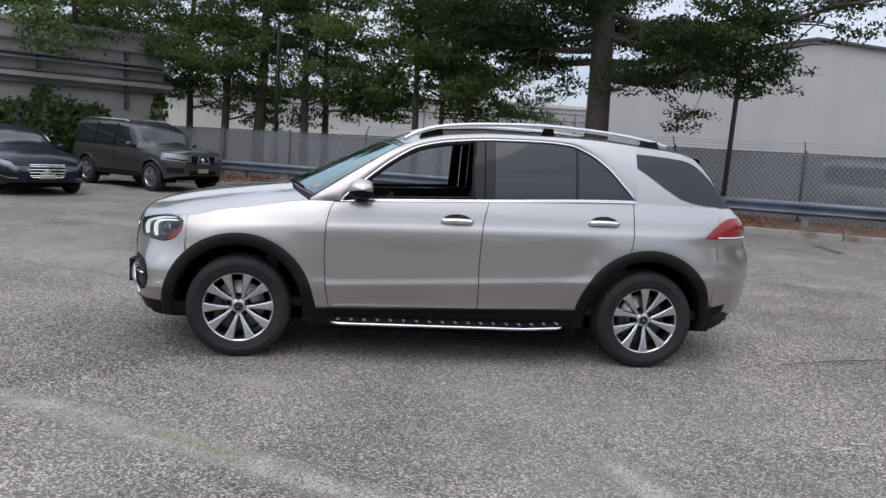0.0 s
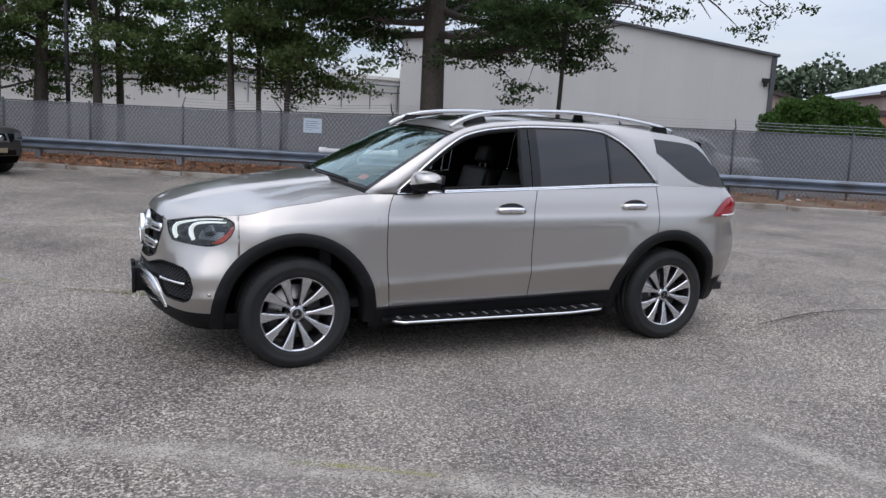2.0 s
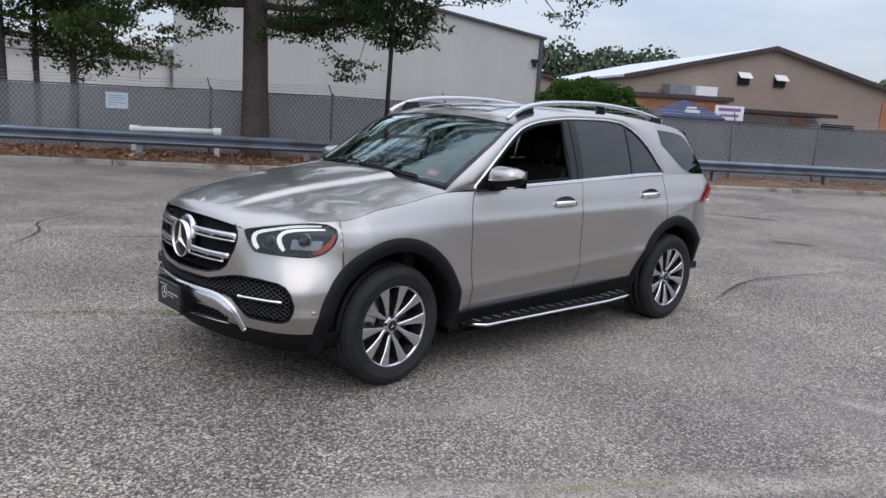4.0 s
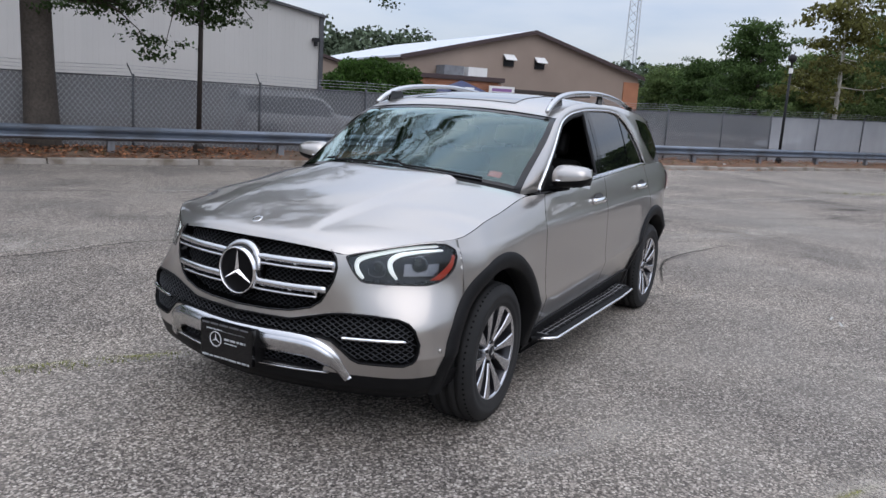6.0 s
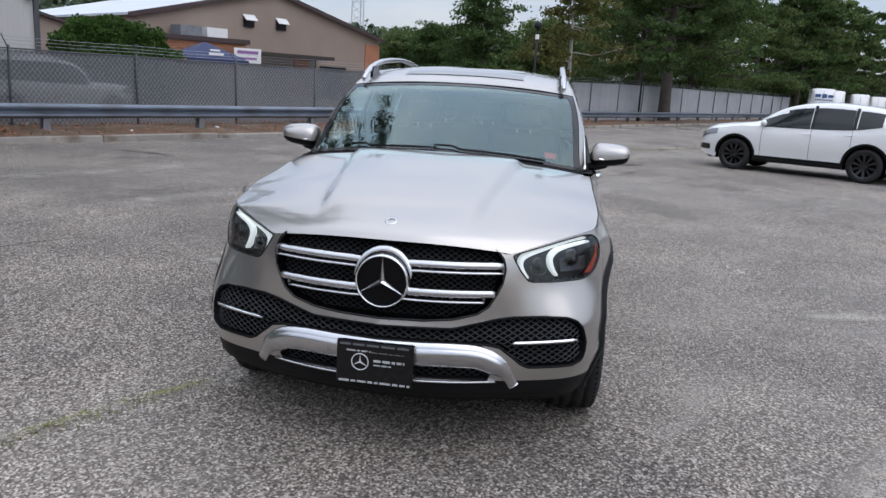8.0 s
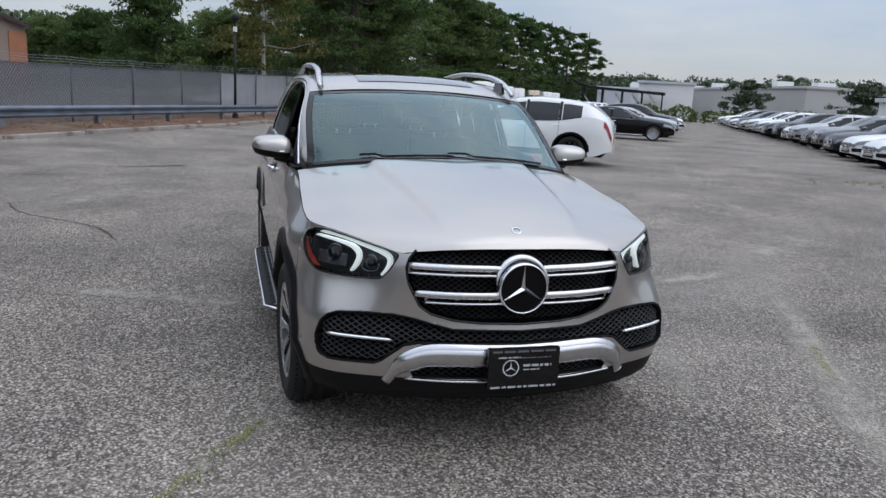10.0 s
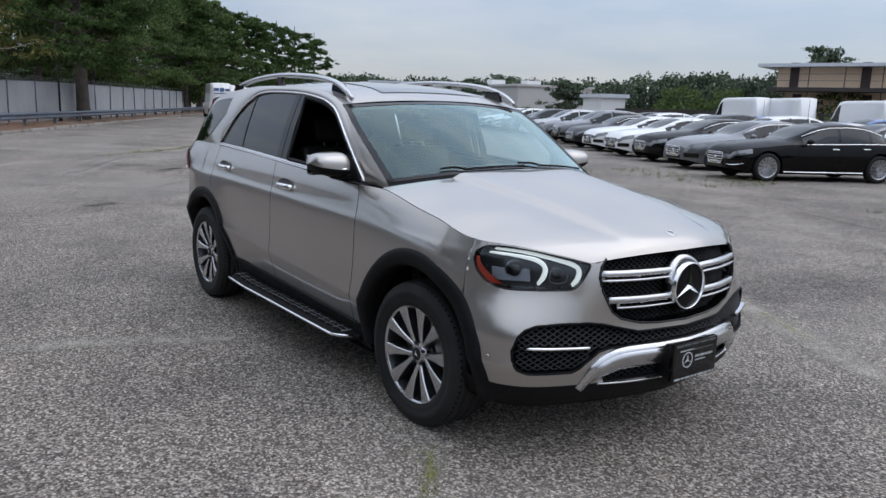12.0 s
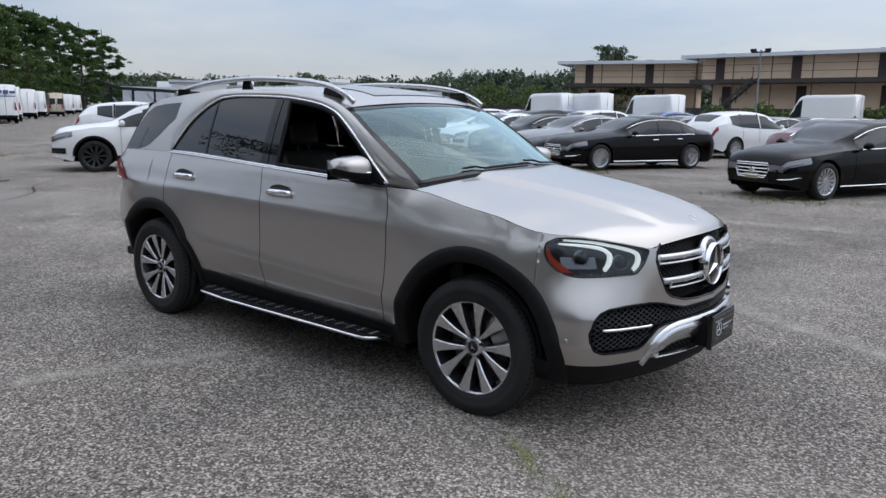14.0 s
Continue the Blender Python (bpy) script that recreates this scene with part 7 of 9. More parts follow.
# the oak in the planting bed, with its low limb reaching over the rail
fdir = math.degrees(math.atan2(UY, UX))
oak_limbs = [(3.6, fdir + 5, 4.4, 0.12), (3.9, fdir - 40, 4.2, 0.12), (3.9, fdir + 168, 3.6, 0.20), (4.2, fdir + 205, 3.8, 0.14), (4.5, fdir - 10, 6.4, 0.02), (4.7, fdir + 75, 4.0, 0.2), (5.0, fdir + 120, 4.2, 0.25),
             (5.2, fdir - 100, 3.6, 0.18), (5.5, fdir + 250, 4.6, 0.2), (5.8, fdir + 100, 3.6, 0.2), (6.2, fdir + 190, 5.0, 0.2), (6.5, fdir - 120, 3.6, 0.3), (6.9, fdir + 150, 4.8, 0.3), (7.2, fdir + 30, 4.0, 0.4), (7.9, fdir - 50, 4.4, 0.2), (8.2, fdir + 220, 4.4, 0.4), (8.8, fdir + 90, 4.0, 0.5), (9.0, fdir, 4.6, 0.1), (5.1, fdir - 15, 7.4, -0.05), (3.5, fdir + 20, 3.4, 0.1), (4.6, fdir + 180, 4.4, 0.06)]
oak_limbs += [(9.6 + 0.62 * i, 137.5 * i + 20, (6.4 - 0.20 * i) * (0.85 + 0.3 * ((i * 7) % 5) / 4), 0.25 + 0.02 * i) for i in range(18)]
build_tree("oak_tree", "tall oak with a straight grey trunk growing in the soil strip", "tree", (5.45, 13.62, 0.1), 21.5, 0.345, oak_limbs, 215000, 0.080, M["leaf_oak"], M["bark"], 3, 0.36, (0.004, 0.0), lump=2)
# slimmer trees behind the fence
for i, (x, y, h, r, lo_z, sd) in enumerate([(-7.6, 24.6, 9.5, 0.16, 2.6, 4), (-6.0, 22.8, 9.0, 0.17, 2.2, 5), (-4.7, 22.3, 10.5, 0.25, 3.0, 6), (-2.95, 21.6, 9.5, 0.17, 2.6, 7), (-2.25, 22.8, 9.0, 0.15, 2.4, 8), (0.95, 19.2, 9.0, 0.14, 3.0, 9), (1.85, 19.4, 8.5, 0.10, 2.6, 10), (2.45, 18.6, 7.5, 0.11, 2.4, 12), (-10.5, 25.5, 10.0, 0.18, 3.0, 13)]):
    build_tree("tree", "slim leafy tree behind the grey fence", "tree", (x, y, 0), h, r, limb_set(rt, lo_z, h * 0.92, 13, 2.9, 1.3, 0.22), 19000, 0.095, M["leaf2"] if i in (0, 2, 3, 5, 7, 8) else M["leaf"], M["bark"], sd, 0.40, (rt.uniform(-0.02, 0.02), rt.uniform(-0.02, 0.02)), "trees behind the fence")
# pale green tree behind the block wall, its boughs hanging over the top
build_tree("tree", "light green broadleaf tree drooping over the block wall", "tree", (-10.4, 20.95, 0), 8.6, 0.17, [(4.9 + 0.27 * i, -80 + 97.0 * i, 3.1 - 0.06 * i, -0.28 + 0.03 * i) for i in range(13)], 26000, 0.105, M["leaf2"], M["bark"], 71, 0.48, group="trees behind the fence")
# trees along the far part of the fence
build_tree("birch_tree", "pale-barked thin tree with yellowing leaves by the fence", "tree", (35.6, -0.6, 0), 9.0, 0.13, limb_set(rt, 2.6, 8.4, 14, 2.3, 1.2, 0.5), 6500, 0.17, M["leaf_dry"], M["bark_pale"], 21, 0.6)
big = None
for i, (a, s, h, r, sd) in enumerate([(42.6, 14.4, 11.5, 0.40, 22), (49, 19, 12.0, 0.3, 23), (56, 17.5, 11.5, 0.3, 24), (65, 19.5, 12.8, 0.3, 25), (76, 18, 13.5, 0.3, 26), (88, 19, 14.5, 0.3, 27), (101, 18, 15.0, 0.3, 28), (115, 19, 14.5, 0.3, 29), (84, 15.5, 14.0, 0.3, 32), (94, 15.5, 14.8, 0.3, 33), (103, 15.5, 14.5, 0.3, 34), (113, 15, 15.0, 0.3, 36), (127, 12.5, 16.0, 0.3, 37), (137, 12.0, 16.5, 0.3, 38), (146, 9.0, 16.5, 0.3, 40), (155, 6.0, 16.5, 0.3, 41), (166, 2.5, 16.5, 0.3, 39)]):
    p = fp(a, s)
    build_tree("tree", "dense dark green broadleaf tree along the fence", "tree", (p.x, p.y, 0), h, r, limb_set(rt, 3.3 if i < 2 else 2.0, h * 0.93, 20, 5.2, 1.8, 0.22), 46000 if i < 5 else 20000, 0.16 if i < 5 else 0.28, M["leaf2"] if i in (1, 2, 4, 6, 9, 11) else M["leaf"], M["bark"], sd, 0.58, group="trees along the fence", lump=6)
# round trees beyond the hall
for i, (x, y, h, l, sd) in enumerate([(66, 7.0, 10.0, 4.0, 41), (58, 1.5, 7.0, 3.4, 42), (74, 13, 7.5, 3.4, 43), (80, 18, 7.0, 3.4, 44), (70, 0, 8, 3.6, 45)]):
    build_tree("tree", "round-crowned green tree beyond the lot", "tree", (x, y, 0), h, 0.25, limb_set(rt, 1.4, h * 0.92, 18, l, 1.4, 0.2), 22000, 0.21, M["leaf"] if i % 2 == 0 else M["leaf2"], M["bark"], sd, 0.8, group="trees beyond the hall")


def leaf_bank(name, label, category, blobs, n, size, material, seed, kind="stuff", up_only=True):
    """Foliage on the shells of overlapping uneven blobs: (x, y, z, rx, ry, rz)."""
    rng = np.random.default_rng(seed)
    B = np.array(blobs, float)
    vol = (B[:, 3] * B[:, 5] + B[:, 4] * B[:, 5]) ** 1.0
    idx = rng.choice(len(B), n, p=vol / vol.sum())
    d = rng.normal(size=(n, 3))
    d /= np.linalg.norm(d, axis=1)[:, None]
    lump = 1 + 0.13 * np.sin(d[:, 0] * 7 + idx) * np.sin(d[:, 1] * 6 + 2 * idx) + 0.10 * np.sin(d[:, 2] * 11 + idx * 1.7)
    c = B[idx, :3] + d * B[idx, 3:6] * (lump * rng.uniform(0.80, 1.04, n))[:, None]
    c = c[c[:, 2] > 0.05]
    me = quads_mesh(name, leaf_quads(c, size, rng, 0.45), material)
    ob = part(name, me)
    return tagged(ob, label, category, kind=kind)


def polar_blobs(rng, eye, az0, az1, dist, slope, n, r, depth=20):
    out = []
    for i in range(n):
        a = radians(az0 + (az1 - az0) * (i + rng.uniform(-0.4, 0.4)) / n)
        D = dist + rng.uniform(-depth, depth)
        top = 1.6 + D * slope(math.degrees(a)) * rng.uniform(0.86, 1.08)
        rr = r * rng.uniform(0.8, 1.3)
        out.append((eye[0] + D * math.cos(a), eye[1] + D * math.sin(a), top * 0.5, rr, rr, top * 0.5))
    return out


rb = random.Random(31)
# distant woods, their haze painted through the paled leaf colour
leaf_bank("woods", "distant green woods behind the industrial buildings", "woods", polar_blobs(rb, (-4, -4), 8, 62, 150, lambda a: interp([(8, 0.066), (28, 0.068), (34, 0.090), (50, 0.092), (62, 0.07)], a), 34, 7.0, 15), 70000, 0.75, M["leaf_hazy"], 51)
leaf_bank("woods", "far low line of green woods on the horizon", "woods", polar_blobs(rb, (-4, 3), -75, 8, 330, lambda a: interp([(-75, 0.046), (-62, 0.052), (-52, 0.046), (-46, 0.038), (-36, 0.035), (-25, 0.037), (8, 0.045)], a), 170, 6.5, 20), 170000, 0.85, M["leaf_hazy"], 52)
leaf_bank("hedge", "bright green clipped bush behind the fence", "bush", [(27.9, 20.5, 1.85, 2.1, 2.0, 2.05), (26.9, 21.3, 1.6, 1.4, 1.4, 1.75), (29.4, 19.4, 1.5, 1.6, 1.5, 1.75)], 36000, 0.125, M["leaf_hedge"], 53, "stuff")
leaf_bank("ivy", "dark ivy spilling over the old block wall", "ivy", [(-7.9 - 0.766 * k + 0.25, 21.8 - 0.643 * k - 0.3, 1.25 + 0.2 * math.sin(k * 2.1), 0.75, 0.6, 1.15 + 0.15 * math.sin(k * 3.3)) for k in (2.6, 3.3, 4.0, 4.8, 5.6, 6.4, 7.3, 8.2, 9.2)] + [(-7.95, 21.5, 1.9, 0.3, 0.3, 0.9)], 9500, 0.12, M["leaf"], 54, "stuff")
leaf_bank("shrub_bank", "scrubby green bank at the back of the car park", "shrubs", [(33 + i * 4.2 + rb.uniform(-1, 1), -62 + i * 1.6, 1.5, 2.6, 2.0, 2.3 + rb.uniform(-0.5, 0.6)) for i in range(-1, 3)] + [(50 + i * 4.5, -58 + i * 1.8, 0.5, 2.6, 1.6, 0.9 + rb.uniform(-0.3, 0.4)) for i in range(7)], 14000, 0.24, M["leaf_scrub"], 55)
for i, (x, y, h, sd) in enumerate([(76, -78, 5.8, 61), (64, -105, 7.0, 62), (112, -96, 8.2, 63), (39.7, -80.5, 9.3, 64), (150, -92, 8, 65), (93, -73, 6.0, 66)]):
    build_tree("tree", "single round tree far across the car park", "tree", (x, y, 0), h, 0.25, limb_set(rt, 1.5, h * 0.92, 14, 3.0, 1.2, 0.2), 3500, 0.34, M["leaf_hazy"], M["bark"], sd, 0.8, group="far trees")

# ---- other vehicles ----
def wheel_meshes(r, rim_r, width, face, n_spoke, tag):
    k = r / 0.37
    prof = [(rim_r, -width / 2), (r * 0.93, -width / 2), (r, -width * 0.36), (r, width * 0.36), (r * 0.93, width / 2), (rim_r + 0.01, width / 2), (rim_r, width * 0.42)]
    ty = mesh_of("tyre", *Geo().lathe(prof, 28).data(), M["rubber"], True)
    g = Geo().lathe([(rim_r + 0.004, width * 0.47), (rim_r - 0.012, width * 0.46), (rim_r - 0.02, width * 0.25), (rim_r - 0.03, -width * 0.3), (0.02, -width * 0.3)], 28)
    rim = mesh_of("rim", g.v, g.f, face, True)
    g = Geo()
    for i in range(n_spoke):
        w = 2 * math.pi * i / n_spoke
        m = pose(0, 0, 0, 0, math.degrees(w), 0)
        a = 0.5 * rim_r * math.tan(math.pi / n_spoke) * 0.62
        g.add([m @ Vector(p) for p in ((0.03, width * 0.34, -a * 0.6), (0.03, width * 0.34, a * 0.6), (rim_r - 0.01, width * 0.45, a * 1.3), (rim_r - 0.01, width * 0.45, -a * 1.3), (0.03, width * 0.1, -a * 0.6), (0.03, width * 0.1, a * 0.6), (rim_r - 0.01, width * 0.25, a * 1.3), (rim_r - 0.01, width * 0.25, -a * 1.3))],
              [(0, 1, 2, 3), (0, 3, 7, 4), (1, 5, 6, 2)])
    g.lathe([(0.0, width * 0.4), (rim_r * 0.28, width * 0.38), (rim_r * 0.32, width * 0.1)], 14)
    sp = mesh_of("spokes", g.v, g.f, face)
    return ty, rim, sp


SPECS = {
    "sedan": dict(L=5.15, W=0.95, wb=1.56, ax=-0.10, r=0.355, rim=0.255, sill=0.20, track=0.80, spoke=14,
                  top=[(-2.58, 0.60), (-2.50, 0.80), (-2.2, 0.92), (-1.6, 1.01), (-1.02, 1.07), (-0.30, 1.39), (0.15, 1.48), (0.6, 1.495), (1.05, 1.455), (1.72, 1.22), (2.0, 1.14), (2.45, 1.08), (2.54, 0.98), (2.57, 0.72)],
                  belt=[(-2.58, 0.58), (-2.45, 0.74), (-1.6, 0.87), (-1.0, 0.93), (0.0, 0.955), (1.2, 0.985), (2.2, 0.99), (2.57, 0.70)],
                  screen=(-1.0, -0.10), rear=(1.02, 1.72), side=(-0.72, 1.58), pillars=(0.30, 1.18), rail=0.70),
    "crossover": dict(L=4.85, W=0.95, wb=1.42, ax=-0.03, r=0.37, rim=0.255, sill=0.26, track=0.80, spoke=10,
                      top=[(-2.40, 0.70), (-2.37, 0.90), (-2.22, 1.02), (-1.8, 1.10), (-1.45, 1.14), (-1.15, 1.19), (-0.45, 1.56), (-0.05, 1.66), (0.5, 1.70), (1.1, 1.67), (1.75, 1.57), (2.2, 1.28), (2.36, 1.05), (2.42, 0.74)],
                      belt=[(-2.40, 0.68), (-2.34, 0.84), (-1.8, 0.98), (-1.2, 1.06), (0.0, 1.08), (1.0, 1.12), (1.8, 1.24), (2.2, 1.16), (2.42, 0.72)],
                      screen=(-1.12, -0.12), rear=(1.78, 2.2), side=(-0.92, 1.62), pillars=(0.22, 1.08), rail=0.69),
    "wagon": dict(L=4.80, W=0.925, wb=1.425, ax=-0.05, r=0.37, rim=0.235, sill=0.34, track=0.79, spoke=6,
                  top=[(-2.36, 0.80), (-2.345, 1.02), (-2.25, 1.085), (-1.9, 1.115), (-1.5, 1.13), (-1.08, 1.17), (-0.60, 1.60), (-0.28, 1.72), (0.4, 1.77), (1.6, 1.77), (2.2, 1.72), (2.33, 1.25), (2.38, 0.95), (2.40, 0.7)],
                  belt=[(-2.36, 0.78), (-2.33, 0.97), (-2.2, 1.0), (-1.6, 1.03), (-1.0, 1.07), (0.0, 1.09), (2.0, 1.12), (2.40, 0.70)],
                  screen=(-1.06, -0.28), rear=(2.16, 2.31), side=(-0.80, 2.05), pillars=(0.13, 1.02), rail=0.72),
    "van": dict(L=5.9, W=0.99, wb=1.85, ax=-0.10, r=0.35, rim=0.20, sill=0.28, track=0.85, spoke=5,
                top=[(-2.93, 0.72), (-2.88, 1.0), (-2.6, 1.18), (-2.2, 1.32), (-1.55, 2.15), (-1.2, 2.62), (-0.8, 2.74), (2.6, 2.76), (2.9, 2.68), (2.95, 2.2), (2.97, 0.6)],
                belt=[(-2.93, 0.68), (-2.8, 0.95), (-2.2, 1.18), (-1.6, 1.28), (-0.5, 1.32), (2.9, 1.34), (2.97, 0.6)],
                screen=(-2.15, -1.30), rear=(2.98, 2.99), side=(-1.95, -0.95), pillars=(-0.98,), rail=0.86),
}


def build_vehicle(name, label, kind, body, far=False, dark_trim=True, rim=None, grille="bars", seed=0):
    """A vehicle from its side profile: skin with wheel openings, glasshouse, wheels, lamps, grille, mirrors."""
    S = SPECS[kind]
    top = lambda x: interp(S["top"], x)
    bl = lambda x: min(interp(S["belt"], x), top(x) - 0.015)
    x0, x1 = S["top"][0][0], S["top"][-1][0]
    W = S["W"]
    ax = [S["ax"] - S["wb"], S["ax"] + S["wb"]]
    ar = S["r"] * 1.17

    def plan(x):
        qf = max(0.0, (x0 + 0.85 - x) / 0.85)
        qr = max(0.0, (x - x1 + 0.75) / 0.75)
        return W * (1 - 0.40 * min(1, qf) ** 3.2) * (1 - 0.34 * min(1, qr) ** 3.0)

    def low_w(x, z):
        b = bl(x)
        t = (z - S["sill"]) / max(0.05, b - S["sill"])
        return plan(x) * interp([(0.0, 0.945), (0.25, 0.965), (0.55, 1.0), (0.8, 0.985), (1.0, 0.935)], t)

    ob = thing(name, label, "van" if kind == "van" else "car")
    n = 40 if far else 90
    xs = sorted(set(span(x0, x1, n) + [a + s * ar * c for a in ax for s in (-1, 1) for c in (1.0, 0.985, 0.93, 0.8, 0.5)] + ax))
    lift = lambda x: S["sill"] + 0.10 * smooth01((x0 + 0.5 - x) / 0.5) + 0.14 * smooth01((x - x1 + 0.5) / 0.5)
    arch = lambda x: max([S["r"] + math.sqrt(max(0.0, ar * ar - (x - a) ** 2)) if abs(x - a) < ar else 0.0 for a in ax])
    for sg in (-1, 1):
        part("body_side", columns(xs, lambda x: min(max(lift(x), arch(x)), bl(x) - 0.01), bl, low_w, sg, 8).data(), body, ob, smooth=True)
        for a in ax:
            g = Geo()
            rows = [[(a + ar * math.cos(w), sg * y, S["r"] + ar * math.sin(w)) for y in (plan(a) * 0.97, 0.45)] + [(a, sg * 0.45, S["r"])] for w in span(-0.3, math.pi + 0.3, 16)]
            part("wheel_liner", g.grid(rows).data(), M["liner"], ob)
            if kind in ("crossover", "wagon") and dark_trim:
                part("arch_trim", Geo().grid([[(a + r * math.cos(w), sg * (low_w(a + r * math.cos(w), S["r"] + r * math.sin(w)) + o), S["r"] + r * math.sin(w)) for r, o in ((ar - 0.01, -0.02), (ar, 0.008), (ar + 0.05, 0.008), (ar + 0.055, -0.004))] for w in span(0.0, math.pi, 24)]).data(), M["black_plastic"] if kind == "crossover" else body, ob, smooth=True)
    # upper skin by cross-sections: side glass up to the cant rail, then the roof
    paint_f, glass_f, vs = [], [], []
    K = 14
    for x in xs:
        b, t = bl(x), top(x)
        wb_ = low_w(x, b)
        hgt = t - b
        k = smooth01((hgt - 0.06) / 0.30)
        row = []
        for q in range(-K, K + 1):
            f = abs(q) / K
            # deck section
            yd, zd = wb_ * f, b + hgt * (1 - f ** 2.8)
            # glasshouse section: outer 55 % of the arc is the side
            rail_w = min(wb_ * 0.96, S["rail"] * plan(x) / W)
            if f > 0.5:
                u = (1 - f) / 0.5
                yg, zg = wb_ + (rail_w - wb_) * u ** 1.25, b + (hgt - 0.055 * min(1, hgt / 0.4)) * u
            else:
                yg, zg = rail_w * (f / 0.5), t - 0.055 * min(1, hgt / 0.4) * (f / 0.5) ** 2.6
            row.append((x, math.copysign(yd + (yg - yd) * k, q) if q else 0.0, zd + (zg - zd) * k))
        vs += row
    nq = 2 * K + 1
    for i in range(len(xs) - 1):
        xm = (xs[i] + xs[i + 1]) / 2
        for q in range(nq - 1):
            f = abs((q + 0.5) - K) / K
            z = sum(vs[j][2] for j in (i * nq + q, i * nq + q + 1)) / 2
            face = (i * nq + q, i * nq + q + 1, (i + 1) * nq + q + 1, (i + 1) * nq + q)
            glass = False
            if f < 0.46 and (S["screen"][0] < xm < S["screen"][1] or S["rear"][0] < xm < S["rear"][1]):
                glass = True
            if f > 0.54 and f < 0.97 and S["side"][0] < xm < S["side"][1] and top(xm) - bl(xm) > 0.20:
                glass = all(abs(xm - p) > 0.03 for p in S["pillars"])
                lim = 0.56 + 0.10 * smooth01((S["screen"][1] - xm) / 0.5)
                glass = glass and f > lim
            (glass_f if glass else paint_f).append(face)
    part("upper_body", compact(paint_f, lambda j: vs[j]), body, ob, smooth=True)
    part("glazing", compact(glass_f, lambda j: vs[j]), M["car_glass"], ob, "dark reflective glass", smooth=True)
    for p in S["pillars"]:
        for sg in (-1, 1):
            rows = []
            for x in (p - 0.034, p + 0.034):
                b, t = bl(x), top(x) - 0.06
                wb_ = low_w(x, b)
                rail_w = min(wb_ * 0.96, S["rail"] * plan(x) / W)
                rows.append([(x, sg * (wb_ + (rail_w - wb_) * u ** 1.25 + 0.003), b + (t - b) * u) for u in span(0.02, 0.96, 5)])
            if kind != "van":
                part("pillar", Geo().grid(rows).data(), M["gloss_black"], ob)
    # nose and tail panels
    for xe, nm in ((x0, "nose_panel"), (x1, "tail_panel")):
        zs = span(lift(xe), bl(xe), 5)
        g = Geo().grid([[(xe, s * low_w(xe, z), z) for s in (-1, -0.5, 0, 0.5, 1)] for z in zs])
        part(nm, g.data(), body, ob)
    part("underside", Geo().box(x0 + 0.25, x1 - 0.25, -0.72, 0.72, S["sill"] - 0.02, S["sill"] + 0.12).data(), M["liner"], ob)
    part("cabin", Geo().box(S["screen"][0] + 0.3, min(S["rear"][1], x1) - 0.25, -0.66, 0.66, S["sill"] + 0.1, bl(0) - 0.03).data(), M["cabin"], ob)
    # wheels
    ty, ri, sp = WHEELS[(kind, rim or "silver")]
    for a in ax:
        for sg in (-1, 1):
            wh = part("wheel", ty, parent=ob, m=pose(a, sg * (plan(a) * 0.985 - 0.11), S["r"], 0, 0, 180 if sg < 0 else 0) @ pose(0, 0, 0, 0, 17 * (a > 0) + 5, 0))
            part("rim", ri, parent=wh)
            part("spokes", sp, parent=wh)
    # lamps, grille, bumper intakes
    zb = bl(x0 + 0.12)
    zg = zb - (0.06 if kind != "van" else -0.05)
    gx = x0 - 0.012
    gw = 0.36 * W / 0.95 if kind != "van" else 0.42
    gh = 0.27 if kind == "sedan" else (0.19 if kind == "wagon" else 0.24)
    outl = [(gx, -gw, zg), (gx, gw, zg), (gx, gw * 1.05, zg - gh * 0.45), (gx, gw * 0.85, zg - gh), (gx, -gw * 0.85, zg - gh), (gx, -gw * 1.05, zg - gh * 0.45)]
    gr = part("grille", Geo().extrude(outl, (0.05, 0, 0)).data(), M["gloss_black"], ob)
    if grille == "bars":
        for k in range(4):
            z = zg - gh * (0.14 + 0.24 * k)
            part("grille_bar", Geo().tube([(gx - 0.008, -gw * 0.97, z), (gx - 0.014, 0, z), (gx - 0.008, gw * 0.97, z)], 0.010, 6).data(), M["chrome"], gr)
        part("grille_frame", Geo().tube([(p[0] - 0.004, p[1], p[2]) for p in outl], 0.012, 6, close=True).data(), M["chrome"], gr)
    elif grille == "blocks":
        for k in (-1, 1):
            part("grille_bar", Geo().extrude([(gx - 0.006, k * gw * 0.25, zg), (gx - 0.006, k * gw * 0.42, zg), (gx - 0.006, k * gw * 0.62, zg - gh), (gx - 0.006, k * gw * 0.48, zg - gh)], (-0.012, 0, 0)).data(), M["chrome"], gr)
        part("grille_bar", Geo().box(gx - 0.018, gx - 0.004, -gw * 0.5, gw * 0.5, zg - gh, zg - gh + 0.035).data(), M["chrome"], gr)
    part("badge", Geo().lathe([(0.0, 0.02), (0.05, 0.016), (0.062, 0.0)], 16, pose(gx - 0.008, 0, zg - gh * 0.5, 0, 0, 90)).data(), M["chrome"], gr)
    part("lower_intake", Geo().box(x0 - 0.012, x0 + 0.05, -0.40, 0.40, lift(x0) + 0.02, lift(x0) + 0.13).data(), M["gloss_black"], ob)
    part("number_plate", Geo().box(x0 - 0.03, x0 - 0.013, -0.15, 0.15, lift(x0) + 0.08, lift(x0) + 0.18).data(), M["plate_far"], ob)
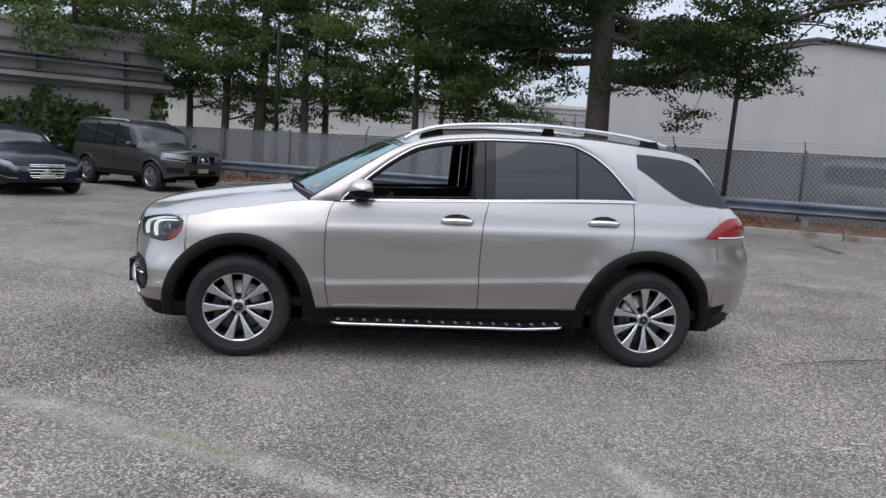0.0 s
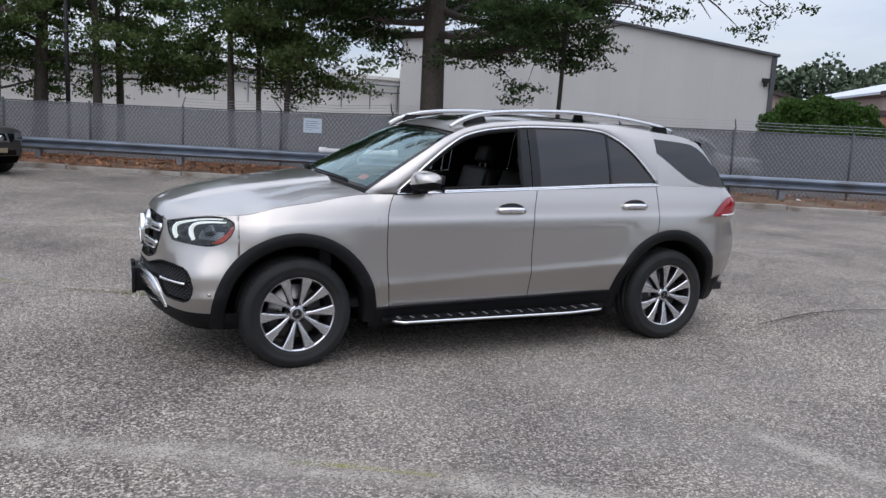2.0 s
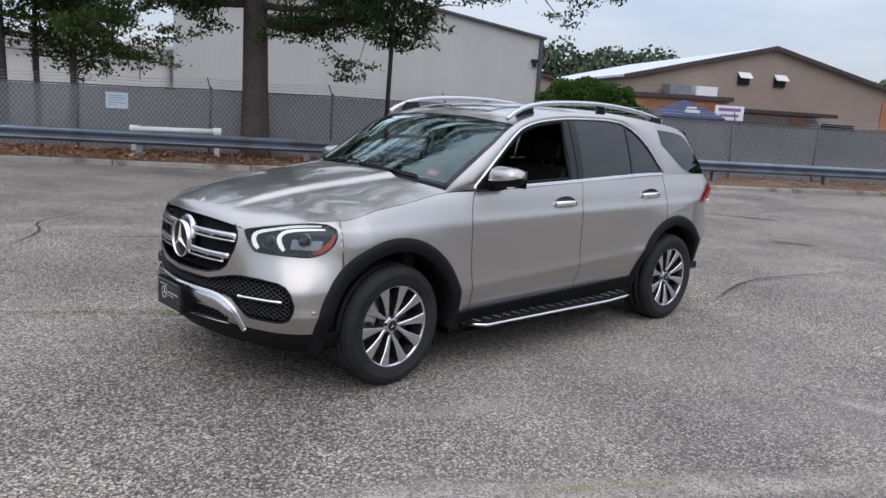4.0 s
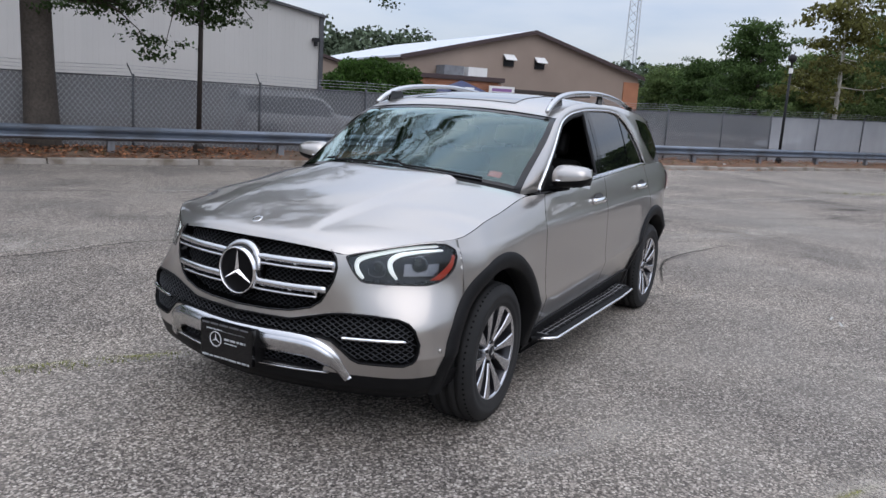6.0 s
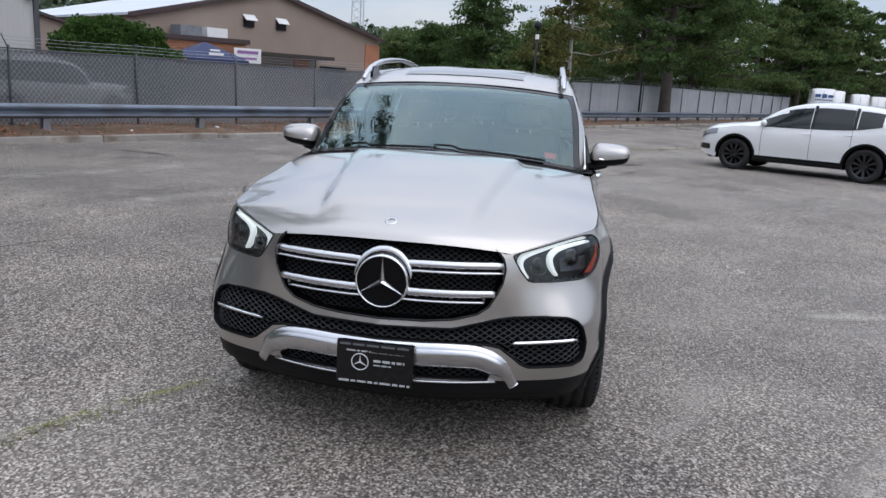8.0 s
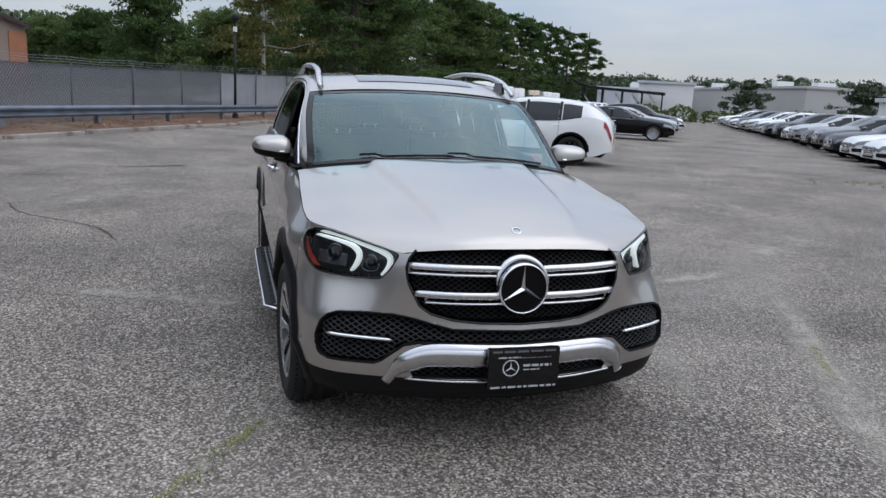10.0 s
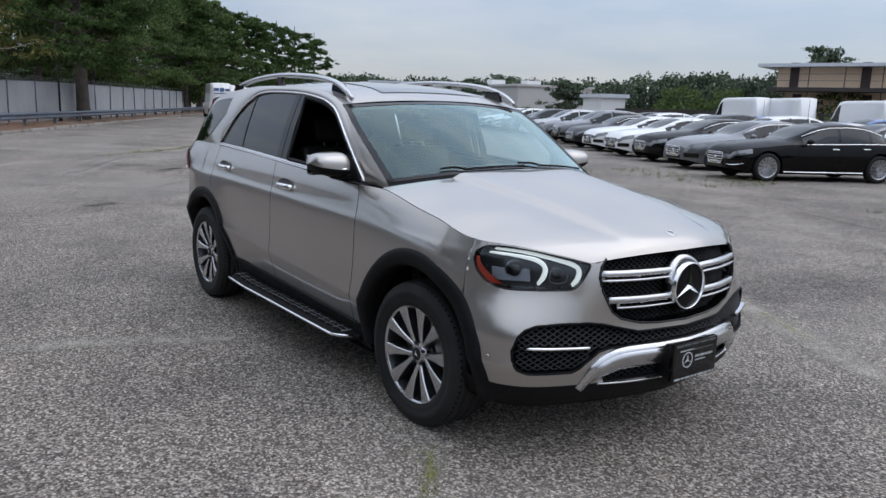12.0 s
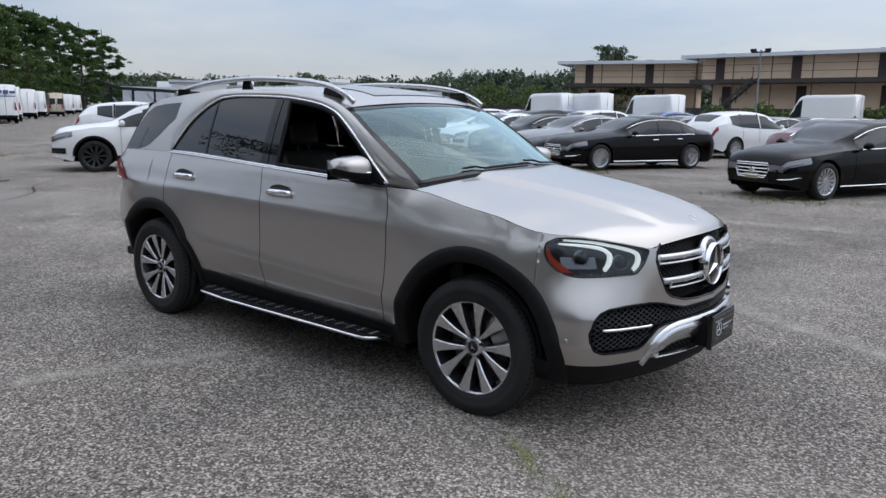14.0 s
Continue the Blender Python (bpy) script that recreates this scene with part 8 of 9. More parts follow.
    for sg in (-1, 1):
        h, b = {"sedan": 0.13, "van": 0.26, "wagon": 0.19}.get(kind, 0.14), bl(x0 + 0.06)
        wn = low_w(x0, b - 0.1)
        pts = [[(x0 - 0.014 + 0.01 * (yy > 0.9), sg * yy * wn, z) for z in span(b - h, b - 0.015, 4)] for yy in (0.70, 0.85, 0.97)]
        for x in span(x0 + 0.05, x0 + (0.50 if kind != "van" else 0.35), 6):
            b = bl(x)
            pts.append([(x - 0.012, sg * (low_w(x, z) + 0.008), z) for z in span(b - h, b - 0.015, 4)])
        lamp = part("headlamp", Geo().grid(pts).data(), M["far_lamp"], ob, "clear headlamp", smooth=True)
        if kind != "van":
            rows = [[(p[1][0] - 0.006, p[1][1] * 1.004, p[1][2] - 0.012), (p[2][0] - 0.008, p[2][1] * 1.006, p[2][2] - 0.03)] for p in pts[1:-2]]
            if not far:
                part("lamp_inner", Geo().grid(rows).data(), M["gloss_black"], lamp)
            # corner intake with a bright blade
            zi = lift(x0) + 0.07
            rows = [[(x - 0.014, sg * (low_w(x, z) + 0.006), z) for z in (zi, zi + 0.06, zi + 0.13)] for x in span(x0 + 0.01, x0 + 0.34, 6)]
            intake = part("corner_intake", Geo().grid(rows).data(), M["gloss_black"], ob, smooth=True)
            if not far:
                part("intake_blade", Geo().tube([(x - 0.018, sg * (low_w(x, zi) + 0.010), zi + 0.02 + 0.05 * smooth01((x - x0 - 0.1) / 0.25)) for x in span(x0 + 0.01, x0 + 0.34, 6)], 0.009, 5).data(), M["chrome"] if kind == "sedan" else M["black_plastic"], intake)
            if kind in ("crossover", "wagon") and not far:
                rows = [[(x, sg * (low_w(x, z) + 0.008), z) for z in (S["sill"] - 0.01, S["sill"] + 0.06, S["sill"] + 0.13)] for x in span(ax[0] + ar, ax[1] - ar, 10)]
                part("sill_cladding", Geo().grid(rows).data(), M["black_plastic"], ob, smooth=True)
        pts = [[(x + 0.006, sg * (low_w(x, z) + 0.008), z) for z in (span(bl(x) - 0.17, bl(x) - 0.02, 3) if kind != "van" else span(0.95, 1.5, 3))] for x in (span(x1 - 0.24, x1 - 0.03, 5) if kind != "van" else span(x1 - 0.10, x1 - 0.01, 3))]
        part("tail_lamp", Geo().grid(pts).data(), M["red_lens"], ob, "red tail lamp", smooth=True)
        mx = S["side"][0] + (0.10 if kind != "van" else 0.15)
        mz = bl(mx) + 0.08
        g = Geo()
        g.tube([(mx, sg * (low_w(mx, bl(mx)) + 0.02), mz - 0.03), (mx, sg * (low_w(mx, bl(mx)) + 0.10), mz), (mx + 0.01, sg * (low_w(mx, bl(mx)) + 0.20), mz)], [0.035, 0.075, 0.05], 10)
        part("door_mirror", g.data(), body if kind != "van" else M["black_plastic"], ob, smooth=True)
        if kind != "van":
            for hx in (0.16, 1.02):
                part("handle", Geo().tube([(hx - 0.09, sg * (low_w(hx, bl(hx) - 0.12) + 0.012), bl(hx) - 0.12), (hx + 0.09, sg * (low_w(hx, bl(hx) - 0.12) + 0.012), bl(hx) - 0.12)], 0.013, 6).data(), M["chrome"] if kind == "sedan" else body, ob)
            part("window_trim", Geo().tube([(x, sg * (low_w(x, bl(x)) + 0.004), bl(x) + 0.004) for x in span(S["side"][0], S["side"][1], 14)], 0.010, 5).data(), M["chrome"] if kind == "sedan" else M["gloss_black"], ob)
            if kind == "sedan":
                arc = []
                for x in span(S["side"][0] + 0.02, S["side"][1], 18):
                    b, hg = bl(x), top(x) - bl(x)
                    w_b = low_w(x, b)
                    u = 0.885
                    arc.append((x, sg * (w_b + (min(w_b * 0.96, S["rail"] * plan(x) / W) - w_b) * u ** 1.25 + 0.006), b + (hg - 0.055 * min(1, hg / 0.4)) * u))
                part("window_trim", Geo().tube(arc, 0.011, 5).data(), M["chrome"], ob)
            for px in (-0.86, S["pillars"][0], S["pillars"][1] - 0.02):
                part("door_gap", Geo().tube([(px, sg * (low_w(px, z) + 0.001), z) for z in span(S["sill"] + 0.08, bl(px) - 0.01, 8) if z > arch(px)], 0.004, 4).data(), M["liner"], ob)
            part("sill_strip", Geo().tube([(x, sg * (low_w(x, S["sill"] + 0.05) + 0.004), S["sill"] + 0.05) for x in span(ax[0] + ar + 0.03, ax[1] - ar - 0.03, 8)], 0.014, 6).data(), M["chrome"] if kind == "sedan" else M["black_plastic"], ob)
        if kind == "wagon":
            part("roof_rail", Geo().tube(spline([(-0.15, sg * 0.62, 1.70), (0.0, sg * 0.62, 1.765), (1.6, sg * 0.62, 1.79), (1.9, sg * 0.62, 1.72)], 16), 0.02, 6).data(), M["satin"], ob)
    if kind == "van":
        for sg in (-1, 1):
            if body is COL["white"]:
                continue
            part("rear_window", Geo().box(x1 - 0.02, x1 + 0.006, min(sg * 0.12, sg * 0.72), max(sg * 0.12, sg * 0.72), 1.45, 2.1).data(), M["car_glass"], ob)
        part("door_gap", Geo().box(x1 - 0.01, x1 + 0.004, -0.008, 0.008, 0.5, 2.6).data(), M["liner"], ob)
        part("rear_bumper", Geo().box(x1 - 0.05, x1 + 0.08, -0.8, 0.8, 0.42, 0.58).data(), M["black_plastic"], ob)
    else:
        part("tail_plate", Geo().box(x1 - 0.02, x1 + 0.012, -0.26, 0.26, 0.62, 0.76).data(), M["plate_far"], ob)
    return ob


M["car_glass"] = mat("car_glass", (0.016, 0.019, 0.021), 0.02, spec=0.5)
M["far_lamp"] = mat("lamp_cover", (0.22, 0.225, 0.235), 0.14, 0.5, coat=0.8)
M["plate_far"] = mat("plain_plate", (0.30, 0.26, 0.16), 0.5)
M["black_rim"] = mat("black_rim", (0.012, 0.012, 0.013), 0.25, 0.3, coat=0.5)
WHEELS = {}
for kd, sp in SPECS.items():
    WHEELS[(kd, "silver")] = wheel_meshes(sp["r"], sp["rim"], 0.24, M["rim_face"], sp["spoke"], "a")
    WHEELS[(kd, "black")] = wheel_meshes(sp["r"], sp["rim"], 0.24, M["black_rim"], sp["spoke"], "b")
COL = {
    "black": mat_paint("black_paint", (0.0022, 0.0022, 0.0026), 0.0, 0.25, spec=0.02, coat=0.42),
    "navy": mat_paint("navy_paint", (0.007, 0.010, 0.022), 0.1, 0.3, spec=0.08, coat=0.5),
    "white": mat_paint("white_car_paint", (0.78, 0.78, 0.77), 0.0, 0.35),
    "grey": mat_paint("grey_paint", (0.15, 0.155, 0.165), 0.7, 0.32),
    "dark_grey": mat_paint("dark_grey_paint", (0.022, 0.023, 0.026), 0.4, 0.3, spec=0.1, coat=0.45),
    "silver": mat_paint("silver_car_paint", (0.42, 0.43, 0.44), 0.8, 0.32),
    "blue": mat_paint("blue_paint", (0.05, 0.12, 0.30), 0.5, 0.3),
    "maroon": mat_paint("maroon_paint", (0.10, 0.012, 0.018), 0.4, 0.3),
    "tan": mat_paint("tan_paint", (0.36, 0.30, 0.22), 0.5, 0.35),
    "green_grey": mat_paint("green_grey_paint", (0.050, 0.050, 0.048), 0.3, 0.32, spec=0.2, coat=0.7),
}


def heading(hx, hy):
    return math.degrees(math.atan2(-hy, -hx))


def place(ob, x, y, hx, hy):
    ob.matrix_basis = pose(x, y, 0, 0, 0, heading(hx, hy))
    return ob


# the two cars by the block wall
place(build_vehicle("suv", "dark green-grey boxy SUV parked near the fence", "wagon", COL["green_grey"], grille="blocks"), -6.62, 15.15, 0.77, -0.636)
place(build_vehicle("sedan", "dark navy sedan with a chrome grille parked by the ivy wall", "sedan", COL["navy"]), -9.15, 12.7, 0.66, -0.75)
# white crossovers in the island row
wc = build_vehicle("crossover", "white crossover with black wheels parked facing the fence", "crossover", COL["white"], rim="black")
wc["group"] = "cars in the island row"
place(wc, 13.93, -6.46, 0.523, 0.852)
copy_thing(wc, pose(21.6, -10.6, 0, 0, 0, heading(-0.55, -0.834)))["label"] = "white crossover parked with its tail to the fence"
isl = {}
for k, (kind, col, lab) in enumerate([("sedan", "black", "black sedan parked in the island row"), ("sedan", "silver", "silver sedan parked in the island row"), ("crossover", "dark_grey", "dark grey crossover parked in the island row"), ("sedan", "white", "white sedan parked in the island row")]):
    o = build_vehicle("suv" if kind != "sedan" else "sedan", lab, kind, COL[col], far=True)
    o["group"] = "cars in the island row"
    place(o, 28.0 + 4.2 * k, -17.0 - 2.9 * k, -0.55, -0.834)

# rows of stock cars
RX, RY, HX, HY = 0.862, -0.507, 0.40, 0.917
near = place(build_vehicle("sedan", "glossy black long sedan in the front row of stock", "sedan", COL["black"]), 6.12, -16.78, 0.46, 0.888)
near["group"] = "stock cars"
copy_thing(near, pose(-0.15, -13.55, 0, 0, 0, heading(0.40, 0.917)))["label"] = "glossy black long sedan standing apart at the row end"
stock = {}


def stock_car(kind, col, x, y, hx, hy):
    key = (kind, col)
    m = pose(x, y, 0, 0, 0, heading(hx, hy))
    if key not in stock:
        nm = "sedan" if kind == "sedan" else "crossover"
        stock[key] = tagged(build_vehicle(nm, f"{col.replace('_', ' ')} {nm} standing in the rows of stock cars", kind, COL[col], far=True, dark_trim=(col == "black")), group="stock cars")
        stock[key].matrix_basis = m
        return stock[key]
    return copy_thing(stock[key], m)


rs = random.Random(77)
front_row = ["grey", "black", "white", "white", "dark_grey", "grey", "dark_grey", "silver", "white", "dark_grey", "black", "white", "grey", "white", "silver", "dark_grey", "white", "black", "white", "white", "grey", "white"]
for k, c in enumerate(front_row):
    kind = "crossover" if k in (5, 7, 9, 11, 13, 15, 17, 19) else "sedan"
    stock_car(kind, c, 6.15 + 2.95 * (k + 1) * RX + rs.uniform(-0.2, 0.2), -16.85 + 2.95 * (k + 1) * RY + rs.uniform(-0.25, 0.25), HX + rs.uniform(-0.02, 0.02), HY)
stock_car("sedan", "maroon", 1.3, -20.9, -HX, -HY)
rows_spec = [(5.6, -25.2, -1, 15, ["white", "white", "grey", "black", "silver", "dark_grey"]), (2.0, -30.6, 1, 16, ["dark_grey", "blue", "silver", "white", "grey"]), (-0.8, -36.2, -1, 14, ["white", "dark_grey", "silver", "blue", "grey"])]
for x, y, sgn, n, cols in rows_spec:
    for k in range(n):
        if (x, k) == (2.0, 3):
            continue
        stock_car("sedan" if rs.random() < 0.72 else "crossover", cols[(k * 2 + k // 3) % len(cols)] if k else cols[0], x + 2.9 * k * RX + rs.uniform(-0.3, 0.3), y + 2.9 * k * RY + rs.uniform(-0.3, 0.3), sgn * HX, sgn * HY)
for k in range(14):
    stock_car("sedan", ["blue", "silver", "blue", "grey", "white"][k % 5], 12.5 + 2.9 * k * RX, -43.0 + 2.9 * k * RY, HX, HY)
# white panel vans behind the stock, and a line of them at the end of the lot
van = tagged(build_vehicle("van", "tall white panel van parked behind the stock cars", "van", COL["white"], far=True, grille="none"), group="white vans")
van.matrix_basis = pose(19.3, -47.4, 0, 0, 0, heading(0.90, -0.43)) @ Matrix.Diagonal((0.93, 0.93, 1.03, 1))
for x, y, deg in ((24.0, -46.4, -24), (27.2, -46.2, -20), (9.1, -51.0, -14)):
    copy_thing(van, pose(x, y, 0, 0, 0, heading(math.cos(radians(deg)), math.sin(radians(deg)))) @ Matrix.Diagonal((0.93, 0.93, 1.03, 1)))
tan_van = tagged(build_vehicle("van", "tan passenger van with dark rear windows at the lot end", "van", COL["tan"], far=True, grille="none"), group="white vans")
tan_van.matrix_basis = pose(96.0, -40.0, 0, 0, 0, heading(0.97, -0.26)) @ Matrix.Scale(1.05, 4)
for k, (x, y) in enumerate(((62.6, -21.2), (68.8, -24.0), (80.3, -30.1), (91.5, -35.9), (113.0, -49.2), (122.0, -54.6), (158.0, -76.0))):
    v = copy_thing(van, pose(x, y, 0, 0, 0, heading(0.975, -0.22)) @ Matrix.Scale(1.05, 4))
    v["label"] = "white panel van seen from behind at the end of the lot"
    if k == 0:
        v["label"] = "white panel van with blue printed bars on its tail"
        for y0, y1, z0, z1 in ((-0.62, -0.2, 2.12, 2.34), (-0.12, 0.25, 2.08, 2.36), (0.32, 0.72, 2.12, 2.30), (-0.6, 0.7, 1.90, 1.96)):
            part("printed_bar", Geo().box(2.985, 2.992, y0, y1, z0, z1).data(), COL["blue"], v)
# dark loaded car carrier at the far end
cc = thing("car_carrier", "dark two-deck car carrier trailer with sloping ramps", "trailer", pose(99, -55.5, 0, 0, 0, 58))
part("deck", Geo().extrude([(-6.5, -1.3, 3.2), (4.5, -1.3, 3.7), (7.0, -1.3, 4.6), (7.0, -1.3, 4.9), (4.5, -1.3, 4.1), (-6.5, -1.3, 3.6)], (0, 2.6, 0)).data(), M["dark_metal"], cc)
part("deck", Geo().box(-6.5, 7.0, -1.3, 1.3, 0.7, 0.95).data(), M["dark_metal"], cc)
for k in range(5):
    for sy in (-1.25, 1.2):
        part("post", Geo().box(-6.2 + 2.9 * k, -6.0 + 2.9 * k, sy, sy + 0.1, 0.8, 3.5 + 0.12 * k).data(), M["dark_metal"], cc)
    part("ramp", Geo().extrude([(-6.0 + 2.5 * k, -1.28, 1.0), (-4.3 + 2.5 * k, -1.28, 3.2), (-4.1 + 2.5 * k, -1.28, 3.2), (-5.7 + 2.5 * k, -1.28, 1.0)], (0, 0.12, 0)).data(), M["white"], cc)
for k in range(4):
    part("wheel", Geo().lathe([(0.0, -0.15), (0.42, -0.15), (0.5, -0.1), (0.5, 0.1), (0.42, 0.15), (0.0, 0.15)], 20, pose(-3.5 + 1.1 * (k // 2), -1.15 + 2.3 * (k % 2), 0.5)).data(), M["rubber"], cc)
for k in range(5):
    stock_car(["crossover", "sedan"][k % 2], ["white", "silver", "white", "dark_grey", "white"][k], 60 + 6.5 * k, -31 - 3.7 * k, 0.9, -0.4)
# box body and low industrial sheds on the far side
for i, (x, y, w, d, h, a, mt, lab) in enumerate([(118, -77, 30, 14, 4.4, -32, "roof_pale", "pale flat-roofed industrial shed in the distance"), (96, -66, 12, 8, 5.0, -32, "white", "white trailer body beyond the stock cars"), (84, -92, 70, 14, 5.2, -12, "siding", "long low beige shed in the distance"), (46, -56, 5, 2.4, 3.0, -25, "white", "white box body behind the vans")]):
    o = thing("shed" if i != 1 and i != 3 else "box_body", lab, "building" if i != 1 and i != 3 else "box body", pose(x, y, 0, 0, 0, a))
    part("wall", Geo().box(0, w, 0, d, 0, h).data(), M[mt], o)
    part("roof", Geo().box(-0.3, w + 0.3, -0.3, d + 0.3, h, h + 0.35).data(), M["roof_pale"] if i != 2 else M["siding"], o)
    if i in (0, 2):
        for k in range(5):
            part("roof_unit", Geo().box(w * (0.1 + 0.18 * k), w * (0.1 + 0.18 * k) + 2.0, d * 0.4, d * 0.6, h + 0.35, h + 1.2 + 0.4 * (k % 2)).data(), M["white"], o)
            part("door", Geo().box(w * (0.08 + 0.18 * k), w * (0.08 + 0.18 * k) + 3.0, -0.05, -0.004, 0, h * 0.7).data(), M["siding_trim"], o)
# light pole among the cars
lp = thing("flood_light_pole", "thin wooden pole carrying two flood lights", "pole", pose(8.6, -36.0, 0))
part("shaft", Geo().tube([(0, 0, 0), (0, 0, 4.75)], [0.055, 0.04], 8).data(), M["post"], lp)
part("crossbar", Geo().box(-0.45, 0.45, -0.03, 0.03, 4.60, 4.67).data(), M["dark_metal"], lp)
for sx in (-0.35, 0.35):
    part("flood_lamp", Geo().box(sx - 0.13, sx + 0.13, -0.05, 0.1, 4.67, 4.80).data(), M["dark_metal"], lp)
# fence and hedge at the back, before the motel
bf = thing("back_fence", "dark screen fence along the back of the car park", "fence", pose(-6, -51.5, 0, 0, 0, -4))
for k in range(18):
    part("panel", Geo().box(k * 3.0, k * 3.0 + 2.94, 0, 0.05, 0.05, 2.0).data(), M["brown_metal"], bf)
leaf_bank("shrub_bank", "weedy bushes along the back fence", "shrubs", [(-2 + i * 3.1 + rs.uniform(-0.8, 0.8), -50.9 + rs.uniform(-0.3, 0.3) - i * 0.2, 0.9, 1.3, 0.7, 0.8 + rs.uniform(0, 0.7)) for i in range(12)], 6000, 0.25, M["leaf2"], 57)
# grey shape of a car behind the screen
place(build_vehicle("sedan", "silver sedan parked behind the fence screen", "sedan", COL["silver"], far=True), 38.4, 1.2, -0.889, 0.457)
place(build_vehicle("suv", "white SUV parked behind the chain-link screen", "wagon", COL["white"], far=True), 14.6, 14.0, 0.889, -0.457)

# ---- wear on the asphalt: sandy seams, stains, cracks, weeds ----
def strip(name, pts, widths, material, label, z=0.004, n=24):
    """A thin ragged deposit along a path."""
    path = spline([(x, y, 0) for x, y in pts], n)
    me = bpy.data.meshes.new(name)
    vs, fs = [], []
    for i, p in enumerate(path):
        a, b = path[max(0, i - 1)], path[min(n, i + 1)]
        d = (b - a).normalized()
        s = Vector((-d.y, d.x, 0))
        w = widths[0] + (widths[1] - widths[0]) * i / n
        w *= 1 + 0.25 * noise.noise(Vector((p.x * 1.7, p.y * 1.7, 3.0)))
        vs += [p + s * w / 2 + Vector((0, 0, z)), p - s * w / 2 + Vector((0, 0, z))]
    for i in range(n):
        fs.append((2 * i, 2 * i + 1, 2 * i + 3, 2 * i + 2))
    me.from_pydata([tuple(v) for v in vs], [], fs)
    uv = me.uv_layers.new(name="UVMap")
    for poly in me.polygons:
        for li in poly.loop_indices:
            vi = me.loops[li].vertex_index
            uv.data[li].uv = (0.0 if vi % 2 == 0 else 1.0, (vi // 2) / n)
    me.materials.append(material)
    ob = new(name, me)
    ob.visible_shadow = False
    return tagged(ob, label, "stain", kind="structure")


Z = iter([0.004 + 0.0006 * i for i in range(60)])
SEAM = "pale sandy seam worn across the asphalt"
strip("seam", [(-5.2, -0.55), (-3.9, -1.2), (-2.69, -1.86), (-2.19, -2.11), (-1.58, -2.49), (-1.11, -2.75), (-0.69, -3.05), (0.6, -3.7), (2.5, -4.7)], (0.36, 0.36), M["sand_thick"], SEAM, next(Z), 48)
strip("seam", [(-6.5, 3.6), (-4.65, 2.71), (-3.08, 1.88), (-2.3, 1.36), (-1.81, 1.02), (-0.6, 0.4), (1.5, -0.7), (3.4, -1.7)], (0.20, 0.22), M["pale"], SEAM, next(Z), 48)
strip("stain", [(0.15, 0.85), (0.40, 1.45), (0.66, 2.08), (0.95, 2.8)], (0.26, 0.36), M["sand_thick"], "pale sandy streak on the asphalt", next(Z))
strip("stain", [(0.62, -2.45), (0.74, -2.85), (0.86, -3.3), (1.0, -3.8)], (0.34, 0.44), M["sand_thick"], "pale sandy patch on the asphalt", next(Z))
strip("stain", [(2.0, -1.25), (2.3, -1.28), (2.7, -1.3)], (0.16, 0.16), M["sand"], "small pale scuff on the asphalt", next(Z))
strip("stain", [(-1.9, -1.2), (-1.7, -1.36), (-1.4, -1.6)], (0.28, 0.22), M["pale"], "pale worn patch on the asphalt", next(Z))
strip("stain", [(-1.6, -1.3), (-1.35, -1.5), (-1.0, -1.75)], (0.35, 0.3), M["pale"], "pale worn patch on the asphalt", next(Z))
strip("stain", [(8.5, 8.2), (8.3, 7.4), (8.1, 6.5)], (0.5, 0.4), M["oil"], "dark oily drip stain near the kerb", next(Z))
strip("stain", [(9.5, 3.3), (9.9, 2.4), (10.2, 1.8)], (0.4, 0.35), M["oil"], "dark oily drip stain on the lot", next(Z))
strip("stain", [(12.2, -1.6), (12.9, -2.2), (13.3, -2.6)], (0.5, 0.4), M["oil"], "dark oily drip stain on the lot", next(Z))
strip("stain", [(7.2, 0.8), (7.4, 0.4), (7.55, 0.1)], (0.5, 0.4), M["oil"], "dark patched spot on the asphalt", next(Z))
for i, pts in enumerate([[(2.2, 5.0), (4.5, 3.6), (7.5, 2.2)], [(3.0, 7.6), (5.2, 6.4), (7.8, 5.2)], [(4.5, 0.5), (6.8, -0.9), (9.5, -2.1)], [(5.5, -4.0), (8, -5.2), (11, -6.9)], [(-3.5, 6.2), (-1.6, 5.2), (0.4, 4.2)], [(-3, -8.2), (0.0, -7.3), (3, -9.0)], [(1.2, -4.0), (2.2, -5.2), (2.9, -6.6)], [(10, 1.0), (14, -1.0), (19, -3.2)], [(-6.5, 7.5), (-4.5, 6.4), (-2.6, 5.6)], [(8, -8), (11, -9.5), (15, -11.8)]]):
    strip("stain", pts, (0.7, 1.1), M["pale"], "broad pale band worn into the lot surface", next(Z))
CR = "dark crack wandering over the asphalt"
for i, pts in enumerate([[(16.6, 0.4), (17.2, -1.0), (17.5, -2.3), (17.4, -3.4), (17.7, -5.3), (18.4, -7.2)], [(12.0, 0.2), (13.3, -0.6), (15.2, -1.4), (17.1, -2.5), (21.0, -5.3)], [(-2.4, 4.2), (-1.9, 5.0), (-1.7, 5.7), (-0.9, 6.5)], [(-1.6, 4.5), (-0.7, 4.2), (0.3, 4.1), (1.2, 3.6)], [(2.4, 2.2), (3.4, 2.6), (4.3, 3.5), (5.3, 3.9)], [(9.0, -0.5), (10.3, -1.8), (11.6, -2.4), (13.2, -3.9)], [(0.5, 8.9), (2.3, 8.0), (3.2, 7.2), (5.0, 6.6)], [(-2.6, -9.5), (0, -8.6), (1.8, -9.3), (5.5, -11.4)], [(2.4, -0.9), (4.0, -0.6), (6.0, -1.1)]]):
    strip("crack", pts, (0.05, 0.035), M["crack"], CR, next(Z), 40)
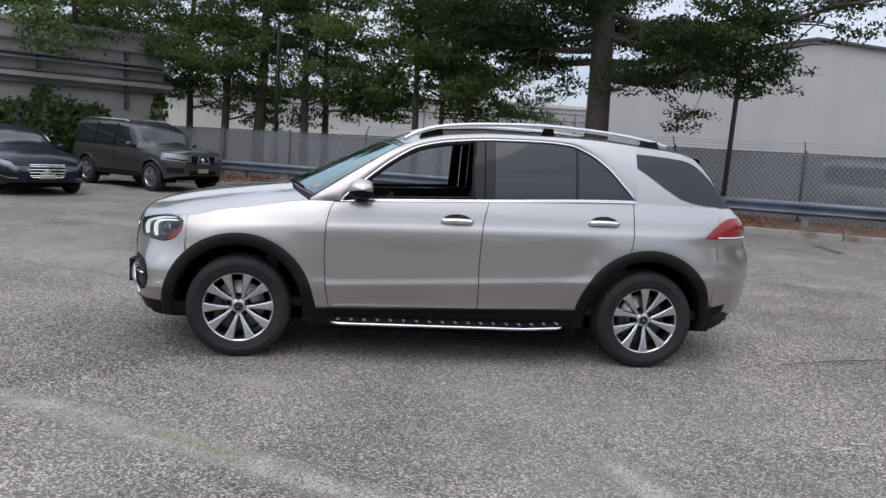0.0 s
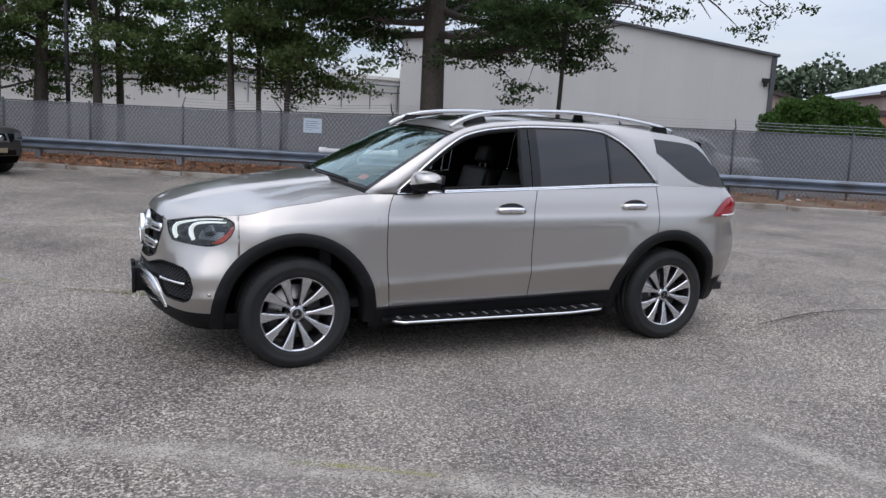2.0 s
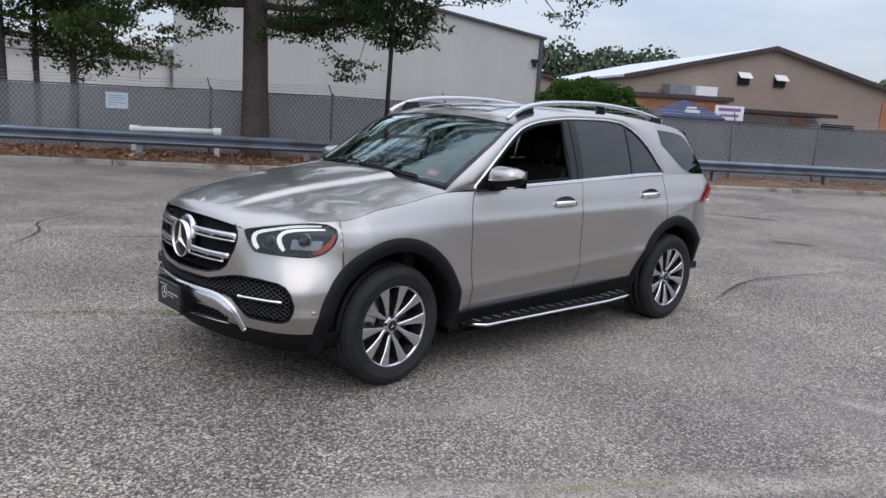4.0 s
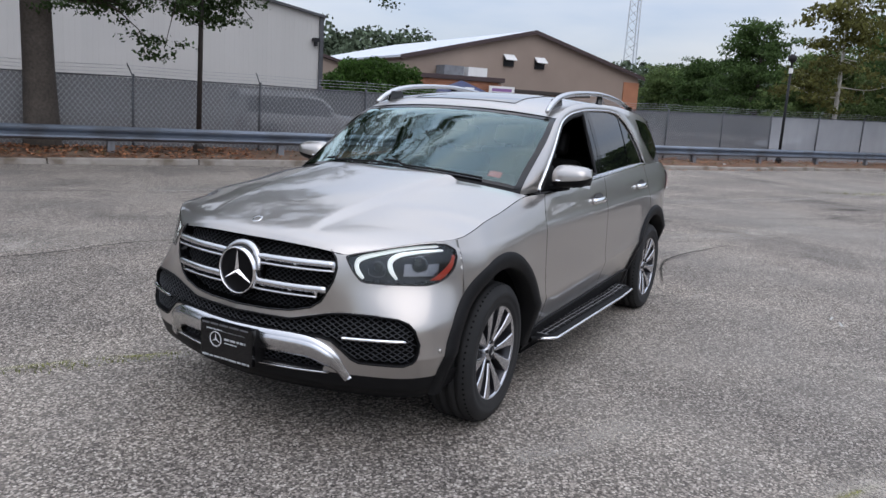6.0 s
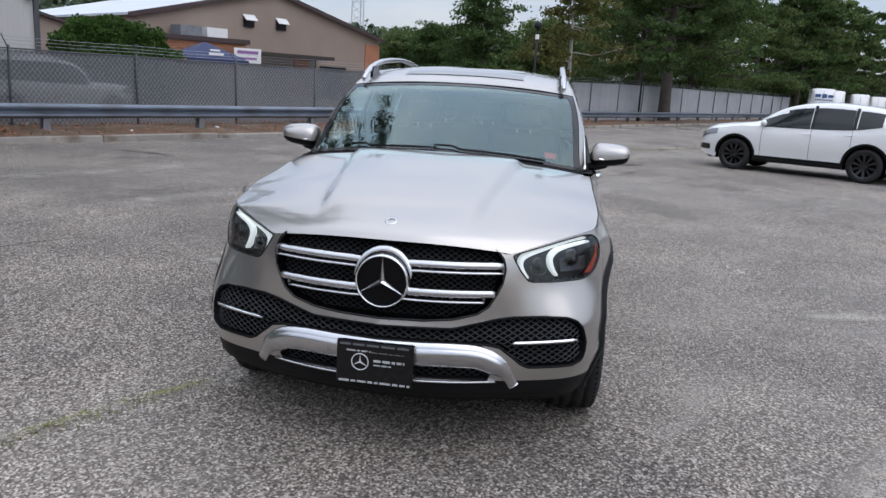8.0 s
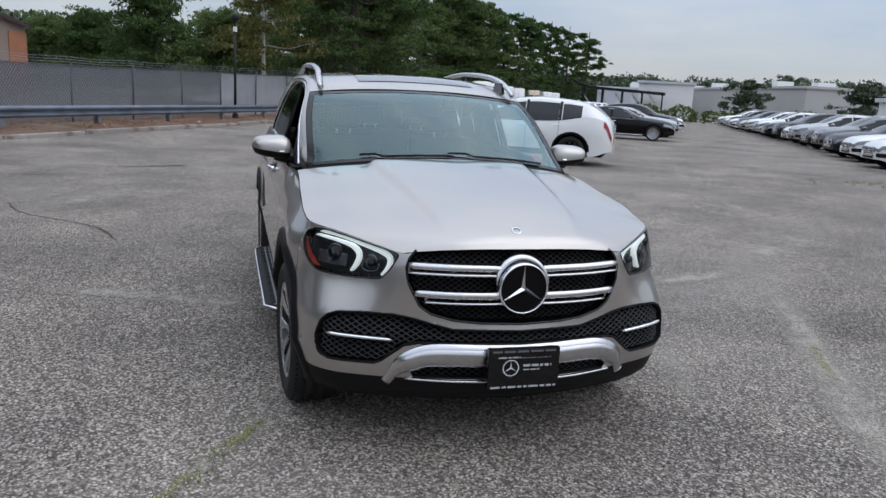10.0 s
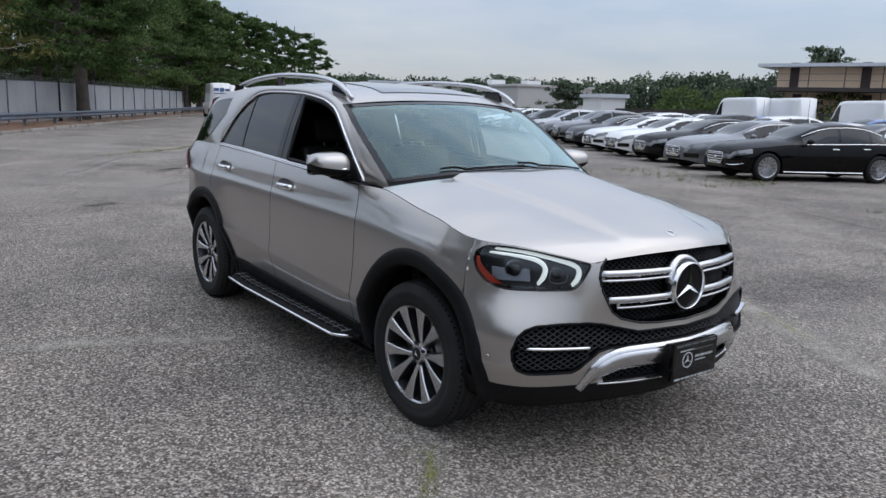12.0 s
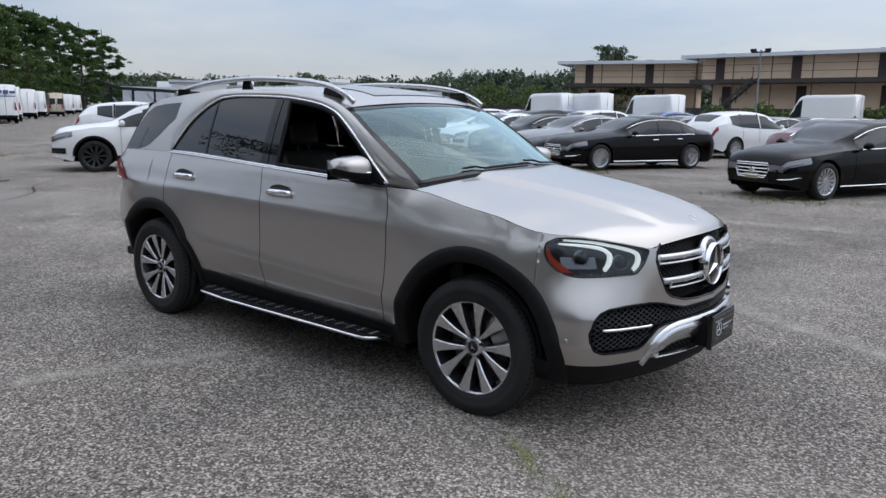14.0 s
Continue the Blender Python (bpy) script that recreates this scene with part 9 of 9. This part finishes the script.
strip("moss_line", [(-2.85, 1.66), (-2.3, 1.36), (-1.95, 1.12), (-1.75, 0.98)], (0.09, 0.07), M["moss"], "yellow-green moss in a pavement seam", next(Z))
strip("moss_line", [(-5.0, 2.9), (-4.0, 2.37), (-3.0, 1.83)], (0.10, 0.09), M["moss"], "yellow-green moss in a pavement seam", next(Z))
strip("moss_line", [(17.0, -1.5), (18.6, -3.3), (20.5, -5.0), (22.5, -6.4)], (0.35, 0.3), M["moss"], "dry weeds along a crack", next(Z))
strip("moss_line", [(-1.9, -2.3), (-1.5, -2.52), (-1.1, -2.77)], (0.08, 0.06), M["moss"], "dull moss in the sandy seam", next(Z))

# weeds and small blades along seams and kerb
rg = np.random.default_rng(91)
g = Geo()


def tuft(x, y, z, n, h):
    for _ in range(n):
        a, l = rg.uniform(0, 6.28), h * rg.uniform(0.5, 1.2)
        ox, oy = rg.normal(0, 0.035, 2)
        dx, dy = math.cos(a) * l * 0.6, math.sin(a) * l * 0.6
        sx, sy = -math.sin(a) * 0.004, math.cos(a) * 0.004
        b = Vector((x + ox, y + oy, z))
        g.add([b + Vector((sx, sy, 0)), b - Vector((sx, sy, 0)), b + Vector((dx, dy, l))], [(0, 1, 2)])


for _ in range(60):
    t = rg.uniform(0, 1)
    tuft(-2.9 + 1.15 * t + rg.normal(0, 0.015), 1.68 - 0.68 * t + rg.normal(0, 0.015), 0.0, 5, 0.022)
for _ in range(70):
    t = rg.uniform(0, 1)
    tuft(17.0 + 5.0 * t + rg.normal(0, 0.25), -1.6 - 4.6 * t + rg.normal(0, 0.25), 0.0, 8, 0.06)
for _ in range(90):
    tuft(7.4 + rg.uniform(-2.0, 2.5), -13.3 + rg.normal(0, 0.7) - 0.4 * rg.uniform(0, 2), 0.0, 9, 0.10)
for _ in range(60):
    tuft(0.4 + rg.normal(0, 0.7), -11.0 + rg.normal(0, 0.4), 0.0, 9, 0.08)
for _ in range(160):
    a = rg.uniform(-8, 40)
    p = fp(a, RAIL + rg.uniform(-0.5, 1.3))
    tuft(p.x, p.y, 0.14, 10, 0.12)
tagged(part("weeds", g.data(), M["grass"]), "sparse dry weeds along seams and kerb", "weeds", kind="stuff")
# short painted tick marks left on the ground
for x0, y0, x1, y1 in ((2.06, -2.50, 2.19, -2.47), (2.24, -2.40, 2.36, -2.41)):
    ob = part("paint_mark", Geo().extrude([(x0, y0, 0.003), (x1, y1, 0.003), (x1, y1 + 0.018, 0.003), (x0, y0 + 0.018, 0.003)], (0, 0, 0.003)).data(), mat("chalk", (0.42, 0.41, 0.39), 0.9))
    tagged(ob, "short white chalk mark on the asphalt", "ground mark", kind="structure")
# litter on the strip
for a, s in ((-4.2, 13.2), (5.5, 13.1), (8.1, 13.4), (20.5, 13.0)):
    p = fp(a, s)
    ob = part("litter", bevelled(Geo().box(-0.05, 0.05, -0.03, 0.03, 0, 0.025), 0.006), M["white"], m=pose(p.x, p.y, ground_z(s) + 0.02, 10, 5, 40 * a))
    tagged(ob, "scrap of white paper litter on the soil", "litter", group="litter")
